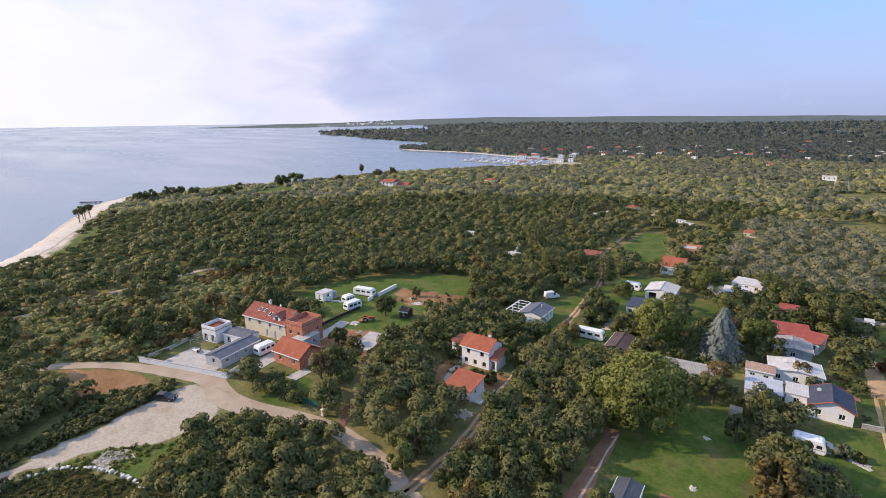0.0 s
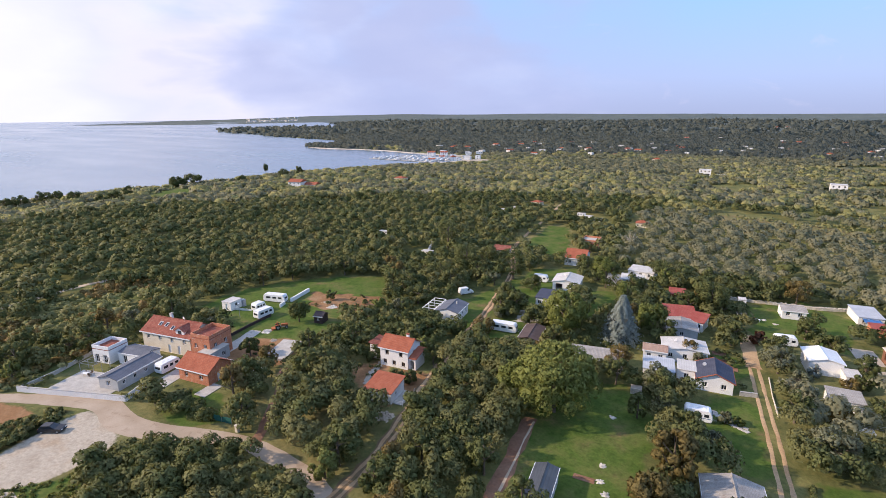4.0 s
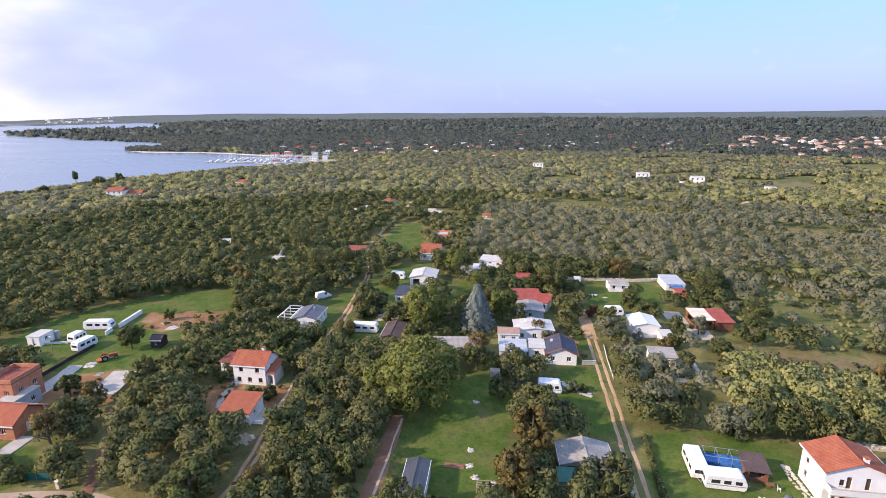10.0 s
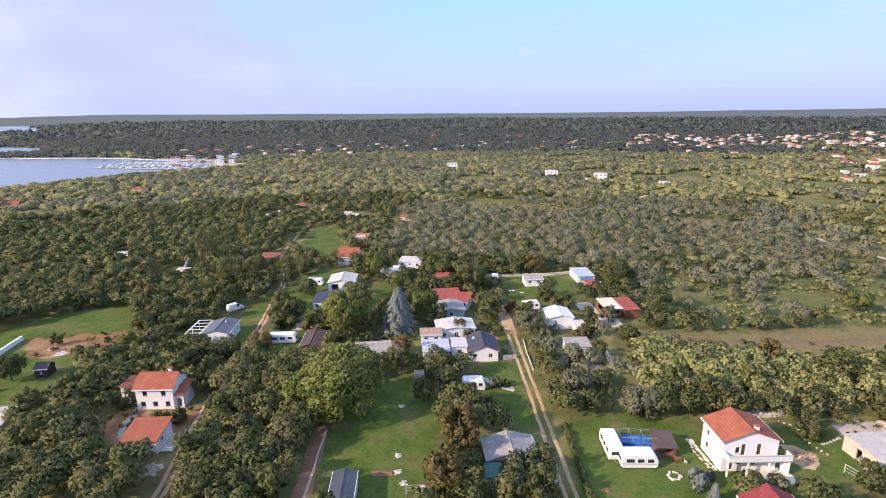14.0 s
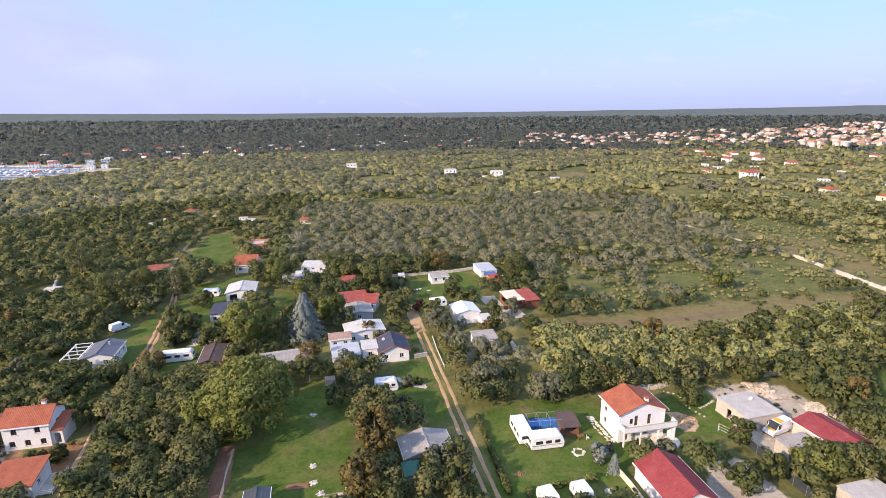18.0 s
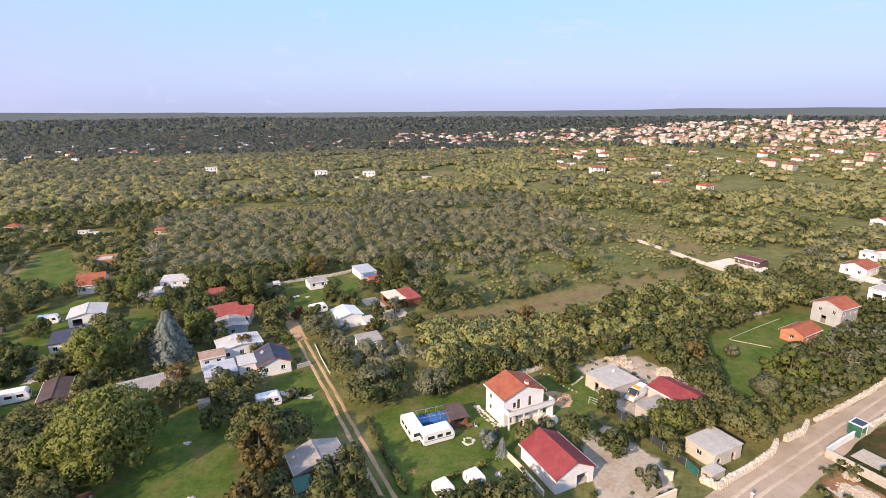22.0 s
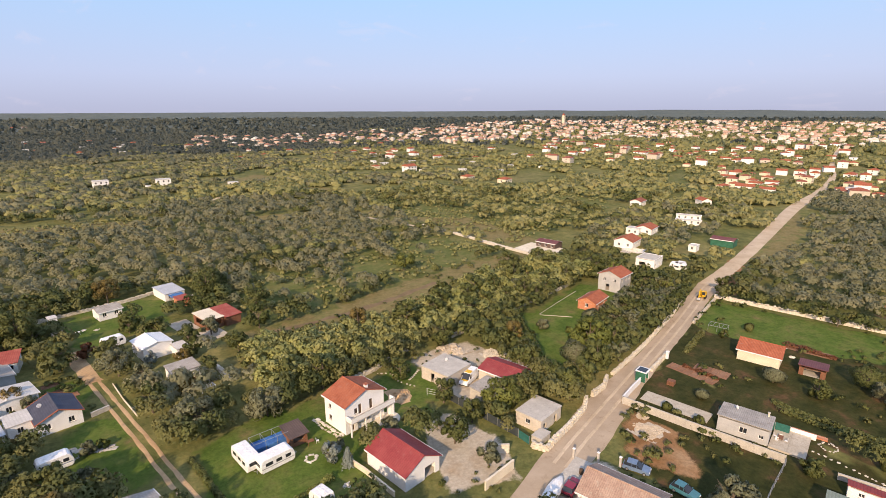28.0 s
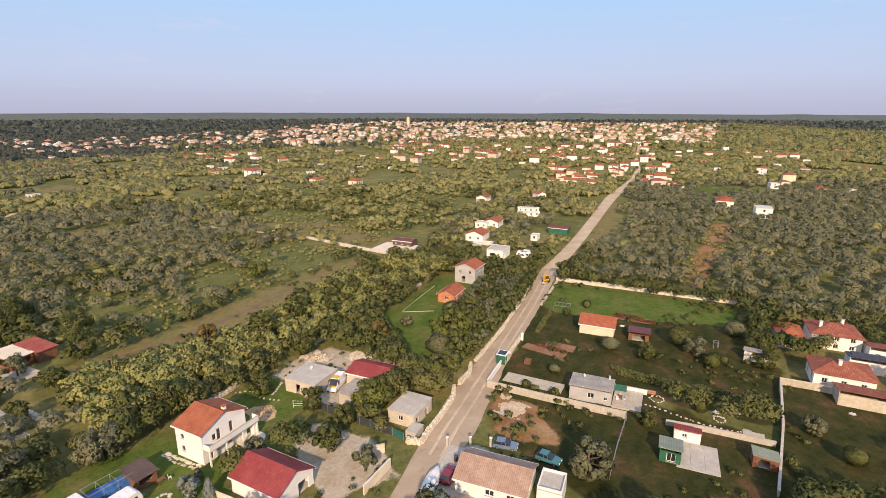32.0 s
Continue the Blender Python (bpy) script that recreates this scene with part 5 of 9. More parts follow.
def caravan(x, y, yaw, length, label, width=2.25, height=2.5, stripe=None, door=0.55, dark_doorway=False):
    """A caravan along x: rounded shell on wheels with window bands, door, roof hatches, draw bar."""
    ob = thing("caravan", x, y, yaw, label, "caravan", "caravans")
    FOOT.append((x, y, length / 2 + 0.4, width / 2 + 0.3, yaw))
    h, f, hw = length / 2, 0.42, width / 2
    prof = [(-h + 0.06, f), (-h, 0.9), (-h + 0.05, 1.7), (-h + 0.28, height - 0.12), (-h + 0.55, height), (h - 0.75, height), (h - 0.4, height - 0.18), (h - 0.04, 1.5), (h, 1.0), (h - 0.1, f)]
    cut = [(0.0, -hw + 0.06), (1.0, -hw), (1.0, hw), (0.0, hw - 0.06)]
    secs = []
    for k, yy in ((0.975, -hw), (1.0, -hw + 0.07), (1.0, hw - 0.07), (0.975, hw)):
        secs.append([(px * k, yy, f + (pz - f) * k) for px, pz in prof])
    body = part("body", loft(secs), CARAVAN_WHITE, ob)
    for s in (-1, 1):
        side_panes(ob, "window", [(-h * 0.72, -h * 0.30), (-h * 0.12, h * 0.22), (h * 0.42, h * 0.74)] if s < 0 else [(-h * 0.7, -h * 0.2), (h * 0.3, h * 0.7)], s * hw, 1.25, 1.85, GLASS)
        if stripe:
            part("stripe", solid((-h * 0.93, h * 0.93, s * hw - 0.008, s * hw + 0.008, 0.92, 1.06)), stripe, ob)
        part("skirt", solid((-h * 0.9, h * 0.9, s * (hw - 0.05) - 0.01, s * (hw - 0.05) + 0.01, 0.24, f + 0.03)), CARAVAN_WHITE, ob)
        wheel(ob, -0.1, s * (hw - 0.22), 0.31)
    for sx in (-1, 1):
        xe = sx * h - (0.03 if sx > 0 else -0.02)
        w = part("end_window", solid((xe - 0.02 - (0.12 if sx > 0 else 0), xe + 0.02 + (0 if sx > 0 else 0.09), -hw * 0.66, hw * 0.66, 1.28, 1.82), bevel=0.01), GLASS, ob)
    # An open doorway is a dark panel, its inner shade given as colour
    d = part("door", solid((h * door - 0.34, h * door + 0.34, hw - 0.005, hw + 0.02, f + 0.05, 2.05), bevel=0.01), GLASS if dark_doorway else CARAVAN_WHITE, ob)
    part("handle", solid((h * door - 0.26, h * door - 0.16, hw + 0.02, hw + 0.045, 1.1, 1.16)), STEEL, d)
    for u in (-0.45, 0.05, 0.4):
        part("roof_hatch", solid((u * h - 0.25, u * h + 0.25, -0.25, 0.25, height - 0.02, height + 0.09), bevel=0.03), FRAME, ob)
    part("draw_bar", tube([(h - 0.3, -0.4, 0.40), (h + 0.9, 0, 0.42)], 0.04, 6), STEEL, ob)
    part("draw_bar", tube([(h - 0.3, 0.4, 0.40), (h + 0.9, 0, 0.42)], 0.04, 6), STEEL, ob)
    part("jockey_wheel", tube([(h + 0.7, 0.05, 0.0), (h + 0.7, 0.05, 0.75)], 0.05, 6), STEEL, ob)
    return ob


def car(x, y, yaw, length, paint, label, name="car", tall=1.45, style="hatch"):
    """A car or van along x, its nose at +x."""
    ob = thing(name, x, y, yaw, label, name, "parked vehicles")
    FOOT.append((x, y, length / 2 + 0.3, 1.1, yaw))
    h, hw = length / 2, 0.87 if style != "van" else 0.98
    if style == "van":
        low = [(-h, 0.35), (-h, 1.2), (h - 1.1, 1.25), (h - 0.25, 1.05), (h, 0.8), (h, 0.35)]
        top = [(-h + 0.02, 1.15), (-h + 0.12, tall), (h - 1.9, tall), (h - 1.0, 1.2)]
    else:
        low = [(-h, 0.4), (-h + 0.05, 0.85), (-h + 0.35, 0.95), (h - 1.15, 0.95), (h - 0.15, 0.78), (h, 0.6), (h - 0.05, 0.32), (-h + 0.1, 0.30)]
        top = [(-h + 0.12, 0.93), (-h + 0.6, tall), (h - 2.15, tall), (h - 1.2, 0.94)]
    part("body", loft([[(px, yy, pz) for px, pz in low] for yy in (-hw + 0.0, hw)]), paint, ob)
    bd = part("cabin", loft([[(px * 0.98, -hw + 0.06, pz) for px, pz in top][:1] + [(px, -hw + 0.06 + (0.14 if pz > 1.2 else 0), pz) for px, pz in top][1:], [(px, hw - 0.06 - (0.14 if pz > 1.2 else 0), pz) for px, pz in top]]), paint if style == "van" else GLASS, ob)
    if style == "van":
        part("windscreen", loft([[(h - 1.86, yy, tall - 0.06), (h - 1.02, yy, 1.24), (h - 0.98, yy, 1.24), (h - 1.80, yy, tall - 0.06)] for yy in (-0.8, 0.8)]), GLASS, ob)
        for s in (-1, 1):
            part("side_window", solid((h - 2.2, h - 1.5, s * (hw - 0.09) - 0.02, s * (hw - 0.09) + 0.02, 1.25, tall - 0.25)), GLASS, ob)
    else:
        part("roof_panel", solid((-h + 0.62, h - 2.1, -hw + 0.16, hw - 0.16, tall - 0.01, tall + 0.035), bevel=0.015), paint, ob)
        for s in (-1, 1):
            for px in (-h + 1.45, h - 2.0):
                part("pillar", tube([(px, s * (hw - 0.07), 0.93), (px, s * (hw - 0.17), tall)], 0.045, 5), paint, ob)
    for s in (-1, 1):
        part("headlight", solid((h - 0.09, h + 0.01, s * (hw - 0.35) - 0.16, s * (hw - 0.35) + 0.16, 0.58, 0.72), bevel=0.02), FRAME, ob)
        part("tail_light", solid((-h - 0.01, -h + 0.05, s * (hw - 0.2) - 0.1, s * (hw - 0.2) + 0.1, 0.68, 0.86), bevel=0.01), RED_SHEET, ob)
        part("door_mirror", solid((h - 1.45, h - 1.33, s * (hw + 0.08) - 0.08, s * (hw + 0.08) + 0.08, 0.93, 1.05), bevel=0.02), paint, ob)
        wheel(ob, h - 0.8, s * (hw - 0.09), 0.31)
        wheel(ob, -h + 0.75, s * (hw - 0.09), 0.31)
    part("bumper", solid((h - 0.06, h + 0.05, -hw + 0.08, hw - 0.08, 0.34, 0.5), bevel=0.03), RUBBER, ob)
    part("bumper", solid((-h - 0.05, -h + 0.06, -hw + 0.08, hw - 0.08, 0.36, 0.54), bevel=0.03), RUBBER, ob)
    return ob


BLACK_PAINT = surface("black_paint", (0.02, 0.022, 0.025), (0.03, 0.032, 0.035), 0.6, 0.25, 0.02, spec=0.6)
BLUE_PAINT = surface("blue_grey_paint", (0.12, 0.18, 0.28), (0.15, 0.22, 0.33), 0.6, 0.3, 0.02, spec=0.6)
TEAL_PAINT = surface("teal_paint", (0.04, 0.16, 0.20), (0.06, 0.20, 0.25), 0.6, 0.3, 0.02, spec=0.6)
CRIMSON = surface("crimson_paint", (0.22, 0.015, 0.04), (0.28, 0.025, 0.05), 0.6, 0.3, 0.02, spec=0.6)
YELLOW = surface("yellow_paint", (0.62, 0.36, 0.02), (0.72, 0.44, 0.04), 1.0, 0.5, 0.1, wear=(0.30, 0.20, 0.08))
RUST_RED = surface("rusty_orange_paint", (0.40, 0.10, 0.03), (0.50, 0.16, 0.06), 1.5, 0.7, 0.2, wear=(0.14, 0.07, 0.04))

caravan(171.3, 102.1, 10, 6.2, "white mobile caravan on grass near a gravel road", width=2.4)
caravan(-113.7, 46.0, 104, 5.2, "white caravan parked beside a mobile home")
caravan(-132.0, 88.0, 22, 7.4, "long white caravan on the far meadow")
caravan(-124.2, 78.3, 96, 5.6, "white caravan standing on grass by the drive")
caravan(-129.8, 80.4, 98, 3.8, "small white caravan behind a larger one")
caravan(-63.3, 110.6, 14, 7.2, "white caravan with a dark panel as an open doorway beside a carport", dark_doorway=True, door=-0.5)
caravan(-74.6, 154.6, 11, 5.2, "white caravan beside a pale bungalow")
caravan(-12.7, 96.6, 12, 5.0, "white caravan with a blue stripe and cluttered roof", stripe=BLUE_PAINT)
caravan(-2.4, 144.6, 18, 5.2, "white caravan at the end of the garden track")
caravan(13.2, 80.6, -80, 6.2, "white caravan at the end of a blue pool", width=2.4)
caravan(17.0, 77.6, 10, 6.0, "white caravan with a dark window band beside a pool", width=2.5, stripe=STEEL)
caravan(14.8, 63.9, 108, 3.6, "small boxy white caravan on the lawn", 2.1, 2.3)
caravan(20.0, 64.9, 106, 3.6, "small boxy white caravan under a hedge", 2.1, 2.3)
caravan(170.6, 102.2, -72, 5.6, "white caravan under olive trees by the lane")
car(-106.8, 21.6, 40, 4.3, BLACK_PAINT, "black car parked on the gravel")
car(-88.2, 128.8, 62, 4.7, CARAVAN_WHITE, "white van parked on the grass by the lane", "van", 2.2, "van")
car(59.2, 81.0, 205, 5.4, CARAVAN_WHITE, "white delivery van with a yellow front panel", "van", 2.4, "van")
car(64.3, 43.2, -66, 4.2, BLUE_PAINT, "blue-grey car beside a pink-roofed house")
car(65.7, 35.8, -84, 4.1, TEAL_PAINT, "teal car behind a pink-roofed house")
car(52.4, 46.0, 17, 4.2, CRIMSON, "dark red car in a paved yard")


def boat(x, y, yaw):
    ob = thing("boat", x, y, yaw, "boat under a white tarpaulin on a trailer", "boat")
    FOOT.append((x, y, 3.6, 1.3, yaw))
    secs = [[(px, w * math.cos(a), 0.75 + h * math.sin(a)) for a in [k * 0.628 for k in range(10)]] for px, w, h in ((-3.2, 0.75, 0.5), (-2.2, 1.05, 0.75), (0, 1.15, 0.85), (1.6, 0.95, 0.75), (2.8, 0.5, 0.5), (3.4, 0.12, 0.25))]
    part("tarpaulin", loft(secs), CARAVAN_WHITE, ob)
    part("hull", loft([[(px, w * c, z) for c, z in ((-1, 0.75), (-0.6, 0.35), (0.6, 0.35), (1, 0.75))] for px, w in ((-3.1, 0.7), (0, 1.05), (2.4, 0.6), (3.3, 0.1))]), FRAME, ob)
    part("trailer", solid((-2.8, 2.6, -0.5, -0.42, 0.25, 0.34), (-2.8, 2.6, 0.42, 0.5, 0.25, 0.34), (-0.6, -0.5, -0.9, 0.9, 0.25, 0.34), (1.4, 1.5, -0.5, 0.5, 0.25, 0.34)), STEEL, ob)
    for s in (-1, 1):
        wheel(ob, -0.55, s * 0.95, 0.3)


boat(49.4, 47.0, 22)


def digger(x, y, yaw):
    ob = thing("excavator", x, y, yaw, "yellow excavator standing on the lane", "excavator")
    FOOT.append((x, y, 2.6, 1.6, yaw))
    for s in (-1, 1):
        prof = [(-1.5, 0.35), (-1.25, 0.05), (1.25, 0.05), (1.5, 0.35), (1.25, 0.7), (-1.25, 0.7)]
        part("crawler", prism(prof, 0, along=(s * 0.95 - 0.22, s * 0.95 + 0.22)), RUBBER, ob)
    part("undercarriage", solid((-0.8, 0.8, -0.75, 0.75, 0.45, 0.8)), YELLOW, ob)
    part("engine_housing", solid((-1.7, 0.2, -1.05, 1.05, 0.82, 1.75), bevel=0.1), YELLOW, ob)
    part("counterweight", solid((-2.0, -1.6, -1.0, 1.0, 0.85, 1.6), bevel=0.12), YELLOW, ob)
    c = part("cab", solid((0.2, 1.4, 0.05, 1.05, 0.82, 2.5), bevel=0.06), YELLOW, ob)
    part("cab_window", solid((0.3, 1.42, 0.12, 0.98, 1.35, 2.35)), GLASS, c)
    part("boom", tube([(0.6, -0.35, 1.2), (1.9, -0.35, 3.1), (3.4, -0.35, 2.9)], [0.24, 0.2, 0.15], 6), YELLOW, ob)
    part("stick", tube([(3.4, -0.35, 2.9), (3.9, -0.35, 1.1)], [0.16, 0.12], 6), YELLOW, ob)
    part("bucket", prism([(3.6, 0.35), (4.1, 0.2), (4.35, 0.6), (4.05, 1.1), (3.75, 1.0)], 0, along=(-0.8, 0.1)), STEEL, ob)


digger(149.2, 80.9, 200)


def tractor(x, y, yaw):
    ob = thing("tractor", x, y, yaw, "old orange tractor with a mounted plough on bare ground", "tractor")
    FOOT.append((x, y, 2.4, 1.4, yaw))
    part("bonnet", solid((0.2, 1.9, -0.35, 0.35, 0.8, 1.35), bevel=0.08), RUST_RED, ob)
    part("frame", solid((-1.2, 1.8, -0.25, 0.25, 0.5, 0.85), bevel=0.04), STEEL, ob)
    part("seat", solid((-0.7, -0.2, -0.25, 0.25, 1.05, 1.2), (-0.75, -0.65, -0.25, 0.25, 1.2, 1.55), bevel=0.03), DARK_WOOD, ob)
    part("roll_bar", tube([(-0.8, -0.55, 0.9), (-0.8, -0.55, 2.1), (-0.8, 0.55, 2.1), (-0.8, 0.55, 0.9)], 0.05, 6), RUST_RED, ob)
    part("exhaust", tube([(1.2, 0.2, 1.3), (1.2, 0.2, 2.0)], 0.05, 6), STEEL, ob)
    for s in (-1, 1):
        wheel(ob, -0.75, s * 0.75, 0.68, 0.36)
        wheel(ob, 1.5, s * 0.6, 0.42, 0.24)
        part("mudguard", solid((-1.4, -0.1, s * 0.75 - 0.2, s * 0.75 + 0.2, 1.38, 1.45), bevel=0.02), RUST_RED, ob)
    part("plough", solid((-2.4, -1.3, -0.9, 0.9, 0.35, 0.5), (-2.3, -2.1, -0.8, -0.6, 0.0, 0.4), (-2.3, -2.1, 0.0, 0.2, 0.0, 0.4), (-2.3, -2.1, 0.6, 0.8, 0.0, 0.4)), RUST_RED, ob)


tractor(-112.8, 75.8, 60)


# ---- walls, fences, paving ----
def run(points):
    """Straight stretches of a line: start, length, yaw."""
    for (x0, y0), (x1, y1) in zip(points, points[1:]):
        yield x0, y0, math.hypot(x1 - x0, y1 - y0), math.degrees(math.atan2(y1 - y0, x1 - x0))


def plain_wall(points, height, thick, mat, label, cap=None, name="garden_wall", posts=0.0, panel=2.4):
    """A wall of panels with coping, and posts where wanted."""
    x0, y0 = points[0]
    ob = thing(name, x0, y0, 0, label, "wall")
    for px, py, length, yaw in run(points):
        n = max(1, round(length / panel))
        step = length / n
        m = pose(px - x0, py - y0, 0, 0, 0, yaw)
        for i in range(n):
            part("wall_panel", solid((i * step + 0.01, (i + 1) * step - 0.01, -thick / 2, thick / 2, -0.1, height)), mat, ob).matrix_local = m
            if posts:
                part("post", solid((i * step - posts, i * step + posts, -thick / 2 - 0.05, thick / 2 + 0.05, -0.1, height + 0.08), bevel=0.02), mat, ob).matrix_local = m
        part("coping", solid((0, length, -thick / 2 - 0.05, thick / 2 + 0.05, height + 0.003, height + 0.08), bevel=0.015), cap or mat, ob).matrix_local = m
    return ob


def stone_wall(points, height, thick, label, mat=None, seed=5, name="stone_wall", ruin=0.3):
    """A dry stone wall: a core of rubble with many single stones on its faces and top."""
    rng = random.Random(seed)
    x0, y0 = points[0]
    ob = thing(name, x0, y0, 0, label, "stone wall")
    core = bmesh.new()
    bm = bmesh.new()
    for px, py, length, yaw in run(points):
        m = pose(px - x0, py - y0, 0, 0, 0, yaw)
        n = max(2, int(length / 0.55))
        for i in range(n):
            hh = height * rng.uniform(1 - ruin, 1.0)
            for row in range(int(hh / 0.3)):
                for s in (-1, 1):
                    stone(bm, rng, m @ pose((i + 0.5 + rng.uniform(-0.3, 0.3)) * length / n, s * thick * 0.36, 0.15 + row * 0.3, rng.uniform(-8, 8), rng.uniform(-8, 8), rng.uniform(-15, 15)), 0.6, thick * 0.45, 0.32)
            stone(bm, rng, m @ pose((i + 0.5) * length / n, rng.uniform(-0.1, 0.1), hh, 0, rng.uniform(-10, 10), rng.uniform(-30, 30)), 0.62, thick * 0.8, 0.3)
        c = solid((0, length, -thick * 0.34, thick * 0.34, -0.1, height * 0.72))
        bmesh.ops.transform(c, matrix=m, verts=c.verts)
        me = bpy.data.meshes.new("t")
        c.to_mesh(me)
        core.from_mesh(me)
        c.free()
        bpy.data.meshes.remove(me)
    part("rubble_core", core, mat or STONE, ob)
    part("stones", bm, mat or STONE, ob, kind="stuff")
    return ob


CORNERS = [(-1, -1, -1), (1, -1, -1), (1, 1, -1), (-1, 1, -1), (-1, -1, 1), (1, -1, 1), (1, 1, 1), (-1, 1, 1)]


def stone(bm, rng, m, a, b, c):
    """A rough six-sided stone."""
    vs = [bm.verts.new(m @ Vector((x * a / 2 * rng.uniform(0.7, 1.05), y * b / 2 * rng.uniform(0.7, 1.05), z * c / 2 * rng.uniform(0.7, 1.05)))) for x, y, z in CORNERS]
    for f in ((0, 3, 2, 1), (4, 5, 6, 7), (0, 1, 5, 4), (1, 2, 6, 5), (2, 3, 7, 6), (3, 0, 4, 7)):
        bm.faces.new([vs[i] for i in f])


def slab(x, y, lx, ly, yaw, h, mat, label, name="paving", category="paving"):
    FOOT.append((x, y, lx / 2, ly / 2, yaw))
    ob = thing(name, x, y, yaw, label, category)
    nx, ny = max(1, round(lx / 2.5)), max(1, round(ly / 2.5))
    for i in range(nx):
        for j in range(ny):
            part("slab", solid((-lx / 2 + i * lx / nx + 0.012, -lx / 2 + (i + 1) * lx / nx - 0.012, -ly / 2 + j * ly / ny + 0.012, -ly / 2 + (j + 1) * ly / ny - 0.012, -0.05, h)), mat, ob)
    return ob


plain_wall([(-129.6, 22.2), (-118, 28.4), (-106.9, 34.2), (-109.4, 38.6)], 1.25, 0.22, PLASTER, "white rendered terrace wall along the road", CONCRETE)
plain_wall([(-129.8, 22.6), (-132, 30), (-137, 39.5)], 0.8, 0.22, CONCRETE, "low grey wall behind a paved terrace")
plain_wall([(79.0, 56.9), (81.7, 45.2), (83.1, 39.9), (85.6, 30.4)], 1.5, 0.16, CONCRETE, "long concrete panel wall along a garden", posts=0.09)
plain_wall([(79.3, 57.2), (84, 58.6), (88.6, 59.8)], 1.3, 0.2, PLASTER, "white front wall of a garden by the road")
plain_wall([(41.4, 53.4), (48.4, 54.8)], 1.6, 0.25, CREAM, "cream garden wall beside the road")
plain_wall([(48.8, 59.2), (50.5, 58.2)], 1.6, 0.25, STONE, "short stone gate wall")
plain_wall([(27.0, 71.6), (28.2, 67.0), (29.4, 60.0)], 0.9, 0.2, CREAM, "low cream wall beside a red-roofed house")
plain_wall([(118.8, 10.0), (100.3, 7.4), (79.8, 5.6)], 1.1, 0.3, BLOCKWORK, "long grey block wall between gardens")
plain_wall([(118.8, 10.2), (120.4, 4.3), (122.4, -8)], 1.4, 0.35, STONE, "pale stone garden wall below a villa")
plain_wall([(88.4, 24.2), (90.7, 17.8), (93.5, 7.6)], 1.0, 0.25, CONCRETE, "grey block wall behind a green hut")
plain_wall([(-127.6, 90.2), (-131.0, 100.0)], 1.1, 0.5, PLASTER, "white painted low wall on the meadow")
plain_wall([(98.4, 99.6), (110, 103.4), (121.8, 107.0)], 0.08, 0.02, STONE, "pale stone kerb around a lawn", name="kerb")
plain_wall([(98.2, 99.2), (104.5, 92.8)], 0.08, 0.02, STONE, "short pale kerb at a lawn's end", name="kerb")
plain_wall([(-7.6, 110.8), (-4.6, 112.0)], 0.9, 0.3, CONCRETE, "short pale wall beside a bungalow")
stone_wall([(54.6, 57.0), (55.9, 54.9), (60, 56.2), (65.3, 57.7), (71.0, 59.7), (74.0, 61.8)], 1.25, 0.7, "pale dry stone wall along the village road", seed=5)
stone_wall([(76.0, 62.0), (80.8, 62.9), (84.2, 65.0)], 1.2, 0.7, "dry stone wall stub at the roadside", seed=6)
stone_wall([(86.6, 65.4), (96, 67.8), (106, 70.6), (129, 78.0), (146, 85)], 0.9, 0.7, "long dry stone wall beside the road", seed=7)
stone_wall([(152.5, 78.8), (157.6, 58.2), (165.6, 27.1), (167, 19.8), (172, 0.4), (173.4, -9)], 1.2, 0.9, "long pale dry stone wall bounding a meadow", WHITE_STONE, seed=8)
stone_wall([(150.5, 77.6), (140, 74.6), (128, 71.2)], 0.8, 0.6, "low stone wall at the meadow's road edge", seed=9)
stone_wall([(106, 64.6), (99, 62.6), (95, 61.6)], 0.9, 0.7, "tumbled stone wall at a garden corner", seed=10)
stone_wall([(36.8, 95.4), (44.0, 96.6), (49.6, 99.2), (56, 101.5)], 0.9, 1.0, "tumbled stone wall behind a lawn", seed=11, ruin=0.6)
stone_wall([(68, 101), (80, 103.4), (92.5, 105.8), (108, 109), (124.5, 112.4)], 0.9, 0.8, "old field wall of grey stones", seed=12, ruin=0.5)
stone_wall([(14.8, 122.6), (16.4, 118.6), (17.3, 110.6)], 0.6, 1.1, "heaped stones along a garden edge", seed=13, ruin=0.6)
stone_wall([(-20, 172.5), (-6, 176), (4, 178.4), (13, 183)], 0.9, 0.7, "dry stone wall behind a garden", seed=14)
stone_wall([(-140, 178), (-131, 163), (-127, 157)], 1.2, 0.9, "pale stone wall of a ruined plot", WHITE_STONE, seed=15)
stone_wall([(140, 147), (138.5, 163), (137, 187), (133, 219)], 1.0, 1.0, "pale stone wall along a field track", WHITE_STONE, seed=16, ruin=0.3)

slab(-120.5, 33.0, 15.0, 9.0, 22, 0.10, CONCRETE, "pale paved terrace inside a white wall", "terrace", "terrace")
slab(-109.0, 43.5, 4.0, 9.0, 20, 0.09, CONCRETE, "pale paving beside a mobile home")
slab(-100.6, 67.8, 5.4, 10.4, 27, 0.55, CONCRETE, "bare grey concrete foundation slab", "foundation", "foundation")
slab(-97.5, 46.6, 3.0, 5.0, 14, 0.12, CONCRETE, "concrete step beside a brick house")
slab(177.6, 128.6, 8.0, 4.0, 16, 0.14, PAVING, "pale paved yard before a cottage", "terrace", "terrace")
slab(159.8, 107.6, 3.0, 6.0, 14, 0.10, PAVING, "pale concrete apron before a building shell", "terrace", "terrace")
FOOT.append((168.3, 100.1, 4.0, 3.5, 14))
slab(92.6, 32.6, 8.6, 5.4, 15, 0.35, PAVING, "pale raised terrace beside a mobile home", "terrace", "terrace")
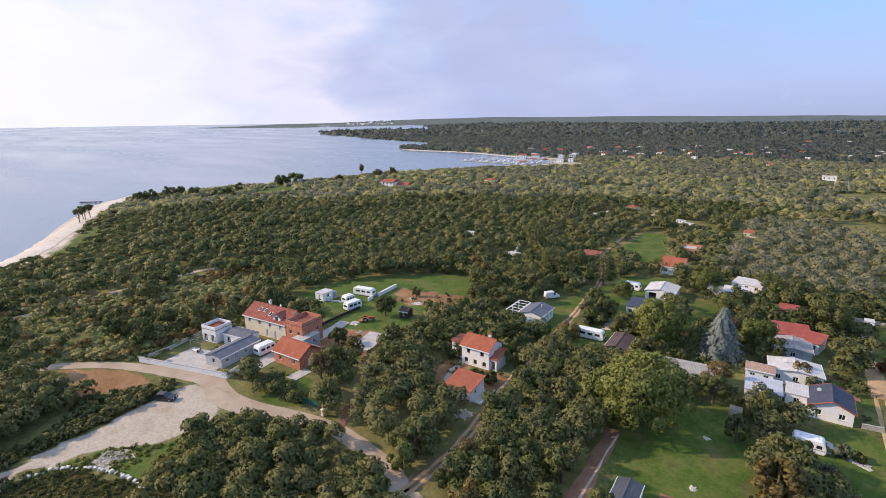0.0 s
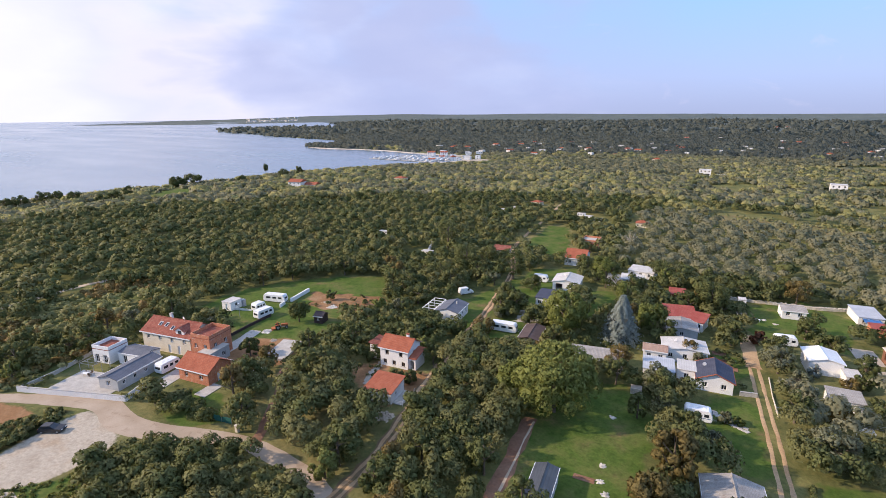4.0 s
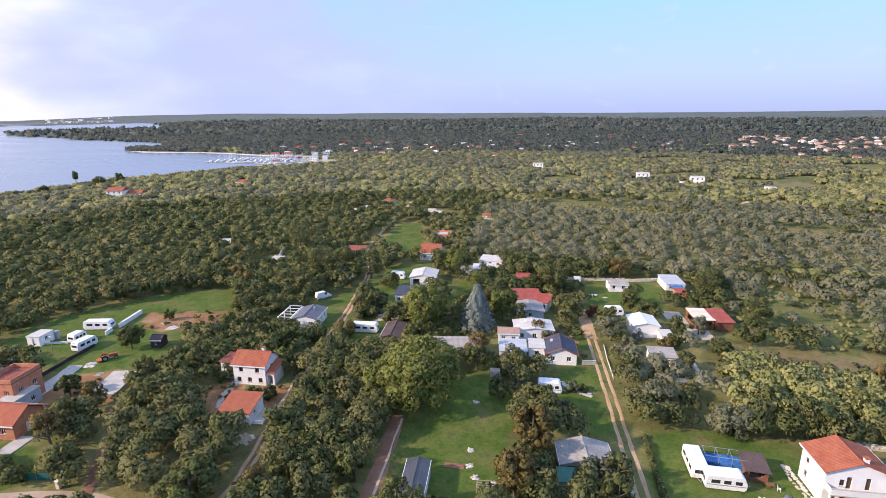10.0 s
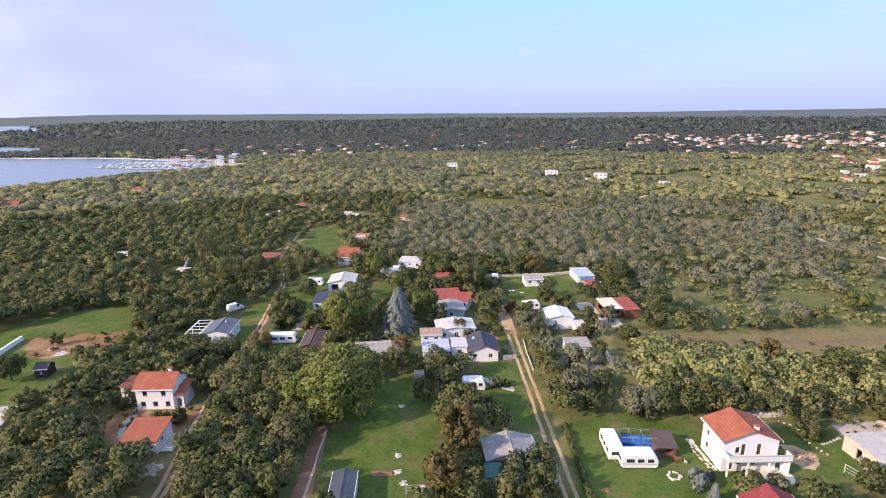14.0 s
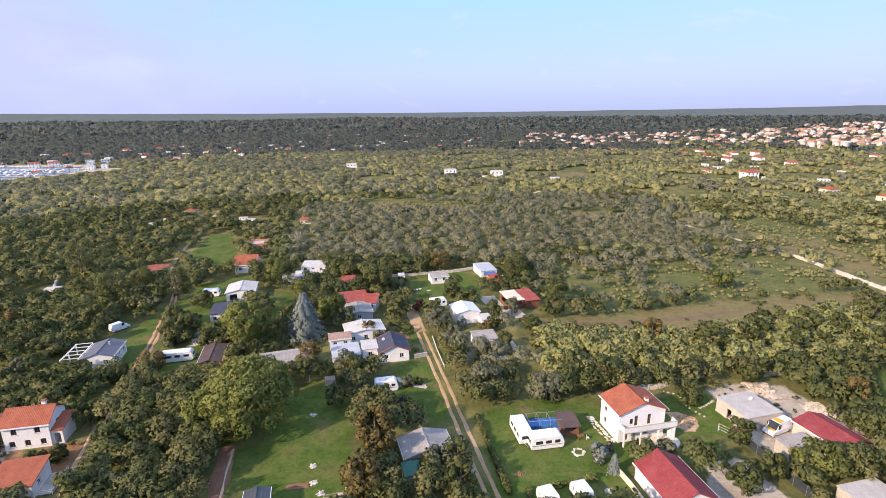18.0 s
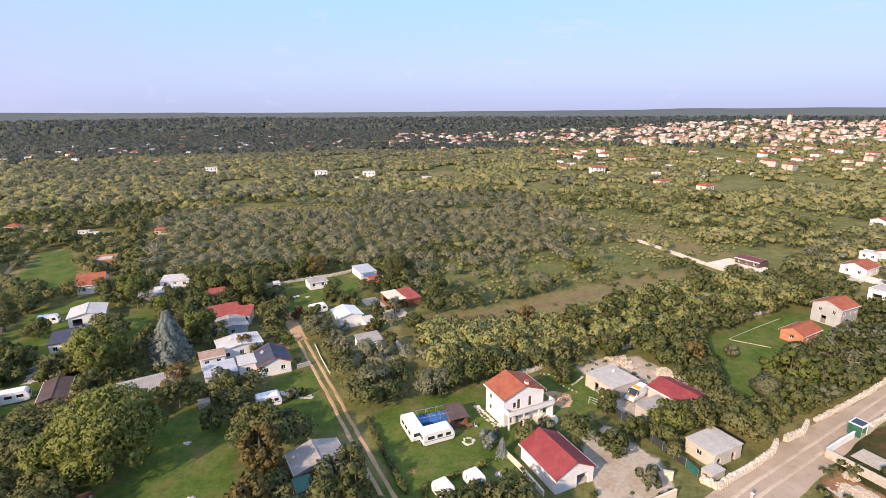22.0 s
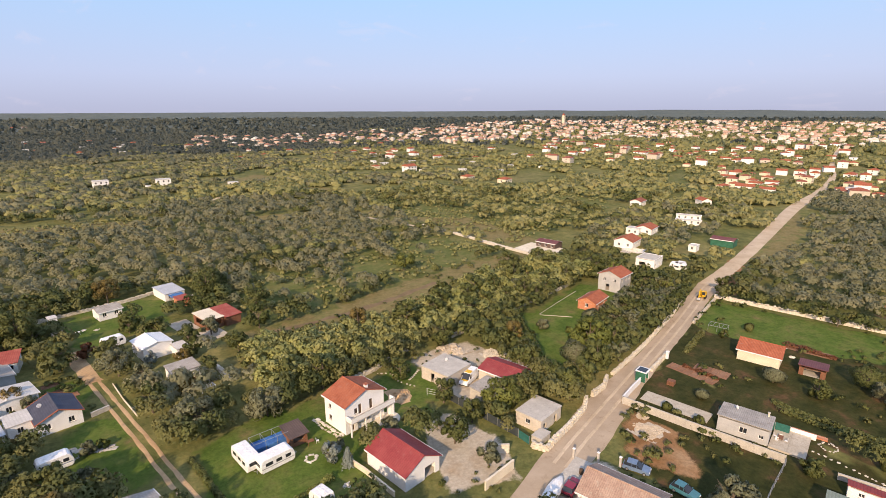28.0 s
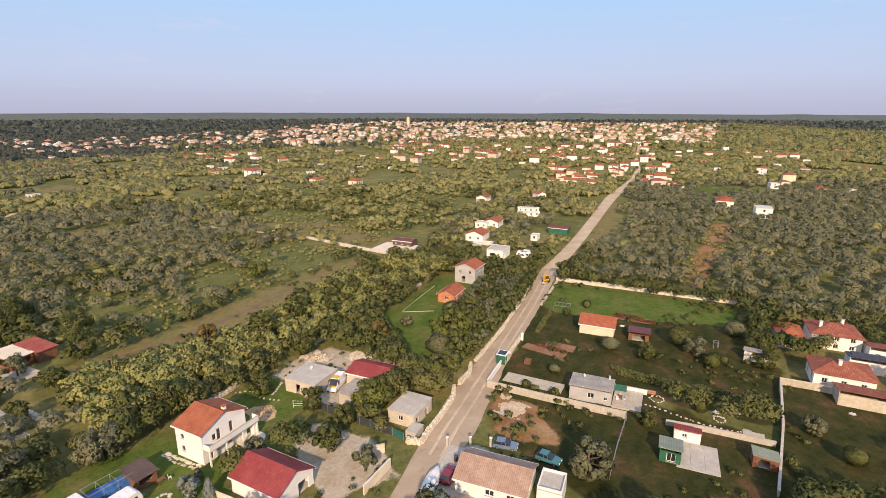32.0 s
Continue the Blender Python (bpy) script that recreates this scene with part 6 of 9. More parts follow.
slab(86.6, 50.4, 4.0, 12.5, 13, 0.08, PAVING, "sandy paved drive inside a garden wall")
slab(82.0, 17.2, 7.6, 6.4, 16, 0.12, CONCRETE, "grey concrete pad beside a green hut")
slab(148.4, 150.0, 15.0, 18.0, 14, 0.5, CREAM, "broad pale terrace around a low house", "terrace", "terrace")
slab(19.0, 138.0, 6.4, 7.0, 14, 0.1, PAVING, "pale patio in front of a brown porch")
slab(13.8, 148.0, 5.0, 9.0, 14, 0.1, PAVING, "pale patio beside a garden")
slab(56.0, 47.8, 7.5, 4.6, 17, 0.07, CONCRETE, "grey paved yard before a pink-roofed house")


def mesh_fence(points, height, label, mat, post=STEEL, name="fence", gap=2.5):
    x0, y0 = points[0]
    ob = thing(name, x0, y0, 0, label, "fence")
    for px, py, length, yaw in run(points):
        m = pose(px - x0, py - y0, 0, 0, 0, yaw)
        n = max(1, round(length / gap))
        for i in range(n + 1):
            part("post", tube([(i * length / n, 0, -0.1), (i * length / n, 0, height + 0.05)], 0.045, 6), post, ob).matrix_local = m
        for i in range(n):
            if mat:
                part("fence_panel", solid((i * length / n + 0.05, (i + 1) * length / n - 0.05, -0.02, 0.02, 0.06, height)), mat, ob).matrix_local = m
            else:
                for z in (0.35, 0.7, 1.05):
                    part("rail", tube([(i * length / n, 0, z * height / 1.1), ((i + 1) * length / n, 0, z * height / 1.1)], 0.025, 5), post, ob).matrix_local = m


DARK_MESH = surface("dark_shade_net", (0.03, 0.04, 0.045), (0.05, 0.06, 0.065), 1.2, 0.9, 0.4)
GREEN_MESH = surface("green_shade_net", (0.015, 0.10, 0.085), (0.03, 0.14, 0.12), 1.2, 0.9, 0.4)
mesh_fence([(51.6, 77.4), (53.3, 67.5), (54.6, 60.5)], 1.7, "dark shade-net fence along a yard", DARK_MESH)
mesh_fence([(54.6, 60.4), (54.7, 57.8)], 1.6, "green gate of shade net at the roadside", GREEN_MESH, name="gate")
mesh_fence([(91.0, 44.4), (94.6, 33.6)], 1.8, "green shade-net fence behind a mobile home", GREEN_MESH)
mesh_fence([(67.8, 26.4), (76, 28.4), (85.2, 30.2)], 1.4, "wire fence between gardens", None)
mesh_fence([(-86.6, 41.2), (-82.2, 42.6)], 1.3, "green wire gate in a hedge", GREEN_MESH, name="gate")
mesh_fence([(-1.0, 108.2), (7, 110), (15.6, 112)], 1.1, "thin wire garden fence", None)
mesh_fence([(-37.5, 58), (-40.5, 70)], 0.9, "old wire fence beside a red lane", None)
mesh_fence([(48.9, 81.4), (51.4, 77.8)], 1.6, "white pipe goal frame at a lawn's edge", None, FRAME, "goal_frame", 4.5)


# ---- small things ----
def pool(x, y, yaw):
    ob = thing("garden_pool", x, y, yaw, "rectangular blue garden pool with a rail frame", "pool")
    FOOT.append((x, y, 3.4, 1.6, yaw))
    part("pool_wall", solid((-3.0, 3.0, -1.2, -1.1, 0, 1.1), (-3.0, 3.0, 1.1, 1.2, 0, 1.1), (-3.0, -2.9, -1.1, 1.1, 0, 1.1), (2.9, 3.0, -1.1, 1.1, 0, 1.1)), POOL_BLUE, ob)
    part("pool_cover", solid((-2.9, 2.9, -1.1, 1.1, 0.0, 0.95)), POOL_BLUE, ob)
    for i in range(4):
        for s in (-1, 1):
            part("post", tube([(-3 + i * 2, s * 1.3, 0), (-3 + i * 2, s * 1.3, 2.2)], 0.05, 6), STEEL, ob)
    for s in (-1, 1):
        part("rail", tube([(-3, s * 1.3, 2.2), (3, s * 1.3, 2.2)], 0.04, 6), STEEL, ob)
    for i in range(4):
        part("cross_rail", tube([(-3 + i * 2, -1.3, 2.2), (-3 + i * 2, 1.3, 2.2)], 0.04, 6), STEEL, ob)


pool(17.6, 83.0, 6)
house(21.8, 82.2, 3.0, 3.9, 6, 1.9, 0.4, WOOD, BROWN_SHEET, "brown garden pavilion beside a pool", "pavilion", "pavilion", "shed", over=0.3, openings=[("s", 0.4, 0.8, 2.2, 1.0, "hole")])


def tank(x, y, r, h, mat, label):
    ob = thing("water_tank", x, y, 0, label, "water tank")
    part("shell", tube([(0, 0, 0.02), (0, 0, h * 0.9), (0, 0, h)], [r, r, r * 0.6], 16), mat, ob)
    for k in range(4):
        part("rib", tube([(0, 0, h * (0.15 + 0.22 * k)), (0, 0, h * (0.15 + 0.22 * k) + 0.06)], r * 1.04, 16), mat, ob)
    part("lid", tube([(0, 0, h), (0, 0, h + 0.08)], r * 0.35, 10), DARK_FRAME, ob)


tank(-15.6, 143.0, 0.9, 2.4, GREEN_PAINT, "green upright water tank in a garden")
tank(56.3, 47.6, 0.35, 1.0, DARK_FRAME, "dark barrel standing in a paved yard")


def kiosk(x, y, yaw):
    ob = thing("gate_kiosk", x, y, yaw, "small green and white gate kiosk with a dark roof panel", "kiosk")
    FOOT.append((x, y, 1.6, 1.4, yaw))
    part("back_wall", solid((-1.2, 1.2, 0.95, 1.05, 0, 2.2)), GREEN_PAINT, ob)
    for s in (-1, 1):
        part("side_wall", solid((s * 1.2 - 0.05, s * 1.2 + 0.05, -1.0, 0.95, 0, 2.2)), GREEN_PAINT, ob)
    part("front_frame", solid((-1.15, -1.0, -1.0, -0.9, 0, 2.2), (1.0, 1.15, -1.0, -0.9, 0, 2.2), (-1.0, 1.0, -1.0, -0.9, 2.05, 2.2)), FRAME, ob)
    part("roof", solid((-1.4, 1.4, -1.25, 1.2, 2.2, 2.3), bevel=0.02), FRAME, ob)
    part("roof_panel", solid((-1.0, 1.0, -0.9, 0.9, 2.305, 2.36)), GLASS, ob)


kiosk(90.4, 60.6, 15)


def lamp_post(x, y, h, label):
    ob = thing("lamp_post", x, y, 0, label, "lamp post")
    part("pole", tube([(0, 0, 0), (0, 0, h)], [0.08, 0.05], 8), STEEL, ob)
    part("arm", tube([(0, 0, h - 0.1), (0.5, -0.3, h + 0.1), (1.0, -0.6, h + 0.1)], 0.03, 6), STEEL, ob)
    part("lamp_head", solid((0.75, 1.35, -0.75, -0.45, h + 0.06, h + 0.2), bevel=0.04), FRAME, ob)


lamp_post(-128.8, 73.6, 4.5, "slim street lamp beside a drive")


def pillar(x, y, h, label, mat=CONCRETE, w=0.35):
    ob = thing("gate_pillar", x, y, 15, label, "gate pillar", "gate pillars")
    part("shaft", solid((-w / 2, w / 2, -w / 2, w / 2, 0, h), bevel=0.02), mat, ob)
    part("cap", solid((-w / 2 - 0.06, w / 2 + 0.06, -w / 2 - 0.06, w / 2 + 0.06, h + 0.003, h + 0.1), bevel=0.03), PLASTER, ob)


for px, py in ((58.3, 51.0), (60.8, 48.0), (62.8, 45.2)):
    pillar(px, py, 1.8, "square concrete gate pillar at a yard")
pillar(-79.2, 41.9, 1.4, "pale meter pillar at a hedge corner", CREAM, 0.6)
pillar(103.5, 63.2, 1.7, "white gate pillar by the road", PLASTER, 0.6)


def heap(name, x, y, r, h, n, mat, label, category, size=(0.3, 0.8), seed=3, kind=""):
    """A heap of rubble: a low mound and loose stones."""
    rng = random.Random(seed)
    ob = thing(name, x, y, 0, label, category)
    bm = bmesh.new()
    bmesh.ops.create_grid(bm, x_segments=14, y_segments=14, size=r)
    for v in bm.verts:
        d = min(1.0, v.co.length / r)
        d = min(1.0, d * (1 + 0.45 * noise.noise(v.co * (1.6 / r) + Vector((seed, 0, 0)))))
        v.co.z = h * (1 - d) * (0.7 + 0.5 * noise.noise(v.co * 1.3)) - 0.02 - (0.3 if d > 0.92 else 0)
    part("mound", bm, mat, ob)
    bm = bmesh.new()
    for _ in range(n):
        a = rng.uniform(0, 6.283)
        d = r * 0.95 * math.sqrt(rng.uniform(0, 1)) * (0.8 + 0.2 * math.sin(a * 3 + seed))
        s = rng.uniform(*size)
        stone(bm, rng, pose(d * math.cos(a), d * math.sin(a), max(0.05, h * (1 - d / r) * 0.9), rng.uniform(-40, 40), rng.uniform(-40, 40), rng.uniform(0, 180)), s, s * 0.8, s * 0.6)
    part("rubble", bm, mat, ob, kind="stuff")


heap("rubble_heap", 75.2, 48.6, 3.0, 0.2, 420, RUBBLE, "spread of pale rubble on bare earth beside a wall", "rubble heap", (0.1, 0.36))
heap("rubble_heap", 78.2, 52.0, 1.3, 0.2, 110, RUBBLE, "small heap of pale rubble", "rubble heap", (0.1, 0.3), seed=4)
heap("rubble_heap", -92.6, 9.0, 3.2, 0.35, 320, RUBBLE, "heap of pinkish rubble at the edge of the gravel", "rubble heap", (0.12, 0.45), seed=5)
heap("sand_heap", 65.0, 95.0, 3.4, 1.5, 30, RUBBLE, "pale heap of building sand behind a stone house", "sand heap", seed=6)
heap("sand_heap", 44.0, 84.4, 3.2, 0.5, 20, SANDY, "spread of sandy earth on a lawn", "sand heap", seed=7)
heap("rubble_heap", -62.0, 121.0, 3.0, 0.6, 240, STONE, "heap of building rubble beside a bungalow", "rubble heap", (0.12, 0.5), seed=8)
heap("rubble_heap", 19.5, 170.0, 3.4, 0.9, 120, WHITE_STONE, "heap of junk and pale stones beside a blue shed", "rubble heap", seed=9)
heap("rubble_heap", 180.0, 128.0, 5.0, 0.6, 120, WHITE_STONE, "pale rubble around a stone cottage", "rubble heap", seed=10)
heap("rubble_heap", 71.5, 88.0, 2.6, 0.8, 130, STONE, "heap of blocks behind a red-roofed house", "rubble heap", seed=11)

# Row of white boulders round a parking place
rng = random.Random(11)
row = smooth([(-94.9, -6), (-96.1, -2.4), (-95.3, 2.0), (-91.2, 6.6), (-84.4, 10.3), (-78.7, 11.9), (-79.4, 16.0)], 0.85)
shapes = []
for k in range(5):
    bm = bmesh.new()
    stone(bm, rng, pose(0, 0, 0.18), 0.75, 0.62, 0.5)
    bmesh.ops.bevel(bm, geom=bm.edges[:], offset=0.08, segments=1, affect="EDGES")
    me = bpy.data.meshes.new("boulder")
    bm.to_mesh(me)
    bm.free()
    me.materials.append(WHITE_STONE)
    shapes.append(me)
for q in row:
    b = new("boulder", rng.choice(shapes))
    b.matrix_world = pose(q[0] + rng.uniform(-0.2, 0.2), q[1] + rng.uniform(-0.2, 0.2), 0, 0, 0, rng.uniform(0, 360)) @ Matrix.Scale(rng.uniform(0.7, 1.25), 4)
    tagged(b, "white boulder in a row edging the gravel", "boulder", "boulders edging the gravel")


# ---- far buildings ----
def far_house(lx, ly, eave, rise_, wall, roof, label, style="gable", name="far_house", category="house"):
    """A plain house at the origin, for copying: walls, roof, windows."""
    ob = tagged(new(name), label, category, "far houses")
    part("wall", solid((-lx / 2, lx / 2, -ly / 2, ly / 2, -1.5, eave)), wall, ob)
    o = 0.4
    if style == "gable":
        part("roof", prism([(-ly / 2 - o, eave - 0.1), (ly / 2 + o, eave - 0.1), (0, eave + rise_)], 0, along=(-lx / 2 - o, lx / 2 + o)), roof, ob).matrix_local = pose(0, 0, 0, 0, 0, 90)
    elif style == "hip":
        bm = bmesh.new()
        a, b = lx / 2 + o, ly / 2 + o
        r = max(a - b, 0.2)
        low = [bm.verts.new(p) for p in ((-a, -b, eave), (a, -b, eave), (a, b, eave), (-a, b, eave))]
        t0, t1 = bm.verts.new((-r, 0, eave + rise_)), bm.verts.new((r, 0, eave + rise_))
        for f in ((low[3], low[2], low[1], low[0]), (low[0], low[1], t1, t0), (low[1], low[2], t1), (low[2], low[3], t0, t1), (low[3], low[0], t0)):
            bm.faces.new(f)
        part("roof", bm, roof, ob)
    else:
        part("roof", solid((-lx / 2 - 0.1, lx / 2 + 0.1, -ly / 2 - 0.1, ly / 2 + 0.1, eave + 0.003, eave + 0.25)), roof, ob)
    for z in ([1.0] if eave < 4 else [1.0, 3.8]):
        for i in range(3):
            u = -lx / 2 + lx * (i + 0.5) / 3
            part("window", solid((u - 0.5, u + 0.5, -ly / 2 - 0.03, -ly / 2 + 0.05, z, z + 1.2)), GLASS, ob)
        part("window", solid((-lx / 2 - 0.03, -lx / 2 + 0.05, -0.5, 0.5, z, z + 1.2)), GLASS, ob)
    return ob


def ground_z(x, y):
    return float(land_height(np.array([float(x)]), np.array([float(y)]))[0])


kinds = [far_house(11, 9, 5.6, 1.9, PLASTER, TILE, "white two-storey town house with a red roof"),
         far_house(10, 9, 5.8, 1.8, CREAM, TILE_OLD, "cream town house with a weathered red roof", "hip"),
         far_house(13, 8, 3.2, 1.7, PLASTER, TILE, "long white house with a red roof"),
         far_house(9, 8, 3.2, 1.6, CREAM, TILE, "small cream house with an orange roof", "hip"),
         far_house(10, 8, 5.6, 0, PLASTER, WHITE_SHEET, "white flat-roofed house among trees", "flat"),
         far_house(9, 5, 2.8, 0, PLASTER, WHITE_SHEET, "low white weekend cabin among trees", "flat"),
         far_house(12, 10, 6.2, 2.0, BLOCKWORK, TILE_OLD, "bare blockwork house with a red roof", "hip"),
         far_house(14, 11, 7.4, 2.2, PLASTER, TILE_OLD, "tall white town building with a weathered red roof", "hip")]
for k in kinds:
    k.matrix_world = pose(0, -3000 - 40 * kinds.index(k), 1.6 + ground_z(0, -3000))


def place(k, x, y, yaw, s=1.0):
    ob = copy_thing(kinds[k], pose(x, y, ground_z(x, y), 0, 0, yaw))
    if s != 1.0:
        ob.scale = (s, s, s)
    wide = 7 * s if math.hypot(x, y) < 600 else 5 * s
    FOOT.append((x, y, wide, wide, yaw))
    return ob


# villas near the coast and single far houses
for k, x, y, yaw in ((0, -337, 255, 20), (2, -330, 262, 20), (3, -298, 334, 10), (4, 5, 464, 5), (4, 44.7, 447, 0), (5, 36, 441, 10), (3, -73.4, 266.6, 12), (5, 91, 428, 0), (3, -171, 653, 0), (0, 250.9, 427.6, 10),
                     (5, 262, 421, 20), (3, 260, 348, 15), (3, 274, 317, 15), (0, 339, 65, 15), (4, 324, 43, 15), (5, 387, 8, 10), (6, 132, 886, 0), (5, 245, 1057, 0), (5, -110, 276, 12), (5, -97, 267, 12),
                     (5, -150, 274, 12), (3, -147, 294, 0), (5, -129, 160, 14), (5, -170, 177, 14), (5, -139, 188, 14), (5, -81.5, 526, 0), (4, -95, 530, 10), (7, -138, 1990, 0), (0, -170, 2010, 0), 
                     (5, -152, 262, 5), (5, -104, 271, 8)):
    near = math.hypot(x, y) < 345 and x > -200
    place(k, x, y, yaw, (0.5 if near else 0.8) if k == 5 else 0.68 if near and k == 3 else 1.0)
rng = random.Random(77)


def town(n, yaws, dists, picks, turn, seed, clear=13.0):
    """Houses strewn over a quarter, given by bearing and distance."""
    r = random.Random(seed)
    got, tries = [], 0
    while len(got) < n and tries < 6000:
        tries += 1
        a, d = radians(r.uniform(*yaws)), math.sqrt(r.uniform(dists[0] ** 2, dists[1] ** 2))
        x, y = -d * math.sin(a), d * math.cos(a)
        if any((x - p) ** 2 + (y - q) ** 2 < clear ** 2 for p, q in got):
            continue
        if any(edge_gap(line, np.array([x]), np.array([y]), False)[0] < half + 8 for line, half in ROADS if half > 2.4):
            continue
        got.append((x, y))
        place(r.choice(picks), x, y, turn + r.choice((0, 90)) + r.uniform(-12, 12), r.uniform(0.66, 0.92))


town(85, (-72, -45), (560, 820), (0, 0, 2, 3, 6, 2, 7), 20, 1, 15)
town(34, (-75, -62), (420, 545), (0, 2, 3, 1), 16, 4, 11)
town(44, (-92, -71), (430, 860), (0, 3, 5, 6, 1, 4), 16, 5, 18)
town(34, (-30, -10), (640, 1100), (0, 3, 5, 2), 0, 6, 24)
town(22, (-45, -25), (480, 740), (0, 3, 5, 2), 0, 10, 24)
town(44, (12, 38), (740, 1050), (4, 0, 4, 2), 0, 7, 24)
town(16, (33, 39), (640, 760), (4, 4, 0), 30, 8, 14)
town(30, (-4, 14), (800, 1300), (4, 0, 4), 0, 11, 30)
for k in kinds:
    for o in [*k.children_recursive, k]:
        bpy.data.objects.remove(o)


def far_town(n, yaws, dists, seed, clear=13.0):
    """The dense old town, too far to count: walls and roofs of many houses, joined."""
    r = random.Random(seed)
    walls, roofs, got = [], [], []
    tries = 0
    while len(got) < n and tries < 20000:
        tries += 1
        a, d = radians(r.uniform(*yaws)), math.sqrt(r.uniform(dists[0] ** 2, dists[1] ** 2))
        x, y = -d * math.sin(a), d * math.cos(a)
        if any((x - p) ** 2 + (y - q) ** 2 < clear ** 2 for p, q in got):
            continue
        if r.random() < 0.85 and float(rough_noise(x, y, 85, 33)) < -0.12:
            continue
        got.append((x, y))
        z, lx, ly, h = ground_z(x, y), r.uniform(2.8, 5.4), r.uniform(2.4, 4.0), r.choice((3.0, 4.2, 5.4, 6.4))
        m = pose(x, y, z, 0, 0, 20 + r.choice((0, 90)) + r.uniform(-15, 15))
        walls += [m @ Vector(p) for p in ((-lx, -ly, -2), (lx, -ly, -2), (lx, ly, -2), (-lx, ly, -2), (-lx, -ly, h), (lx, -ly, h), (lx, ly, h), (-lx, ly, h))]
        k = max(lx - ly, 0.2) if r.random() < 0.5 else lx + 0.3
        o = 0.5
        roofs += [m @ Vector(p) for p in ((-lx - o, -ly - o, h), (lx + o, -ly - o, h), (lx + o, ly + o, h), (-lx - o, ly + o, h), (-k, 0, h + 2.1), (k, 0, h + 2.1))]
    n = len(got)
    wf = np.array([[k * 8 + i for i in f] for k in range(n) for f in ((0, 1, 5, 4), (1, 2, 6, 5), (2, 3, 7, 6), (3, 0, 4, 7))])
    rf = np.array([[k * 6 + i for i in f] for k in range(n) for f in ((0, 1, 5, 4), (1, 2, 5, 5), (2, 3, 4, 5), (3, 0, 4, 4))])
    ob = tagged(new("old_town"), "dense hill town of pale houses with red roofs", "town", kind="stuff")
    for name, co, fs, mat in (("walls", walls, wf, TOWN_WALL), ("roofs", roofs, None, TOWN_ROOF)):
        if fs is None:
            bm = bmesh.new()
            vs = [bm.verts.new(p) for p in co]
            for k in range(n):
                v = vs[k * 6:k * 6 + 6]
                for f in ((v[0], v[1], v[5], v[4]), (v[1], v[2], v[5]), (v[2], v[3], v[4], v[5]), (v[3], v[0], v[4])):
                    bm.faces.new(f)
            part(name, bm, mat, ob, kind="stuff")
        else:
            me = quick_mesh(name, np.array(co), fs)
            me.materials.append(mat)
            w_ = tagged(new(name, me), kind="stuff")
            w_.parent = ob


def town_mat(name, stops):
    m = bpy.data.materials.new(name)
    m.use_nodes = True
    n = Nodes(m.node_tree)
    geo = n.add("NewGeometry")
    c = ramp(n, geo.outputs["Random Per Island"], stops)
    nz = n.add("TexNoise", {"Vector": geo.outputs["Position"]}, Scale=0.5, Detail=4.0)
    g = ramp(n, nz.outputs[0], ((0.3, (0.75,) * 3), (0.7, (1.15,) * 3)))
    bs = n.add("BsdfPrincipled", {"Base Color": mixc(n, 1.0, c.outputs[0], g.outputs[0], "MULTIPLY")}, Roughness=0.9)
    n.add("OutputMaterial", {"Surface": bs.outputs[0]})
    return m


TOWN_WALL = town_mat("town_walls", ((0.0, (0.75, 0.72, 0.68)), (0.4, (0.58, 0.51, 0.45)), (0.7, (0.67, 0.61, 0.54)), (1.0, (0.46, 0.42, 0.38))))
# Roof reds paled and greyed, distance haze put into the colour
TOWN_ROOF = town_mat("town_roofs", ((0.0, (0.42, 0.20, 0.13)), (0.35, (0.42, 0.27, 0.20)), (0.7, (0.50, 0.32, 0.23)), (0.82, (0.60, 0.56, 0.50))))
far_town(820, (-78, -34), (830, 1380), 21, 12)
far_town(160, (-36, -9), (860, 1280), 22, 15)


def headland_town():
    """A white resort on the far headland: blocks of flats, joined."""
    r = random.Random(9)
    bm = bmesh.new()
    for k in range(46):
        a, d = radians(r.uniform(52.4, 57.6)), r.uniform(3700, 4500)
        x, y = -d * math.sin(a), d * math.cos(a)
        z, lx, ly, h = ground_z(x, y), r.uniform(14, 40), r.uniform(8, 14), r.uniform(3, 8)
        box = bmesh.ops.create_cube(bm, size=1.0)["verts"]
        bmesh.ops.transform(bm, matrix=pose(x, y, z + h / 2 - 2, 0, 0, r.uniform(0, 90)) @ Matrix.Diagonal((lx, ly, h + 4, 1)), verts=box)
    ob = tagged(new("resort"), "white seaside resort on a far headland", "town", kind="stuff")
    part("blocks", bm, TOWN_WALL, ob, kind="stuff")


headland_town()


def church(x, y):
    ob = thing("church_tower", x, y, 15, "tall square stone church tower with a pointed roof", "church tower", z=ground_z(x, y))
    part("shaft", solid((-2.8, 2.8, -2.8, 2.8, -2, 18)), CREAM, ob)
    part("cornice", solid((-3.4, 3.4, -3.4, 3.4, 18.003, 18.8)), CREAM, ob)
    part("belfry", solid((-2.6, -1.6, -2.6, 2.6, 18.81, 23), (1.6, 2.6, -2.6, 2.6, 18.81, 23), (-1.6, 1.6, -2.6, -1.9, 18.81, 23), (-1.6, 1.6, 1.9, 2.6, 18.81, 23)), CREAM, ob)
    bm = bmesh.new()
    vs = [bm.verts.new((a * 3, b * 3, 23.0)) for a, b in ((-1, -1), (1, -1), (1, 1), (-1, 1))]
    t = bm.verts.new((0, 0, 28))
    bm.faces.new(vs[::-1])
    for i in range(4):
        bm.faces.new((vs[i], vs[(i + 1) % 4], t))
    part("spire", bm, TILE_OLD, ob)


church(880, 820)


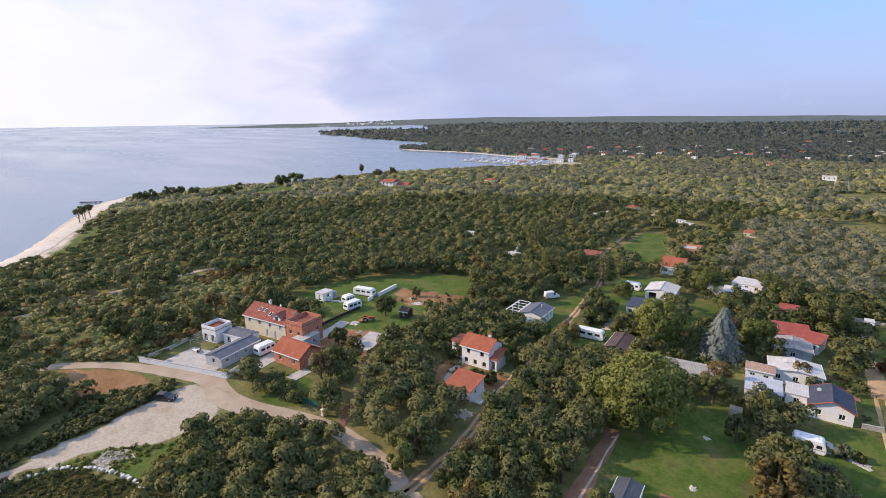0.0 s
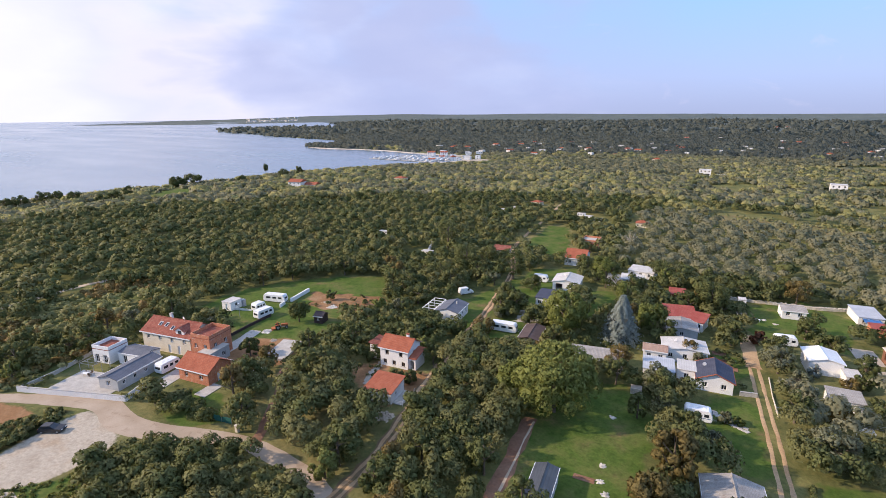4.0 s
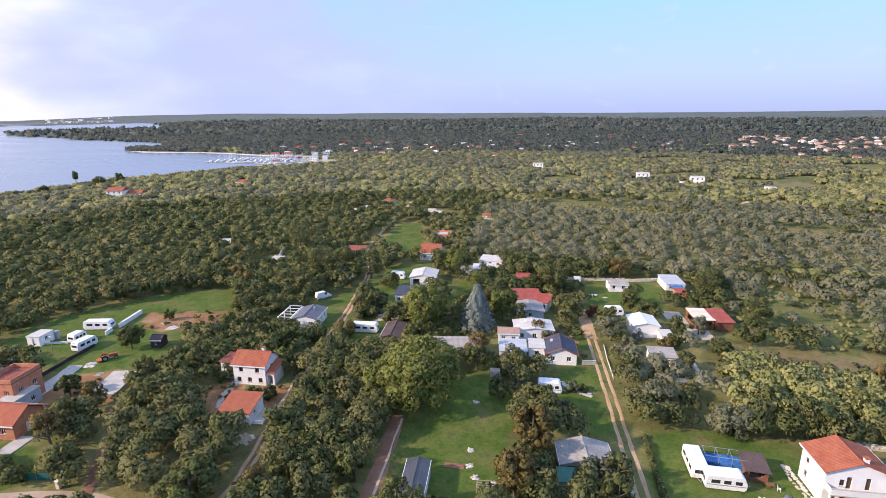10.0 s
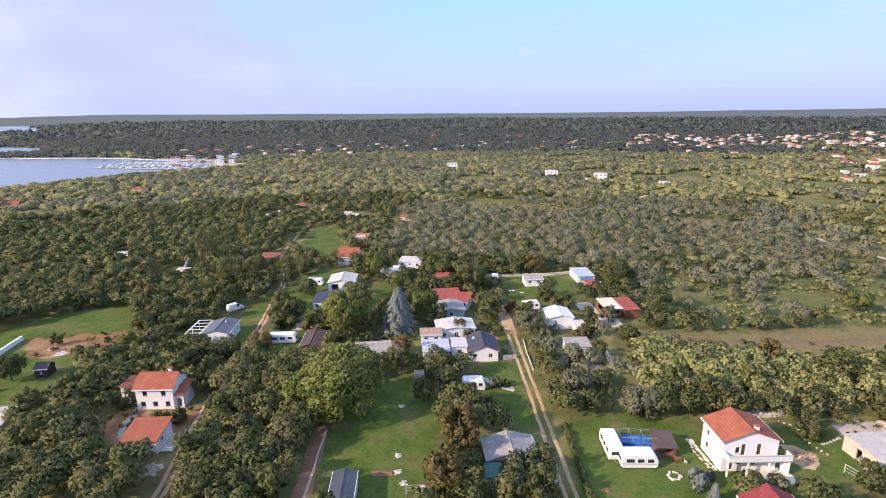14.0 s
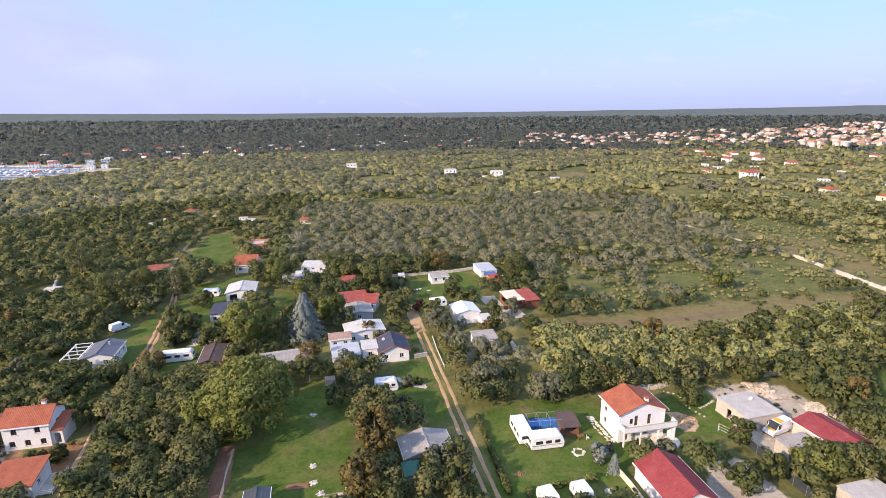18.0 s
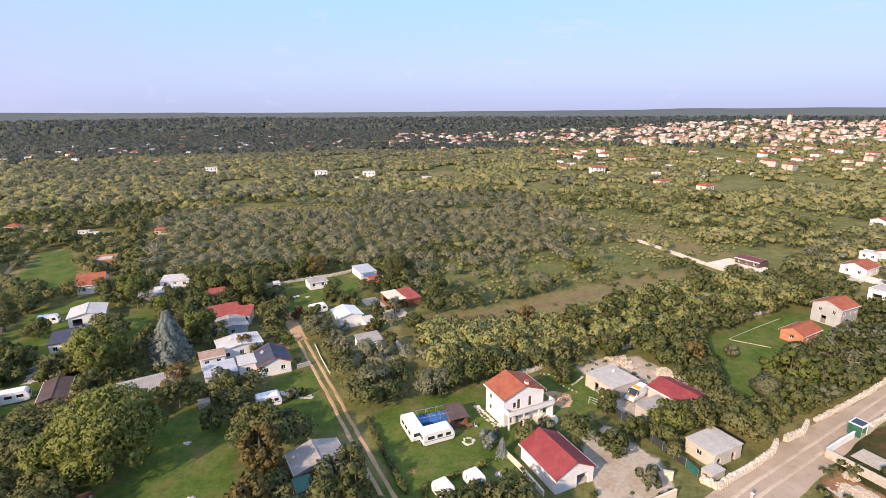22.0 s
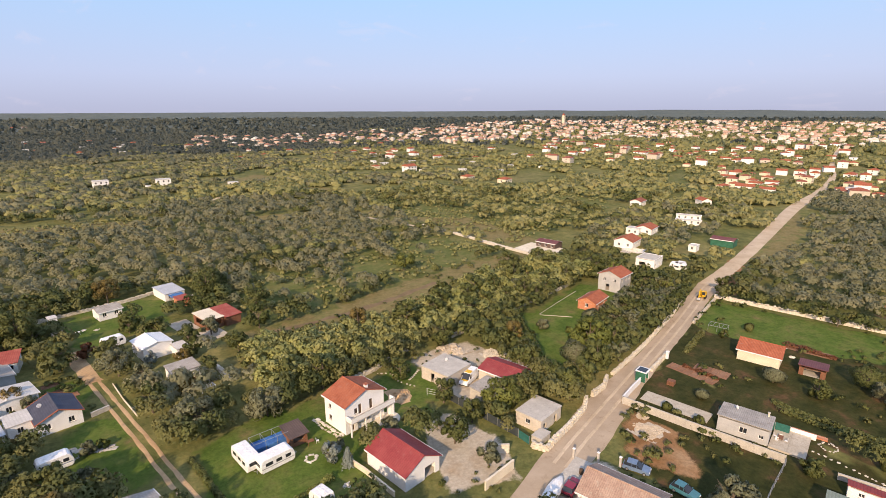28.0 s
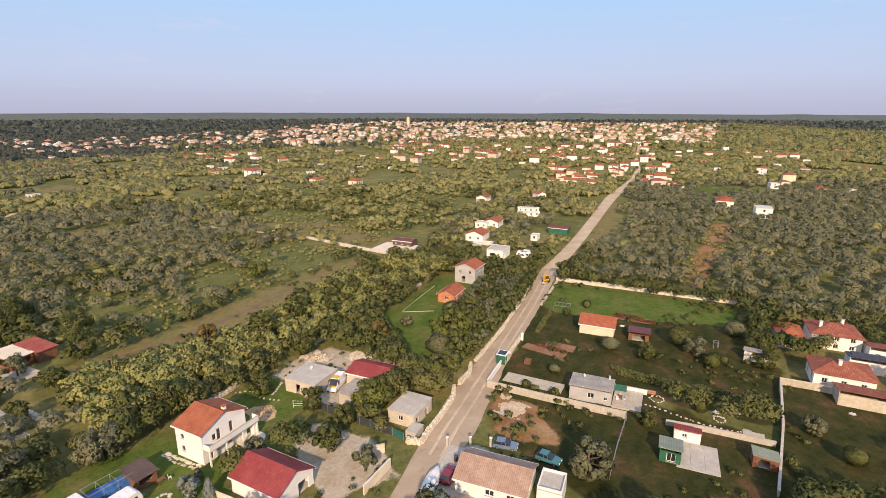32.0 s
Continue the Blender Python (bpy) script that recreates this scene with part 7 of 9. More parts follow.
# Marina: quays with moored boats
def yacht():
    ob = tagged(new("sailing_boat"), "small white sailing boat moored in the marina", "boat", "boats in the marina")
    part("hull", loft([[(px, w * c, z) for c, z in ((-1, 1.0), (-0.5, -0.2), (0.5, -0.2), (1, 1.0))] for px, w in ((-4.5, 1.2), (0, 1.6), (3, 0.9), (5, 0.1))]), CARAVAN_WHITE, ob)
    part("cabin", solid((-2, 1.5, -0.8, 0.8, 1.003, 1.7), bevel=0.2), CARAVAN_WHITE, ob)
    part("mast", tube([(0.5, 0, 1.7), (0.5, 0, 9.5)], 0.07, 5), FRAME, ob)
    return ob


y0 = yacht()
for i in range(46):
    x, y = -398 - (i % 12) * 9 + rng.uniform(-2, 2), 505 + (i // 12) * 16 + rng.uniform(-3, 3)
    if not bool(inside(LAND, np.array([x]), np.array([y]))[0]):
        copy_thing(y0, pose(x, y, -0.7, 0, 0, rng.choice((90, 270)) + rng.uniform(-8, 8)))
for o in [*y0.children_recursive, y0]:
    bpy.data.objects.remove(o)
for y in (497, 513, 529, 545, 561):
    q = thing("jetty", -440, y, 0, "long pale jetty of the marina", "jetty", "jetties", z=-0.9)
    part("deck", solid((-58, 52, -1.2, 1.2, 0.5, 0.9)), CONCRETE, q)
    for px in range(-50, 50, 20):
        part("pile", tube([(px, 0, -3), (px, 0, 0.5)], 0.3, 6), CONCRETE, q)
q = thing("pier", -431, 63, 57, "dark low pier at the beach", "pier", z=-0.9)
part("deck", solid((-7, 7, -1.2, 1.2, 0.6, 1.0)), DARK_WOOD, q)
for px in (-6, -3, 0, 3, 6):
    part("pile", tube([(px, 0, -2.5), (px, 0, 0.6)], 0.25, 6), DARK_WOOD, q)
# ---- details of houses and gardens ----
def child_of(label):
    """The house that carries this label, and its walls' height."""
    for o in bpy.data.objects:
        if o.get("label") == label and o.parent is None:
            return o
    return None


def at_house(x, y, yaw, u, v):
    """World place of a point given in a house's own axes."""
    c, s = math.cos(radians(yaw)), math.sin(radians(yaw))
    return x + u * c - v * s, y + u * s + v * c


# White two-storey house: balcony with parapet, side stair wall, rounded terrace
ob = thing("balcony", *at_house(33.4, 82.2, 12, 0.3, -3.16), 12, "long white balcony with a solid parapet on a white house", "balcony")
part("slab", solid((-4.5, 5.6, -1.5, 0.0, 2.62, 2.8), bevel=0.02), CONCRETE, ob)
part("parapet", solid((-4.5, 5.6, -1.5, -1.38, 2.803, 3.75)), PLASTER, ob)
for px in (-4.5, 5.48):
    part("parapet", solid((px, px + 0.12, -1.37, -0.02, 2.803, 3.75)), PLASTER, ob)
part("coping", solid((-4.56, 5.66, -1.56, -1.32, 3.753, 3.82), bevel=0.015), CONCRETE, ob)
for px in (-4.4, -1.2, 2.2, 5.3):
    part("column", solid((px - 0.12, px + 0.12, -1.42, -1.18, 0, 2.617)), PLASTER, ob)
part("stair_wall", solid((4.75, 5.5, -1.1, -0.02, 0, 2.61)), PLASTER, ob)
FOOT.append((33.6, 79.0, 5.2, 2.0, 12))
pts = [(2.6 * math.cos(a), 2.2 * math.sin(a)) for a in [k * 0.3307 for k in range(19)]]
ob = thing("terrace", 38.0, 78.4, 12, "rounded tan terrace in front of a white house", "terrace")
part("deck", prism(pts, -0.05, 0.22), CREAM, ob)
part("edging", prism([(p[0] * 1.05, p[1] * 1.05) for p in pts], -0.06, 0.12), CONCRETE, ob)


def dish(x, y, z, yaw, label="white satellite dish on a bracket"):
    ob = thing("satellite_dish", x, y, yaw, label, "satellite dish", "satellite dishes", z)
    part("reflector", tube([(0, -0.14, 0.45), (0, -0.10, 0.45), (0, 0.02, 0.45)], [0.40, 0.36, 0.06], 14), FRAME, ob)
    part("mast", tube([(0, 0.03, 0), (0, 0.03, 0.47)], 0.03, 6), STEEL, ob)
    part("feed_arm", tube([(0, -0.1, 0.15), (0, -0.45, 0.4)], 0.018, 5), STEEL, ob)


dish(*at_house(-12.9, 112.8, 13, -2.0, 1.0), 3.45, 20)
dish(*at_house(-21.2, 122.8, 18, -2.0, 0.5), 3.5, 10)
dish(*at_house(89.6, 38.9, 17, 1.0, 1.8), 3.05, 60)
dish(*at_house(-124.0, 54.2, 17, 2.0, 0.2), 7.2, 0)
dish(*at_house(56.3, 85.4, 15, 1.2, 1.0), 3.0, 0)
dish(*at_house(-64.8, 155.0, 14, -1.0, 0.2), 3.65, 0)


def skylights(x, y, yaw, places, eave, ridge, half, label):
    """Roof windows lying on the near slope; places: along the ridge, share of the slope."""
    for u, k in places:
        v = -half * k
        ob = thing("roof_window", *at_house(x, y, yaw, u, v), yaw, label, "roof window", "roof windows", eave + ridge * (1 - k) + 0.17)
        tilt = pose(0, 0, 0, math.degrees(math.atan2(ridge, half)), 0, 0)
        part("frame", solid((-0.42, 0.42, -0.6, -0.52, 0, 0.08), (-0.42, 0.42, 0.52, 0.6, 0, 0.08), (-0.42, -0.34, -0.52, 0.52, 0, 0.08), (0.34, 0.42, -0.52, 0.52, 0, 0.08)), FRAME, ob).matrix_local = tilt
        part("pane", solid((-0.34, 0.34, -0.52, 0.52, 0.02, 0.05)), GLASS, ob).matrix_local = tilt


skylights(-124.0, 54.2, 17, ((-3.6, 0.45), (-1.6, 0.45), (0.8, 0.6)), 4.8, 2.3, 4.1, "small roof window in a red tile roof")
ob = thing("roof_gable", *at_house(-124.0, 54.2, 17, 4.2, -1.6), 17, "white dormer gable on a red tile roof", "dormer", z=4.9)
part("cheeks", prism([(-1.3, 0), (1.3, 0), (1.3, 1.2), (0, 2.0), (-1.3, 1.2)], 0, along=(-2.0, 1.0)), PLASTER, ob)
for s in (-1, 1):
    part("roof_slope", prism([(0, 2.02), (s * 1.6, 1.02), (s * 1.6, 1.16), (0, 2.18)], 0, along=(-2.3, 1.0)), TILE_OLD, ob)
part("window", solid((-0.5, 0.5, -2.03, -1.98, 0.3, 1.2)), GLASS, ob)

# Solar panels on the dark roof at the east edge
ob = thing("solar_panels", *at_house(138.4, -4.5, 12, -0.3, 0), 12, "dark blue solar panels in rows on a low roof", "solar panels", z=3.05)
for i in range(3):
    for j in range(6):
        part("panel", solid((-1.9 + i * 1.3, -0.7 + i * 1.3, -3.7 + j * 1.25, -2.55 + j * 1.25, 0.12 + 0.02 * i, 0.17 + 0.02 * i)), NAVY, ob).matrix_local = pose(0, 0, 0, 0, 0, 0)
skylights(150.0, 3.2, 15, ((-1.0, 0.5),), 3.8, 1.6, 4.4, "roof window in a hipped red roof")


def open_frame(x, y, yaw, lx, ly, h, mat, label, name="pergola", rails=3, bar=0.06):
    """A frame of posts and beams with cross bars."""
    ob = thing(name, x, y, yaw, label, "pergola")
    for px in (-lx / 2, lx / 2):
        for py in (-ly / 2, 0, ly / 2) if ly > 3.5 else (-ly / 2, ly / 2):
            part("post", solid((px - bar, px + bar, py - bar, py + bar, 0, h)), mat, ob)
    for px in (-lx / 2, lx / 2):
        part("beam", solid((px - bar, px + bar, -ly / 2 - 0.15, ly / 2 + 0.15, h + 0.003, h + 2 * bar)), mat, ob)
    for k in range(rails + 1):
        py = -ly / 2 + ly * k / rails
        part("cross_bar", solid((-lx / 2 - 0.1, lx / 2 + 0.1, py - bar * 0.7, py + bar * 0.7, h + 2 * bar + 0.004, h + 3.4 * bar)), mat, ob)
    return ob


open_frame(-86.6, 110.2, 14, 3.6, 8.4, 2.5, FRAME, "white timber porch frame without a roof beside a cottage", rails=4, bar=0.1)
open_frame(-16.8, 63.8, 14, 3.0, 1.6, 1.2, PALE_BARK, "low bare wooden frame in a meadow", "trellis", 3)
open_frame(8.5, 113.5, 14, 3.6, 2.6, 2.0, STEEL, "thin metal trellis frame in a vegetable garden", "trellis", 3, 0.04)
open_frame(-13.5, 155.8, 15, 2.4, 2.0, 2.0, PALE_BARK, "wooden climbing frame on a lawn", "trellis", 2)
open_frame(129.4, 65.2, 16, 3.0, 4.2, 1.3, STEEL, "low net frame at a meadow's edge", "net_frame", 4, 0.04)
open_frame(129.3, 24.6, 16, 1.4, 1.0, 1.5, STEEL, "small swing frame among shrubs", "swing_frame", 1, 0.04)
open_frame(-127.0, 36.0, 20, 4.0, 4.0, 2.3, STEEL, "thin steel pergola over a paved terrace", rails=4, bar=0.04)


def crate(x, y, yaw, a, b, h, mat, label, name="crate", category="crate", group=""):
    """A slatted box or stack of boards."""
    ob = thing(name, x, y, yaw, label, category, group)
    n = max(2, int(h / 0.18))
    for k in range(n):
        z = k * h / n
        part("board", solid((-a / 2, a / 2, -b / 2, b / 2, z + 0.02, z + h / n - 0.03), bevel=0.01), mat, ob)
    for s in (-1, 1):
        part("cleat", solid((s * a * 0.3 - 0.05, s * a * 0.3 + 0.05, -b / 2 - 0.03, b / 2 + 0.03, 0, h)), mat, ob)


def table(x, y, yaw, a, b, mat, label, name="garden_table"):
    ob = thing(name, x, y, yaw, label, "table")
    part("tabletop", solid((-a / 2, a / 2, -b / 2, b / 2, 0.70, 0.75), bevel=0.01), mat, ob)
    for sx in (-1, 1):
        for sy in (-1, 1):
            part("leg", solid((sx * a * 0.43 - 0.03, sx * a * 0.43 + 0.03, sy * b * 0.4 - 0.03, sy * b * 0.4 + 0.03, 0, 0.697)), mat, ob)


def chair(x, y, yaw, mat, label):
    ob = thing("garden_chair", x, y, yaw, label, "chair", "garden chairs")
    part("seat", solid((-0.24, 0.24, -0.24, 0.24, 0.42, 0.46), bevel=0.01), mat, ob)
    part("backrest", solid((-0.24, 0.24, 0.21, 0.25, 0.46, 0.9), bevel=0.01), mat, ob)
    for sx in (-1, 1):
        for sy in (-1, 1):
            part("leg", solid((sx * 0.2 - 0.02, sx * 0.2 + 0.02, sy * 0.2 - 0.02, sy * 0.2 + 0.02, 0, 0.417)), mat, ob)


table(91.6, 33.8, 15, 1.4, 0.8, WOOD, "brown table on a pale terrace")
for dx, dy, a in ((0.9, 0.3, 90), (-0.9, 0.2, -90), (0.2, 0.9, 0), (0.1, -0.9, 180)):
    chair(91.6 + dx, 33.8 + dy, a + 15, FRAME, "white garden chair on a terrace")
table(-125.6, 33.6, 20, 1.6, 0.9, FRAME, "white table on a paved terrace")
for dx, dy, a in ((1.1, 0.3, 90), (-1.1, 0.2, -90), (0.2, 1.0, 0)):
    chair(-125.6 + dx, 33.6 + dy, a + 20, DARK_FRAME, "dark garden chair on a paved terrace")
table(23.6, 79.4, 6, 1.2, 0.8, WOOD, "small brown table before a pavilion")
chair(24.8, 79.2, 80, FRAME, "white garden chair before a pavilion")
table(-10.0, 157.5, 15, 1.8, 0.8, FRAME, "white garden table on a lawn")
crate(2.6, 69.7, 20, 1.2, 0.9, 0.7, PALE_BARK, "stack of pale boards beside a track")
crate(3.8, 70.8, -10, 0.9, 0.7, 0.5, STONE, "pale crate beside a track")
crate(-5.9, 66.6, 14, 1.1, 0.7, 0.8, ASBESTOS, "grey crate beside a green hut")
crate(-0.9, 80.2, 14, 1.0, 0.6, 0.4, CONCRETE, "small grey crate behind a barn")
crate(73.9, 85.2, 20, 2.4, 1.6, 0.9, STONE, "stack of pallets with blocks behind a red-roofed house", "pallet_stack", "pallets", "pallet stacks")
crate(74.3, 80.8, 15, 2.6, 1.4, 0.8, PALE_BARK, "stack of weathered pallets beside a red-roofed house", "pallet_stack", "pallets", "pallet stacks")
crate(71.6, 82.6, 15, 1.6, 1.2, 0.7, CONCRETE, "pallet of grey blocks behind a red-roofed house", "pallet_stack", "pallets", "pallet stacks")
crate(-66.0, 124.6, 14, 2.2, 1.4, 0.8, PALE_BARK, "pile of boards beside a bungalow", "pallet_stack", "pallets", "pallet stacks")
crate(-64.2, 121.4, 40, 1.8, 1.0, 0.5, CONCRETE, "pile of concrete blocks beside a bungalow", "pallet_stack", "pallets", "pallet stacks")
crate(93.5, 55.8, 15, 1.4, 1.4, 1.0, WOOD, "brown wooden stack beside a drive", "pallet_stack", "pallets", "pallet stacks")
crate(19.5, 166.0, 10, 2.0, 1.4, 1.1, POOL_BLUE, "stack under a blue tarpaulin beside a shed", "covered_stack", "stack")
crate(22.4, 172.5, 50, 2.2, 1.2, 0.8, STONE, "pile of pale boards beside a blue shed", "pallet_stack", "pallets", "pallet stacks")


def flat_stones(name, points, label, w=0.8, mat=None, seed=1, step=0.62, group=""):
    """A line of flat stones or pavers on the ground, each its own piece."""
    r = random.Random(seed)
    ob = thing(name, points[0][0], points[0][1], 0, label, "path")
    bm = bmesh.new()
    stone(bm, r, pose(0, 0, 0.05), w, w * 0.75, 0.12)
    me = bpy.data.meshes.new("paver")
    bm.to_mesh(me)
    bm.free()
    me.materials.append(mat or STONE)
    for q in smooth(points, step):
        piece("paver", me, ob, pose(q[0] - points[0][0] + r.uniform(-0.15, 0.15), q[1] - points[0][1] + r.uniform(-0.15, 0.15), 0, 0, 0, r.uniform(0, 360)) @ Matrix.Scale(r.uniform(0.7, 1.2), 4))


flat_stones("stone_path", [(-10.6, 101.3), (-8.0, 99.4), (-4.7, 98.4)], "grey stone path from a caravan to the track", 1.0, ASBESTOS, 1, 0.5)
flat_stones("stone_path", [(-10.2, 100.2), (-7.6, 98.4), (-4.4, 97.4)], "grey stone path from a caravan to the track", 1.0, CONCRETE, 2, 0.5)
flat_stones("stone_edging", [(27.3, 86.0), (28.0, 82.5), (29.3, 78.6)], "white stones along a house wall", 0.7, WHITE_STONE, 3, 0.5)
flat_stones("stone_path", [(26.6, 86.2), (27.2, 82.5), (28.5, 78.4)], "white stones along a house wall", 0.6, STONE, 4, 0.6)
flat_stones("stone_path", [(15.8, 122.3), (16.6, 116), (17.5, 111.4)], "pale stepping stones in a vegetable garden", 0.9, WHITE_STONE, 5, 0.7)
flat_stones("stone_edging", [(93.0, 29.1), (93.0, 25.5), (92.9, 22.6), (92.8, 19.6), (93.4, 16), (94.6, 12.9)], "row of white stones edging a lawn", 0.42, WHITE_STONE, 6, 0.75)
for k, (x, y, r0) in enumerate(((96.4, 28.2, 1.3), (96.5, 16.9, 1.0), (101.6, 15.4, 1.3))):
    flat_stones("stone_ring", [(x + r0 * math.cos(a), y + r0 * math.sin(a)) for a in (0, 0.8, 1.6, 2.4, 3.2, 4.0, 4.8, 5.6, 6.28)], "ring of white stones round a flower bed", 0.36, WHITE_STONE, 10 + k, 0.5)
flat_stones("stone_ring", [(22.3 + 0.9 * math.cos(a), 75.7 + 0.9 * math.sin(a)) for a in (0, 0.8, 1.6, 2.4, 3.2, 4.0, 4.8, 5.6, 6.28)], "ring of pale stones round a small pond on a lawn", 0.55, WHITE_STONE, 14, 0.45)
for k, (x, y) in enumerate(((-25.7, 87.4), (-22.1, 72.5), (-21.1, 68.6), (-15.2, 67.2), (-16.2, 65.6), (-19.4, 66.2), (11.6, 70.4), (-8.5, 160), (-5.6, 158.4), (98.7, 17.9), (114.4, -2.2), (117, -8), (128.0, 47.0), (24.6, 66.4))):
    heap("stone_pile", x, y, 0.7, 0.16, 16, WHITE_STONE if k != 6 else RED_DIRT, "small patch of pale stones on the grass", "stone pile", (0.15, 0.4), 30 + k)
flat_stones("brick_patch", [(95.6, 12.6), (95.2, 11.4), (95.0, 10.0)], "patch of loose bricks on a lawn", 1.1, BLOCKWORK, 15, 0.35)
slab(94.6, 11.0, 2.6, 3.4, 14, 0.06, BLOCKWORK, "worn paved corner beside a wall")
slab(97.6, 31.6, 1.0, 5.4, 15, 0.30, BRICK, "strip of red-brown tiles edging a terrace")
plain_wall([(95.4, 34.8), (96.7, 30.2)], 0.95, 0.14, PLASTER, "low white parapet on a terrace")


def chimney_pipe(x, y, z, h, label):
    ob = thing("flue", x, y, 0, label, "flue", z=z)
    part("pipe", tube([(0, 0, 0), (0, 0, h)], 0.16, 10), CREAM, ob)
    part("cap", tube([(0, 0, h + 0.003), (0, 0, h + 0.12)], 0.24, 10), CONCRETE, ob)


chimney_pipe(92.8, 36.6, 0.35, 3.2, "thick cream flue beside a mobile home")
chimney_pipe(*at_house(-35.0, 106.6, 18, 2.6, 1.4), 2.5, 1.0, "thin flue on a corrugated roof")
chimney_pipe(*at_house(-80.6, 110.8, 14, 1.0, 1.0), 3.3, 0.9, "flue on a blue-grey roof")
house(86.9, 8.4, 2.6, 3.6, 14, 1.9, 0.25, WOOD, GREEN_ROOF, "small brown lean-to with a green roof beside a wall", "lean-to", "lean_to", "shed", over=0.15, openings=[("w", 0.5, 0.0, 1.6, 1.6, "hole")])
house(71.2, 30.4, 2.2, 2.6, 15, 1.9, 0.2, DARK_WOOD, BROWN_SHEET, "low dark store beside a wire fence", "store", "store", "shed", over=0.12)

# Delivery van: yellow panel over the windscreen
ob = child_of("white delivery van with a yellow front panel")
if ob:
    part("front_panel", solid((1.62, 2.2, -0.7, 0.7, 1.262, 1.30)), YELLOW, ob)
    part("roof_sign", solid((-0.6, 0.7, -0.7, 0.7, 2.404, 2.42)), YELLOW, ob)

# Garden beds of red earth with dark rows, hedges
def bed(x, y, lx, ly, yaw, label, rows=4):
    ob = thing("garden_bed", x, y, yaw, label, "garden bed")
    part("soil", prism([(-lx / 2, -ly / 2), (lx / 2, -ly / 2), (lx / 2, ly / 2), (-lx / 2, ly / 2)], -0.05, 0.07), RED_DIRT, ob)
    for k in range(rows):
        yk = -ly / 2 + ly * (k + 0.5) / rows
        part("ridge", tube([(-lx / 2 + 0.1, yk, 0.08), (0, yk + 0.05, 0.1), (lx / 2 - 0.1, yk, 0.08)], 0.14, 6), RED_DIRT, ob)


bed(101.6, 56.0, 3.0, 10.5, 3, "bed of red garden earth beside a wall", 7)
bed(106.0, 54.0, 3.6, 7.0, 12, "bed of red garden earth on a meadow", 5)
bed(134.6, 46.0, 3.0, 9.0, 14, "bed of red earth behind an orange-roofed cottage", 5)
bed(13.2, 117.0, 4.2, 3.2, 14, "bed of red earth in a vegetable garden", 4)
bed(-23.4, 67.8, 3.4, 1.2, 10, "bare patch of red earth in a meadow", 1)

# Blue tarpaulin roof before the pale shed
ob = thing("tarpaulin_shelter", 15.4, 170.6, 15, "low shelter under a bright blue tarpaulin beside a shed", "shelter")
FOOT.append((15.4, 170.6, 2.2, 1.6, 15))
for px in (-1.8, 1.8):
    for py in (-1.2, 1.2):
        part("post", tube([(px, py, 0), (px, py, 1.7 + 0.2 * (py > 0))], 0.05, 6), PALE_BARK, ob)
part("tarpaulin", loft([[(px, -1.4, 1.72 + 0.06 * math.sin(px * 2)), (px, 1.4, 1.95 + 0.05 * math.cos(px * 3)), (px, 1.4, 1.99 + 0.05 * math.cos(px * 3)), (px, -1.4, 1.76 + 0.06 * math.sin(px * 2))] for px in (-2.0, -1.0, 0.0, 1.0, 2.0)]), POOL_BLUE, ob)

# Yard of the white house by the lane
flat_stones("garden_path", [(-77, 77.9), (-75.6, 74.5), (-75.1, 71.8), (-73, 68.7)], "curved pale paved path on red earth", 1.3, PAVING, 41, 0.5)
slab(-63.4, 68.6, 3.6, 5.4, 14, 0.14, CONCRETE, "pale concrete pad beside a garage")
mesh_fence([(-65.1, 65.2), (-60.6, 66.4), (-61.9, 71.8)], 1.0, "white rail fence round a concrete pad", None, FRAME)
heap("rubble_heap", -61.0, 61.6, 1.8, 0.4, 90, RUBBLE, "small heap of tan rubble beside a lane", "rubble heap", (0.12, 0.4), 51)
for k, (x, y, r) in enumerate(((-114.2, 72.4, 1.6), (-107.8, 69.9, 1.0), (-97.7, 58.7, 1.6), (-103.3, 58.8, 1.4), (-114.0, 95.1, 1.6), (-118.5, 97.0, 1.4), (-116.8, 69.9, 0.9))):
    heap("rubble_heap", x, y, r, 0.22, 40, RUBBLE if k % 2 else WHITE_STONE, "scatter of pale stones on bare earth", "rubble heap", (0.12, 0.4), 60 + k)
plain_wall([(-117.2, 56.4), (-118.4, 62.5), (-121.2, 72.9), (-122.6, 79.6)], 0.7, 0.2, DARK_WOOD, "low dark fence wall along a drive")
plain_wall([(-136.0, 76.0), (-130.8, 78.6)], 0.5, 0.08, PLASTER, "low white rail on a meadow")
plain_wall([(-126.4, 85.4), (-127.4, 88.0)], 1.0, 0.3, PLASTER, "white painted wall stub on the meadow")
plain_wall([(-3.6, 122.6), (-2.2, 114.5), (-0.4, 106.0)], 0.3, 0.08, CREAM, "low pale edging boards along a garden track")
crate(-136.4, 79.6, 14, 1.2, 1.0, 2.2, GREY_RENDER, "grey cabinet beside a white hut", "cabinet", "cabinet")
open_frame(12.6, 107.4, 14, 2.2, 1.4, 1.6, FRAME, "white garden trellis with plants", "trellis", 3, 0.05)
crate(-19.5, 98.6, 14, 2.4, 1.6, 1.5, WHITE_SHEET, "white covered trailer among bushes", "covered_stack", "stack")
crate(-25.0, 99.4, 14, 2.2, 1.8, 1.3, BLOCKWORK, "stone-coloured stack among bushes", "covered_stack", "stack")
crate(-28.8, 122.6, 14, 1.4, 1.2, 1.0, RUBBLE, "stack of blocks beside a small hut", "pallet_stack", "pallets", "pallet stacks")
for k, (x, y) in enumerate(((-13.1, 125.5), (-14.6, 129.5), (-11.0, 122.4))):
    bed(x, y, 3.0, 2.0, 14, "vegetable bed in a small garden", 3)
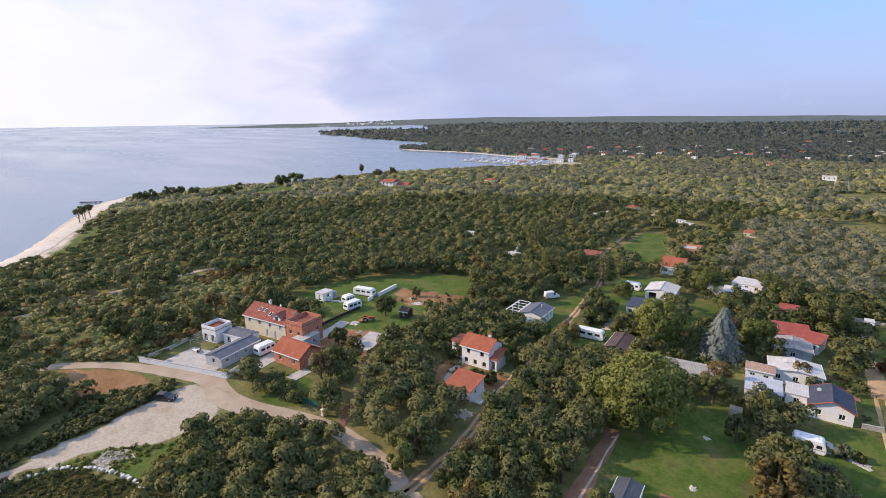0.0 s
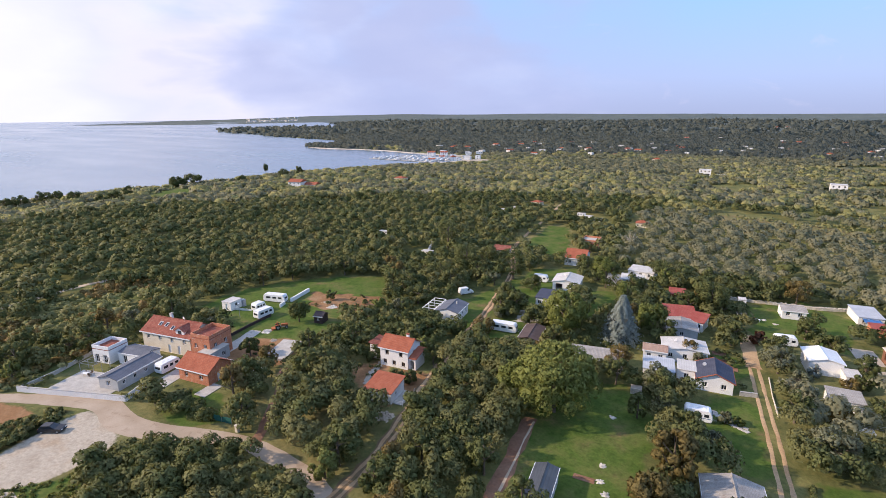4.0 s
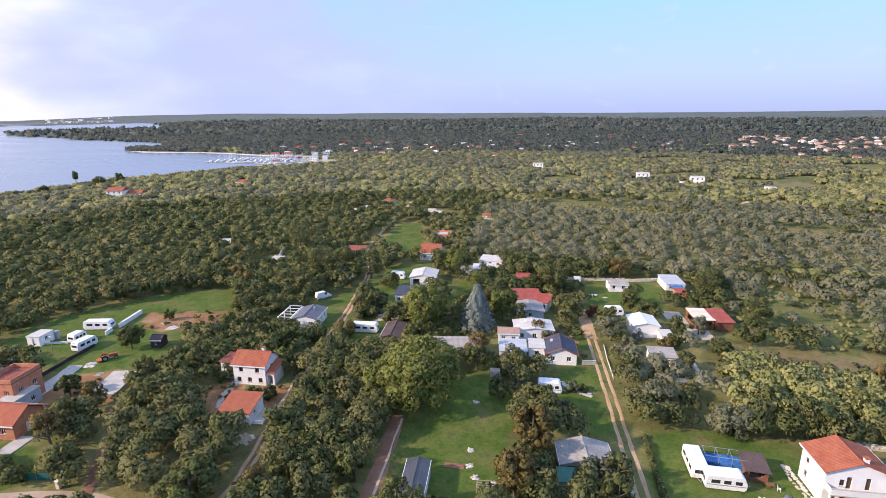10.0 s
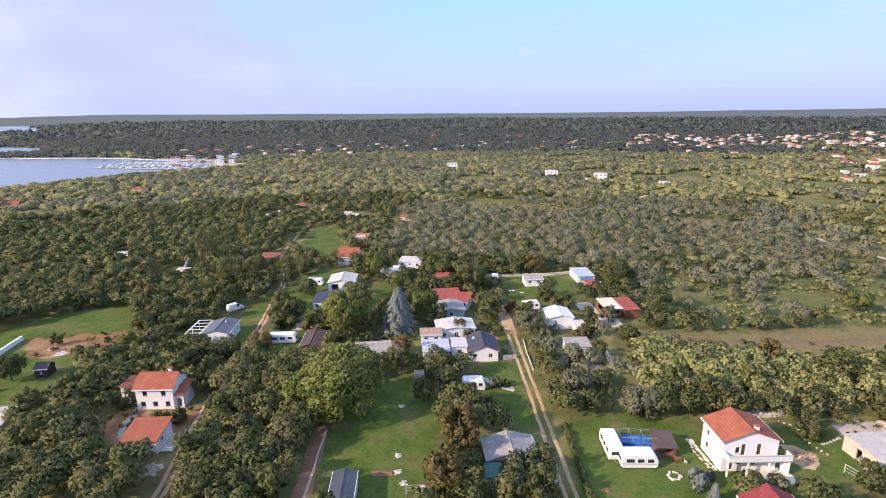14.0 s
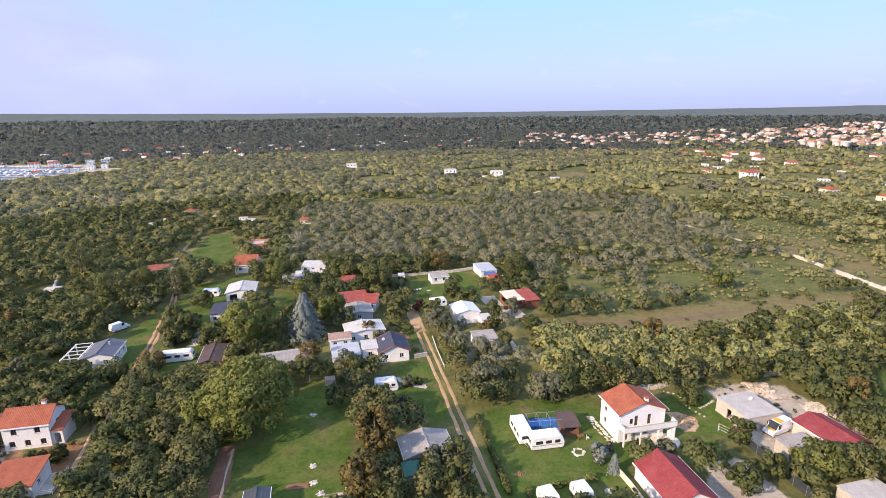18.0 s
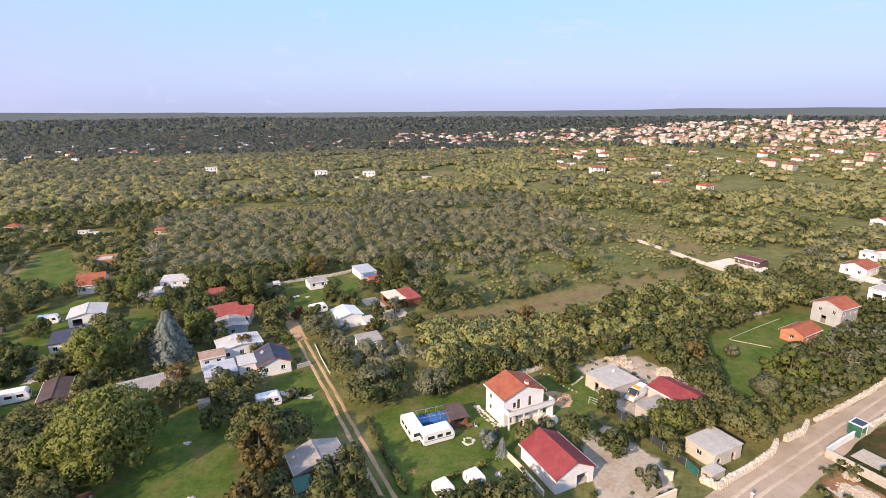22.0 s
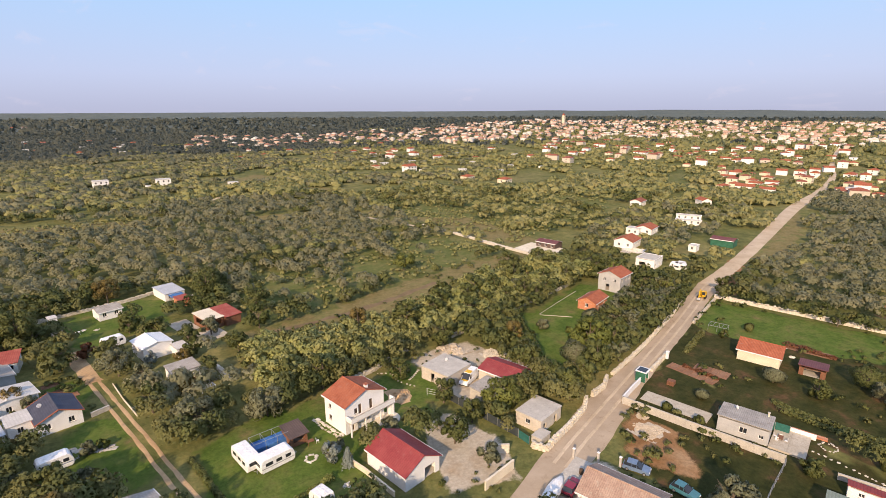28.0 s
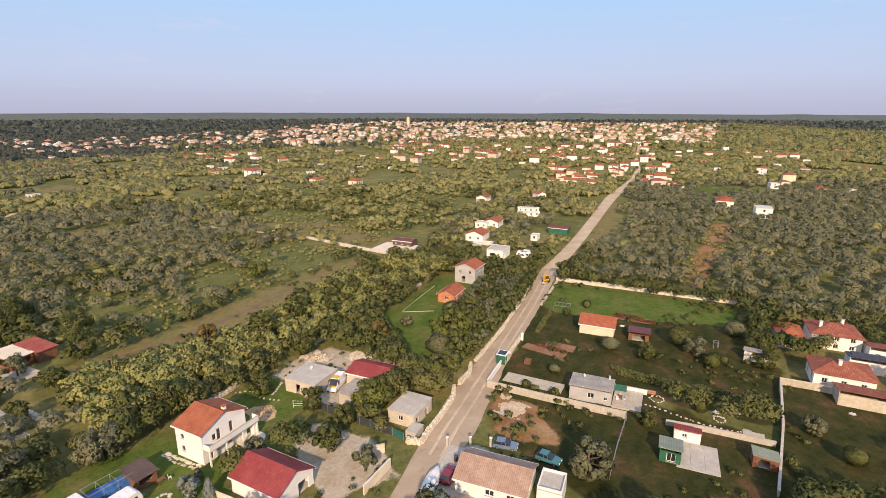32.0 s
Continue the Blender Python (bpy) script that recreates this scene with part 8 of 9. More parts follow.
tank(53.2, 81.9, 0.55, 1.3, STEEL, "grey water tank beside a stone house")
tank(74.2, 78.6, 0.5, 1.2, WHITE_SHEET, "white water tank behind a red-roofed house")
flat_stones("stone_edging", [(49.2, 88.7), (51.0, 90.0), (52.8, 91.2)], "pale stones along a yard", 0.6, STONE, 44, 0.7)
flat_stones("stone_path", [(44.7, 95.0), (46.9, 93.3), (47.0, 89.7), (48.6, 86.0)], "line of pale stones on a lawn", 0.5, STONE, 45, 0.9)
# ---- plants ----
def crown(rng, n, rx, rz, lobes=7, leaf=0.5, shape="round"):
    """Leaf clumps round a crown of radius rx and half height rz about the origin: places of the corners of triangles."""
    d = rng.normal(size=(n, 3))
    d /= np.linalg.norm(d, axis=1)[:, None]
    lob = rng.normal(size=(lobes, 3))
    lob /= np.linalg.norm(lob, axis=1)[:, None]
    near = (d @ lob.T).max(1)
    rad = (0.62 + 0.42 * np.clip(near, 0, 1) ** 3) * rng.uniform(0.90, 1.05, n)
    if shape == "cone":
        t = rng.uniform(0, 1, n) ** 0.75
        ang = rng.uniform(0, 6.283, n)
        tier = np.floor(t * 13)
        arm = np.abs(np.cos((3.5 + tier % 3 * 0.5) * ang + tier * 1.7 + np.sin(tier * 3.1))) ** 0.7
        bow = t * 13 - tier
        r = rx * (1.03 - (tier + 0.4) / 13.4) ** 0.85 * (0.45 + 0.55 * arm) * (1.0 - 0.45 * bow) * rng.uniform(0.45, 1.0, n) ** 0.6
        c = np.stack([r * np.cos(ang), r * np.sin(ang), (t * 2 - 1) * rz - 0.16 * r], -1)
        d = np.stack([np.cos(ang), np.sin(ang), np.full(n, 0.9)], -1)
    else:
        c = d * rad[:, None] * (rx, rx, rz)
        c[:, 2] = np.maximum(c[:, 2], -0.75 * rz)
    return quads(rng, c, d, leaf * rng.uniform(0.7, 1.4, n), 0.5)


def quads(rng, c, d, size, loose=0.30):
    """Small three-cornered leaf clumps at c, facing about d."""
    nrm = d + rng.normal(size=d.shape) * loose
    nrm /= np.linalg.norm(nrm, axis=1)[:, None]
    ref = rng.normal(size=d.shape)
    u = np.cross(nrm, ref)
    u /= np.linalg.norm(u, axis=1)[:, None] + 1e-9
    v = np.cross(nrm, u)
    s = (size * 0.72)[:, None]
    return np.stack([c - u * s * 0.87 - v * s * 0.5, c + u * s * 0.87 - v * s * 0.5, c + v * s], 1)


def leaf_mesh(name, q, tone=None, mids=None):
    """Leaf clumps as one mesh; mids: the middle of the tuft that each clump belongs to, from which its corners bend away."""
    me = quick_mesh(name, q.reshape(-1, 3), np.arange(len(q) * 3).reshape(-1, 3))
    if mids is not None:
        nn = q - mids[:, None, :]
        nn = (nn / (np.linalg.norm(nn, axis=-1, keepdims=True) + 1e-6)).reshape(-1, 3).astype(np.float32)
        me.attributes.new("custom_normal", "FLOAT_VECTOR", "POINT").data.foreach_set("vector", nn.ravel())
    t = np.repeat(np.full(len(q), 0.25) if tone is None else tone, 3).astype(np.float32)
    me.attributes.new("tone", "FLOAT", "POINT").data.foreach_set("value", t)
    return me


def tree(label, leaf_mat, h, r, seed, n=700, leaf=0.5, shape="round", trunk=None, base=0.28, bark=None, category="tree", name="tree"):
    """A tree at the origin: tapered trunk with limbs, crown of leaf clumps."""
    rng = np.random.RandomState(seed)
    ob = tagged(new(name), label, category)
    rnd = random.Random(seed)
    lean = (rnd.uniform(-0.3, 0.3), rnd.uniform(-0.3, 0.3))
    tr = trunk or h * 0.022 + 0.05
    bm = tube([(0, 0, -0.2), (lean[0] * 0.4, lean[1] * 0.4, h * 0.25), (lean[0], lean[1], h * 0.6), (lean[0], lean[1], h * 0.86)], [tr * 1.25, tr, tr * 0.6, tr * 0.2], 7)
    for k in range(6):
        a, z0 = k * 1.05 + rnd.uniform(-0.3, 0.3), h * rnd.uniform(0.28, 0.55)
        e = r * rnd.uniform(0.5, 0.8)
        tube([(lean[0] * 0.6, lean[1] * 0.6, z0), (e * 0.5 * math.cos(a), e * 0.5 * math.sin(a), z0 + h * 0.1), (e * math.cos(a), e * math.sin(a), z0 + h * 0.24)], [tr * 0.5, tr * 0.35, tr * 0.12], 5, bm)
    part("trunk", bm, bark or BARK, ob)
    if n < 3000:
        n, leaf = int(n * 2.2), leaf * 0.74
    zc = h * (1 + base) / 2
    rz = h * (1 - base) / 2
    if shape == "masses":
        qs, ms = [], []
        lumps = max(16, int(n / 120)) if n < 9000 else 95
        for k in range(lumps):
            a = rnd.uniform(0, 6.283)
            t = rnd.uniform(-0.8, 0.95)
            e = r * 0.76 * math.sqrt(max(0.05, 1 - t * t)) * rnd.uniform(0.7, 1.08)
            rr = r * rnd.uniform(0.24, 0.36) * (1.0 if lumps < 40 else 0.66)
            at = np.array((e * math.cos(a), e * math.sin(a), zc + t * rz * 0.8))
            qs.append(crown(rng, n // lumps, rr, rr * 1.05, 5, leaf) + at)
            ms.append(np.repeat((at * 0.85 + np.array((0, 0, zc)) * 0.15)[None], n // lumps, 0))
        q, ms = np.concatenate(qs), np.concatenate(ms)
    elif shape == "cone":
        q = crown(rng, n, r, rz, 9, leaf, shape) + np.array((0, 0, zc))
        ms = q.mean(1) * (0.25, 0.25, 1.0) - (0, 0, 0.9)
    else:
        q = crown(rng, n, r, rz, 9, leaf, shape) + np.array((0, 0, zc))
        ms = np.repeat(np.array(((0, 0, zc),)), len(q), 0)
    me = leaf_mesh("crown", q, None, ms)
    me.materials.append(leaf_mat)
    c = new("crown", me)
    c.parent = ob
    return ob


def blocked(x, y, margin=0.0, clearings=True):
    """Where nothing may grow: sea, clearings, roads, buildings."""
    hit = ~inside(LAND, x, y)
    hit |= (x < -180) & (y < 640) & (edge_gap(LAND[:24], x, y, False) < np.where(y < 140, 12, np.where(y > 430, 12, 4)))
    for p in (CLEAR if clearings else [c for c in CLEAR if c not in FIELD] if clearings is None else ()):
        q = np.array(p)
        near = (x > q[:, 0].min() - 3) & (x < q[:, 0].max() + 3) & (y > q[:, 1].min() - 3) & (y < q[:, 1].max() + 3)
        hit[near] |= inside(p, x[near], y[near]) | (edge_gap(p, x[near], y[near]) < margin * 0.5)
    for line, half in ROADS:
        q = np.array(line)
        near = (x > q[:, 0].min() - 6) & (x < q[:, 0].max() + 6) & (y > q[:, 1].min() - 6) & (y < q[:, 1].max() + 6)
        hit[near] |= edge_gap(line, x[near], y[near], False) < half + margin
    for fx, fy, a, b, yaw in FOOT:
        c, s = math.cos(radians(yaw)), math.sin(radians(yaw))
        u, v = (x - fx) * c + (y - fy) * s, -(x - fx) * s + (y - fy) * c
        room = 0.7 if math.hypot(fx, fy) < 125 else 2.0
        hit |= (np.abs(u) < a + margin + room) & (np.abs(v) < b + margin + room)
    return hit


OLIVE = [[(-60, 190), (24, 188), (60, 205), (130, 225), (135, 300), (0, 345), (-90, 300)], [(156, 72), (230, 92), (420, 135), (520, 0), (440, -200), (176, -40), (168, 20)],
         [(60, 200), (137, 215), (130, 330), (40, 360)], [(0, 100), (22, 100), (20, 128), (0, 128)]]
MEADOW = [(28, 127), (30, 158), (53, 174), (72, 166), (89, 166), (103, 196), (127, 190), (138, 160), (125, 150), (121, 144), (76, 137)]
THIN = [[(150, 150), (260, 150), (520, 260), (520, 700), (160, 560), (140, 260)], [(-60, 260), (60, 300), (60, 420), (-100, 380)]]


def in_any(polys, x, y):
    hit = np.zeros(x.shape, bool)
    for p in polys:
        hit |= inside(p, x, y)
    return hit


def grove(name, ring, spacing, clumps, mat, label, pick, tall=(3.4, 6.0), wide=(1.5, 2.6), seed=1, kind="stuff", stretch=1.0, heads=7, clearings=True, category="woodland"):
    """Thicket between two distances: one joined mesh of many plants, each a lumpy crown of leaf clumps."""
    rng = np.random.RandomState(seed)
    lo, hi = ring
    g = np.arange(-hi, hi, spacing)
    x, y = np.meshgrid(g, g)
    x, y = (x + rng.uniform(-0.48, 0.48, x.shape) * spacing).ravel(), (y + rng.uniform(-0.48, 0.48, y.shape) * spacing).ravel()
    d, az = np.hypot(x, y), np.degrees(np.arctan2(-x, y))
    keep = (d >= lo) & (d < hi) & (np.abs(az) < (110 if hi < 200 else 98))
    x, y = x[keep], y[keep]
    keep = pick(x, y, rng) & ~blocked(x, y, wide[0] * 0.45, clearings)
    x, y = x[keep], y[keep]
    n = len(x)
    if not n:
        return None
    f = np.clip(0.5 + 0.35 * rough_noise(x, y, 30, seed + 3) + rng.uniform(-0.35, 0.35, n), 0, 1)
    h = tall[0] + (tall[1] - tall[0]) * f
    r = (wide[0] + (wide[1] - wide[0]) * np.clip(f + rng.uniform(-0.3, 0.3, n), 0, 1))
    low = in_any(LOW, x, y)
    h, r = np.where(low, h * 0.68, h), np.where(low, r * 0.95, r)
    shore = (x < -180) & (y < 640) & (edge_gap(LAND[:24], x, y, False) < 48)
    h = np.where(shore, h * 0.5, h)
    z = land_height(x, y)
    subs = rng.normal(size=(n, heads, 3))
    subs[..., 2] = np.abs(subs[..., 2]) * 0.9 - 0.15
    subs /= np.linalg.norm(subs, axis=-1, keepdims=True)
    subs *= rng.uniform(0.42, 0.66, (n, heads, 1))
    pick_ = rng.randint(0, heads, (n, clumps))
    mid = np.take_along_axis(subs, np.repeat(pick_[..., None], 3, -1), 1)
    dirs = rng.normal(size=(n, clumps, 3))
    dirs[..., 2] = np.abs(dirs[..., 2]) * 1.2 - 0.3
    dirs /= np.linalg.norm(dirs, axis=-1, keepdims=True)
    c = (mid + dirs * rng.uniform(0.42, 0.50, (n, clumps, 1))) * np.stack([r, r, h * 0.52], -1)[:, None, :]
    c[..., 2] = np.maximum(c[..., 2] + (h * 0.50)[:, None], 0.12)
    c += np.stack([x, y, z], -1)[:, None, :]
    size = np.repeat(r[:, None], clumps, 1) * math.sqrt(8.0 / clumps) * stretch * rng.uniform(0.7, 1.35, (n, clumps))
    q = quads(rng, c.reshape(-1, 3), dirs.reshape(-1, 3), size.ravel(), 0.55 if hi <= 200 else 0.25)
    tone = np.repeat(rng.uniform(0.05, 0.75, n), clumps)
    lump = 0.5 if hi <= 200 else 0.3
    axis_ = np.stack([x, y, z + h * 0.42 - (1.6 * r if hi > 1000 else 0.5 * r if hi > 400 else 0)], -1)[:, None, :]
    tuft = mid * np.stack([r, r, h * 0.52], -1)[:, None, :] + np.stack([x, y, z + h * 0.50], -1)[:, None, :]
    me = leaf_mesh(name, q, tone, (tuft * lump + axis_ * (1 - lump)).reshape(-1, 3))
    me.materials.append(mat)
    ob = new(name, me)
    return tagged(ob, label, category, kind=kind)


def built_up(x, y):
    """The town and its outskirts, where few trees stand."""
    d, az = np.hypot(x, y), np.degrees(np.arctan2(-x, y))
    return ((d > 760) & (d < 1520) & (az < -26) & (az > -78)) | ((d > 540) & (d <= 760) & (az < -45) & (az > -74)) | ((d > 400) & (d < 560) & (az < -62) & (az > -76))


def wood_pick(x, y, rng):
    thin = in_any(THIN, x, y)
    thin_out = built_up(x, y) & (rng.uniform(0, 1, len(x)) < 0.35)
    return ~thin_out & ~(in_any(OLIVE, x, y) & (rng.uniform(0, 1, len(x)) < 0.95)) & (rng.uniform(0, 1, len(x)) < np.where(thin, 0.55, 0.93)) & (rough_noise(x, y, 60, 11) > np.where(thin, -0.35, np.where(np.hypot(x, y) < 200, -9, np.where(x > -60, -0.55, -0.85))))


def olive_pick(x, y, rng):
    u, v = x + 9 * rough_noise(x, y, 40, 21), y + 9 * rough_noise(x, y, 40, 22)
    wild = (in_any(OLIVE, u, v) & (rng.uniform(0, 1, len(x)) < 0.92)) | (in_any(FIELD[:1], x, y) & (rough_noise(x, y, 34, 23) + 0.012 * (y - 175) > -0.2))
    return wild & ~(inside(MEADOW, x, y) & (rng.uniform(0, 1, len(x)) < 0.78))


def darker(x, y):
    """Where evergreen oaks stand among the yellowish scrub, mostly to the north."""
    az = np.degrees(np.arctan2(-x, y))
    return rough_noise(x, y, 24, 91) + 0.35 * np.sin(x * 12.9 + y * 78.2) > np.clip(0.16 - (az + 30) / 120, 0.02, 0.42)


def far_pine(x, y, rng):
    """Far woods coloured for haze and cloud shade, mixing into scrub, away from town."""
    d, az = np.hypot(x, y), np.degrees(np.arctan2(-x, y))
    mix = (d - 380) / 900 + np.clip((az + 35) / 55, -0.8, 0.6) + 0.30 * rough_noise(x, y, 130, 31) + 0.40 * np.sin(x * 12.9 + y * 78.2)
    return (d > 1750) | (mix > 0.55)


def field_pick(x, y, rng):
    return in_any(FIELD, x, y) & (rough_noise(x, y, 14, 41) + rng.uniform(-0.6, 0.6, len(x)) > -0.15)


LOW = [[(-99, -12), (-60, -12), (-48, 36), (-60, 40), (-78, 38), (-99, 31)]]
YOUNG = [[(22, 96), (50, 100), (100, 108), (126, 112), (138, 112), (137, 140), (105, 132), (64, 119), (48, 119), (22, 120)]]


def young(x, y):
    return in_any(YOUNG, x, y)


def weed_pick(x, y, rng):
    edge = in_any(BARE + EARTH[1:], x, y) & ~in_any(GRAVEL[:1], x, y) & (rough_noise(x, y, 12, 44) + rng.uniform(-0.7, 0.7, len(x)) > 0.1)
    return edge | (in_any(ROUGH[2:] + DRY + GRAVEL[1:4], x, y) & (rough_noise(x, y, 20, 43) + rng.uniform(-0.5, 0.5, len(x)) > 0.62))




def heath(x, y):
    """Low brown and yellowish scrub in front of the coast wood."""
    return inside(HEATH, x, y)


WOODS = "dense green scrub oak thicket"
grove("thicket", (40, 110), 2.85, 350, LEAF_WOOD, WOODS, lambda x, y, r: wood_pick(x, y, r) & ~young(x, y), (3.0, 7.2), (1.8, 3.0), 1, stretch=1.15, heads=9)
grove("thicket", (110, 200), 3.1, 165, LEAF_WOOD, WOODS, lambda x, y, r: wood_pick(x, y, r) & ~young(x, y) & ~(heath(x, y) & (r.uniform(0, 1, len(x)) < 0.9)), (2.6, 6.0), (1.7, 2.9), 2, stretch=1.1, heads=8)
grove("young_wood", (90, 200), 2.8, 230, LEAF_YOUNG, "thicket of young bright green trees", lambda x, y, r: young(x, y), (3.0, 6.0), (1.7, 2.7), 22, stretch=1.15, heads=8)
grove("olive_grove", (90, 180), 4.0, 190, LEAF_OLIVE, "grey-green olive trees behind a roadside wall", lambda x, y, r: inside([(90, 69), (146, 86), (146, 97), (135, 97), (112, 88), (98, 82)], x, y), (3.6, 5.2), (1.9, 2.6), 23, clearings=False)
grove("heath", (110, 230), 2.2, 60, LEAF_MAQUIS_LIT, "low yellowish heath scrub", lambda x, y, r: heath(x, y) & (r.uniform(0, 1, len(x)) < 0.55), (0.7, 2.2), (0.9, 1.7), 71, heads=5, category="scrub")
grove("heath", (110, 230), 2.6, 60, LEAF_BROWN, "low brown heath scrub", lambda x, y, r: heath(x, y) & (rough_noise(x, y, 16, 72) > 0.1), (0.8, 2.4), (1.0, 1.8), 72, heads=5, category="scrub")
# Darker leaves to the west: holm oak, with cloud shade put into the colour
west = lambda x, y: x < 0.25 * y * rough_noise(x, y, 60, 51) - 8
# Scrub from here outwards takes the lightened leaf copy, brightness put into colour
grove("thicket", (200, 360), 4.5, 84, LEAF_MAQUIS_LIT, WOODS, lambda x, y, r: wood_pick(x, y, r) & ~west(x, y) & ~darker(x, y), (2.2, 5.4), (2.1, 3.5), 3, stretch=1.05)
grove("thicket", (200, 360), 4.5, 84, LEAF_WOOD, WOODS, lambda x, y, r: wood_pick(x, y, r) & (west(x, y) | darker(x, y)), (2.4, 6.4), (2.1, 3.5), 33, stretch=1.05)
grove("thicket", (360, 760), 6.2, 32, LEAF_MAQUIS_LIT, WOODS, lambda x, y, r: wood_pick(x, y, r) & ~far_pine(x, y, r), (2.0, 4.4), (3.0, 5.2), 4, heads=5, stretch=1.1)
# Grove leaves grey the wood with distance: haze put into the colour
grove("thicket", (360, 760), 6.2, 28, LEAF_GROVE, "woodland in greyer leaf colour for haze and cloud shade", lambda x, y, r: wood_pick(x, y, r) & far_pine(x, y, r), (2.0, 4.2), (2.9, 5.0), 14, heads=4)
grove("far_woodland", (760, 1750), 10, 15, LEAF_MAQUIS_LIT, "far flat woodland", lambda x, y, r: wood_pick(x, y, r) & ~far_pine(x, y, r), (2.4, 4.2), (5, 8), 5, heads=3)
grove("far_pine_wood", (760, 1750), 10, 14, LEAF_FAR, "far woodland with haze and cloud shade in its leaf colour", lambda x, y, r: wood_pick(x, y, r) & far_pine(x, y, r) & (np.hypot(x, y) < 1750 - 500 * r.uniform(0, 1, len(x))), (2.2, 3.8), (5.5, 8.5), 15, heads=3)
grove("far_pine_wood", (1500, 3000), 30, 6, LEAF_FAR, "far woodland towards the horizon, tinted blue-grey for haze", lambda x, y, r: wood_pick(x, y, r) & (r.uniform(0, 1, len(x)) < 0.8), (1.5, 3.5), (7, 14), 6, heads=3)
grove("olive_grove", (90, 260), 5.6, 170, LEAF_GROVE, "grey-green olive trees in a loose grove", olive_pick, (3.8, 6.0), (2.3, 3.2), 7, stretch=1.0, clearings=None)
grove("olive_grove", (260, 540), 6.0, 70, LEAF_GROVE, "grey-green olive trees in a loose grove", olive_pick, (3.8, 6.0), (2.4, 3.4), 8, stretch=1.0)
grove("olive_grove", (170, 340), 5.2, 70, LEAF_GROVE, "grey-green olive trees among cottages", lambda x, y, r: inside([(172, 118), (225, 122), (320, 148), (320, 190), (230, 175), (172, 150)], x, y) & (r.uniform(0, 1, len(x)) < 0.6), (3.0, 5.0), (2.0, 3.0), 81, stretch=1.05)
grove("field_scrub", (120, 420), 2.7, 30, LEAF_MAQUIS_LIT, "low scrub and weeds in an open field", field_pick, (0.5, 1.7), (0.6, 1.5), 9, heads=3, clearings=False, category="scrub")
grove("weeds", (50, 200), 2.4, 44, LEAF_WOOD, "low weeds and small bushes at the edges of gardens", weed_pick, (0.4, 1.7), (0.4, 1.2), 12, heads=4, clearings=False, category="weeds")

ROADSIDE = [(-146, -3), (-134, 1.5), (-126, 2.6), (-118, 4), (-112.5, 3), (-109.6, 0), (-108.4, -4), (-108, -12), (-150, -14)]
DRIVE = [(-95, 36.4), (-99.6, 36.8), (-97.4, 42), (-91, 43), (-83, 40.6), (-84.5, 38.4), (-90, 39.5)]
grove("roadside_trees", (50, 200), 2.5, 260, LEAF_WOOD, "dark dense bushy trees beside a gravel road", lambda x, y, r: inside(ROADSIDE, x, y), (3.4, 5.8), (1.8, 2.8), 61, stretch=1.15, clearings=False)
grove("low_thicket", (40, 110), 2.1, 110, LEAF_WOOD, "low dense dark green thicket beside a gravel road", lambda x, y, r: in_any(LOW, x, y) & (r.uniform(0, 1, len(x)) < 0.8), (2.4, 4.2), (1.2, 1.9), 67, stretch=1.1)
grove("roadside_bushes", (50, 200), 2.0, 220, LEAF_WOOD, "dark green bushes by a driveway", lambda x, y, r: inside(DRIVE, x, y), (2.0, 3.6), (1.3, 2.0), 62, stretch=1.15, clearings=False)
grove("roadside_weeds", (50, 200), 1.25, 60, LEAF_WOOD, "dense low weeds between a road and a gravel lot", lambda x, y, r: inside(WEST_BAND, x, y), (0.5, 1.5), (0.7, 1.2), 63, heads=4, clearings=False, category="weeds")
grove("low_scrub", (50, 200), 1.25, 60, LEAF_WOOD, "low dark scrub below a row of white stones", lambda x, y, r: inside(WEST_SCRUB, x, y), (0.2, 0.5), (0.6, 1.0), 64, heads=4, clearings=False, category="scrub")
grove("tall_grass", (50, 200), 1.2, 40, LEAF_FRESH, "fresh green tall grass and weeds by a gravel lot", lambda x, y, r: inside(GRASS[0], x, y) & (rough_noise(x, y, 6, 65) > -0.4), (0.2, 0.6), (0.5, 0.9), 65, heads=4, clearings=False, category="weeds")

# Single trees
def one(ob, x, y, yaw=0.0):
    ob.matrix_world = pose(x, y, 0, 0, 0, yaw)
    return ob


one(tree("broad pine with bright yellow-green needles beside a meadow", LEAF_PINE, 14.5, 9.2, 21, 18000, 0.36, "masses", base=0.02), -35.6, 82.6)
one(tree("young pine with bright needles beside a larger pine", LEAF_PINE, 9.0, 4.2, 31, 4500, 0.4, "masses", base=0.02), -44.0, 82.0)
one(tree("tall green pine behind a thicket", LEAF_PINE, 13.0, 6.4, 22, 8000, 0.42, "masses", base=0.08), -49.0, 117.0)
one(tree("blue-grey spruce with tiered branches", LEAF_SPRUCE, 12.5, 7.4, 23, 9500, 0.4, "cone", base=0.03), -36.0, 122.0)
one(tree("small blue-green spruce on a lawn", LEAF_SPRUCE, 3.6, 1.6, 24, 500, 0.3, "cone", base=0.03), 26.6, 70.4)
one(tree("broad bright green tree beside a spruce", LEAF_FRESH, 9.0, 4.2, 25, 1700, 0.5, "masses"), -31.0, 130.5)
one(tree("dark green oak behind a red-roofed cottage", LEAF_WOOD, 9.5, 4.6, 26, 1700, 0.5, "masses"), -21.5, 155.0)
one(tree("yellowing tree beside a lane", LEAF_FRESH, 9.0, 3.4, 27, 1200, 0.5, "masses"), -58.5, 168.0)
one(tree("tall browning oak at a meadow's edge", LEAF_BROWN, 11.0, 4.2, 28, 2600, 0.5, "masses", base=0.05), -11.5, 73.5)
one(tree("browning oak at a meadow's edge", LEAF_BROWN, 8.0, 3.6, 29, 1900, 0.48, "masses", base=0.05), -12.5, 64.0)
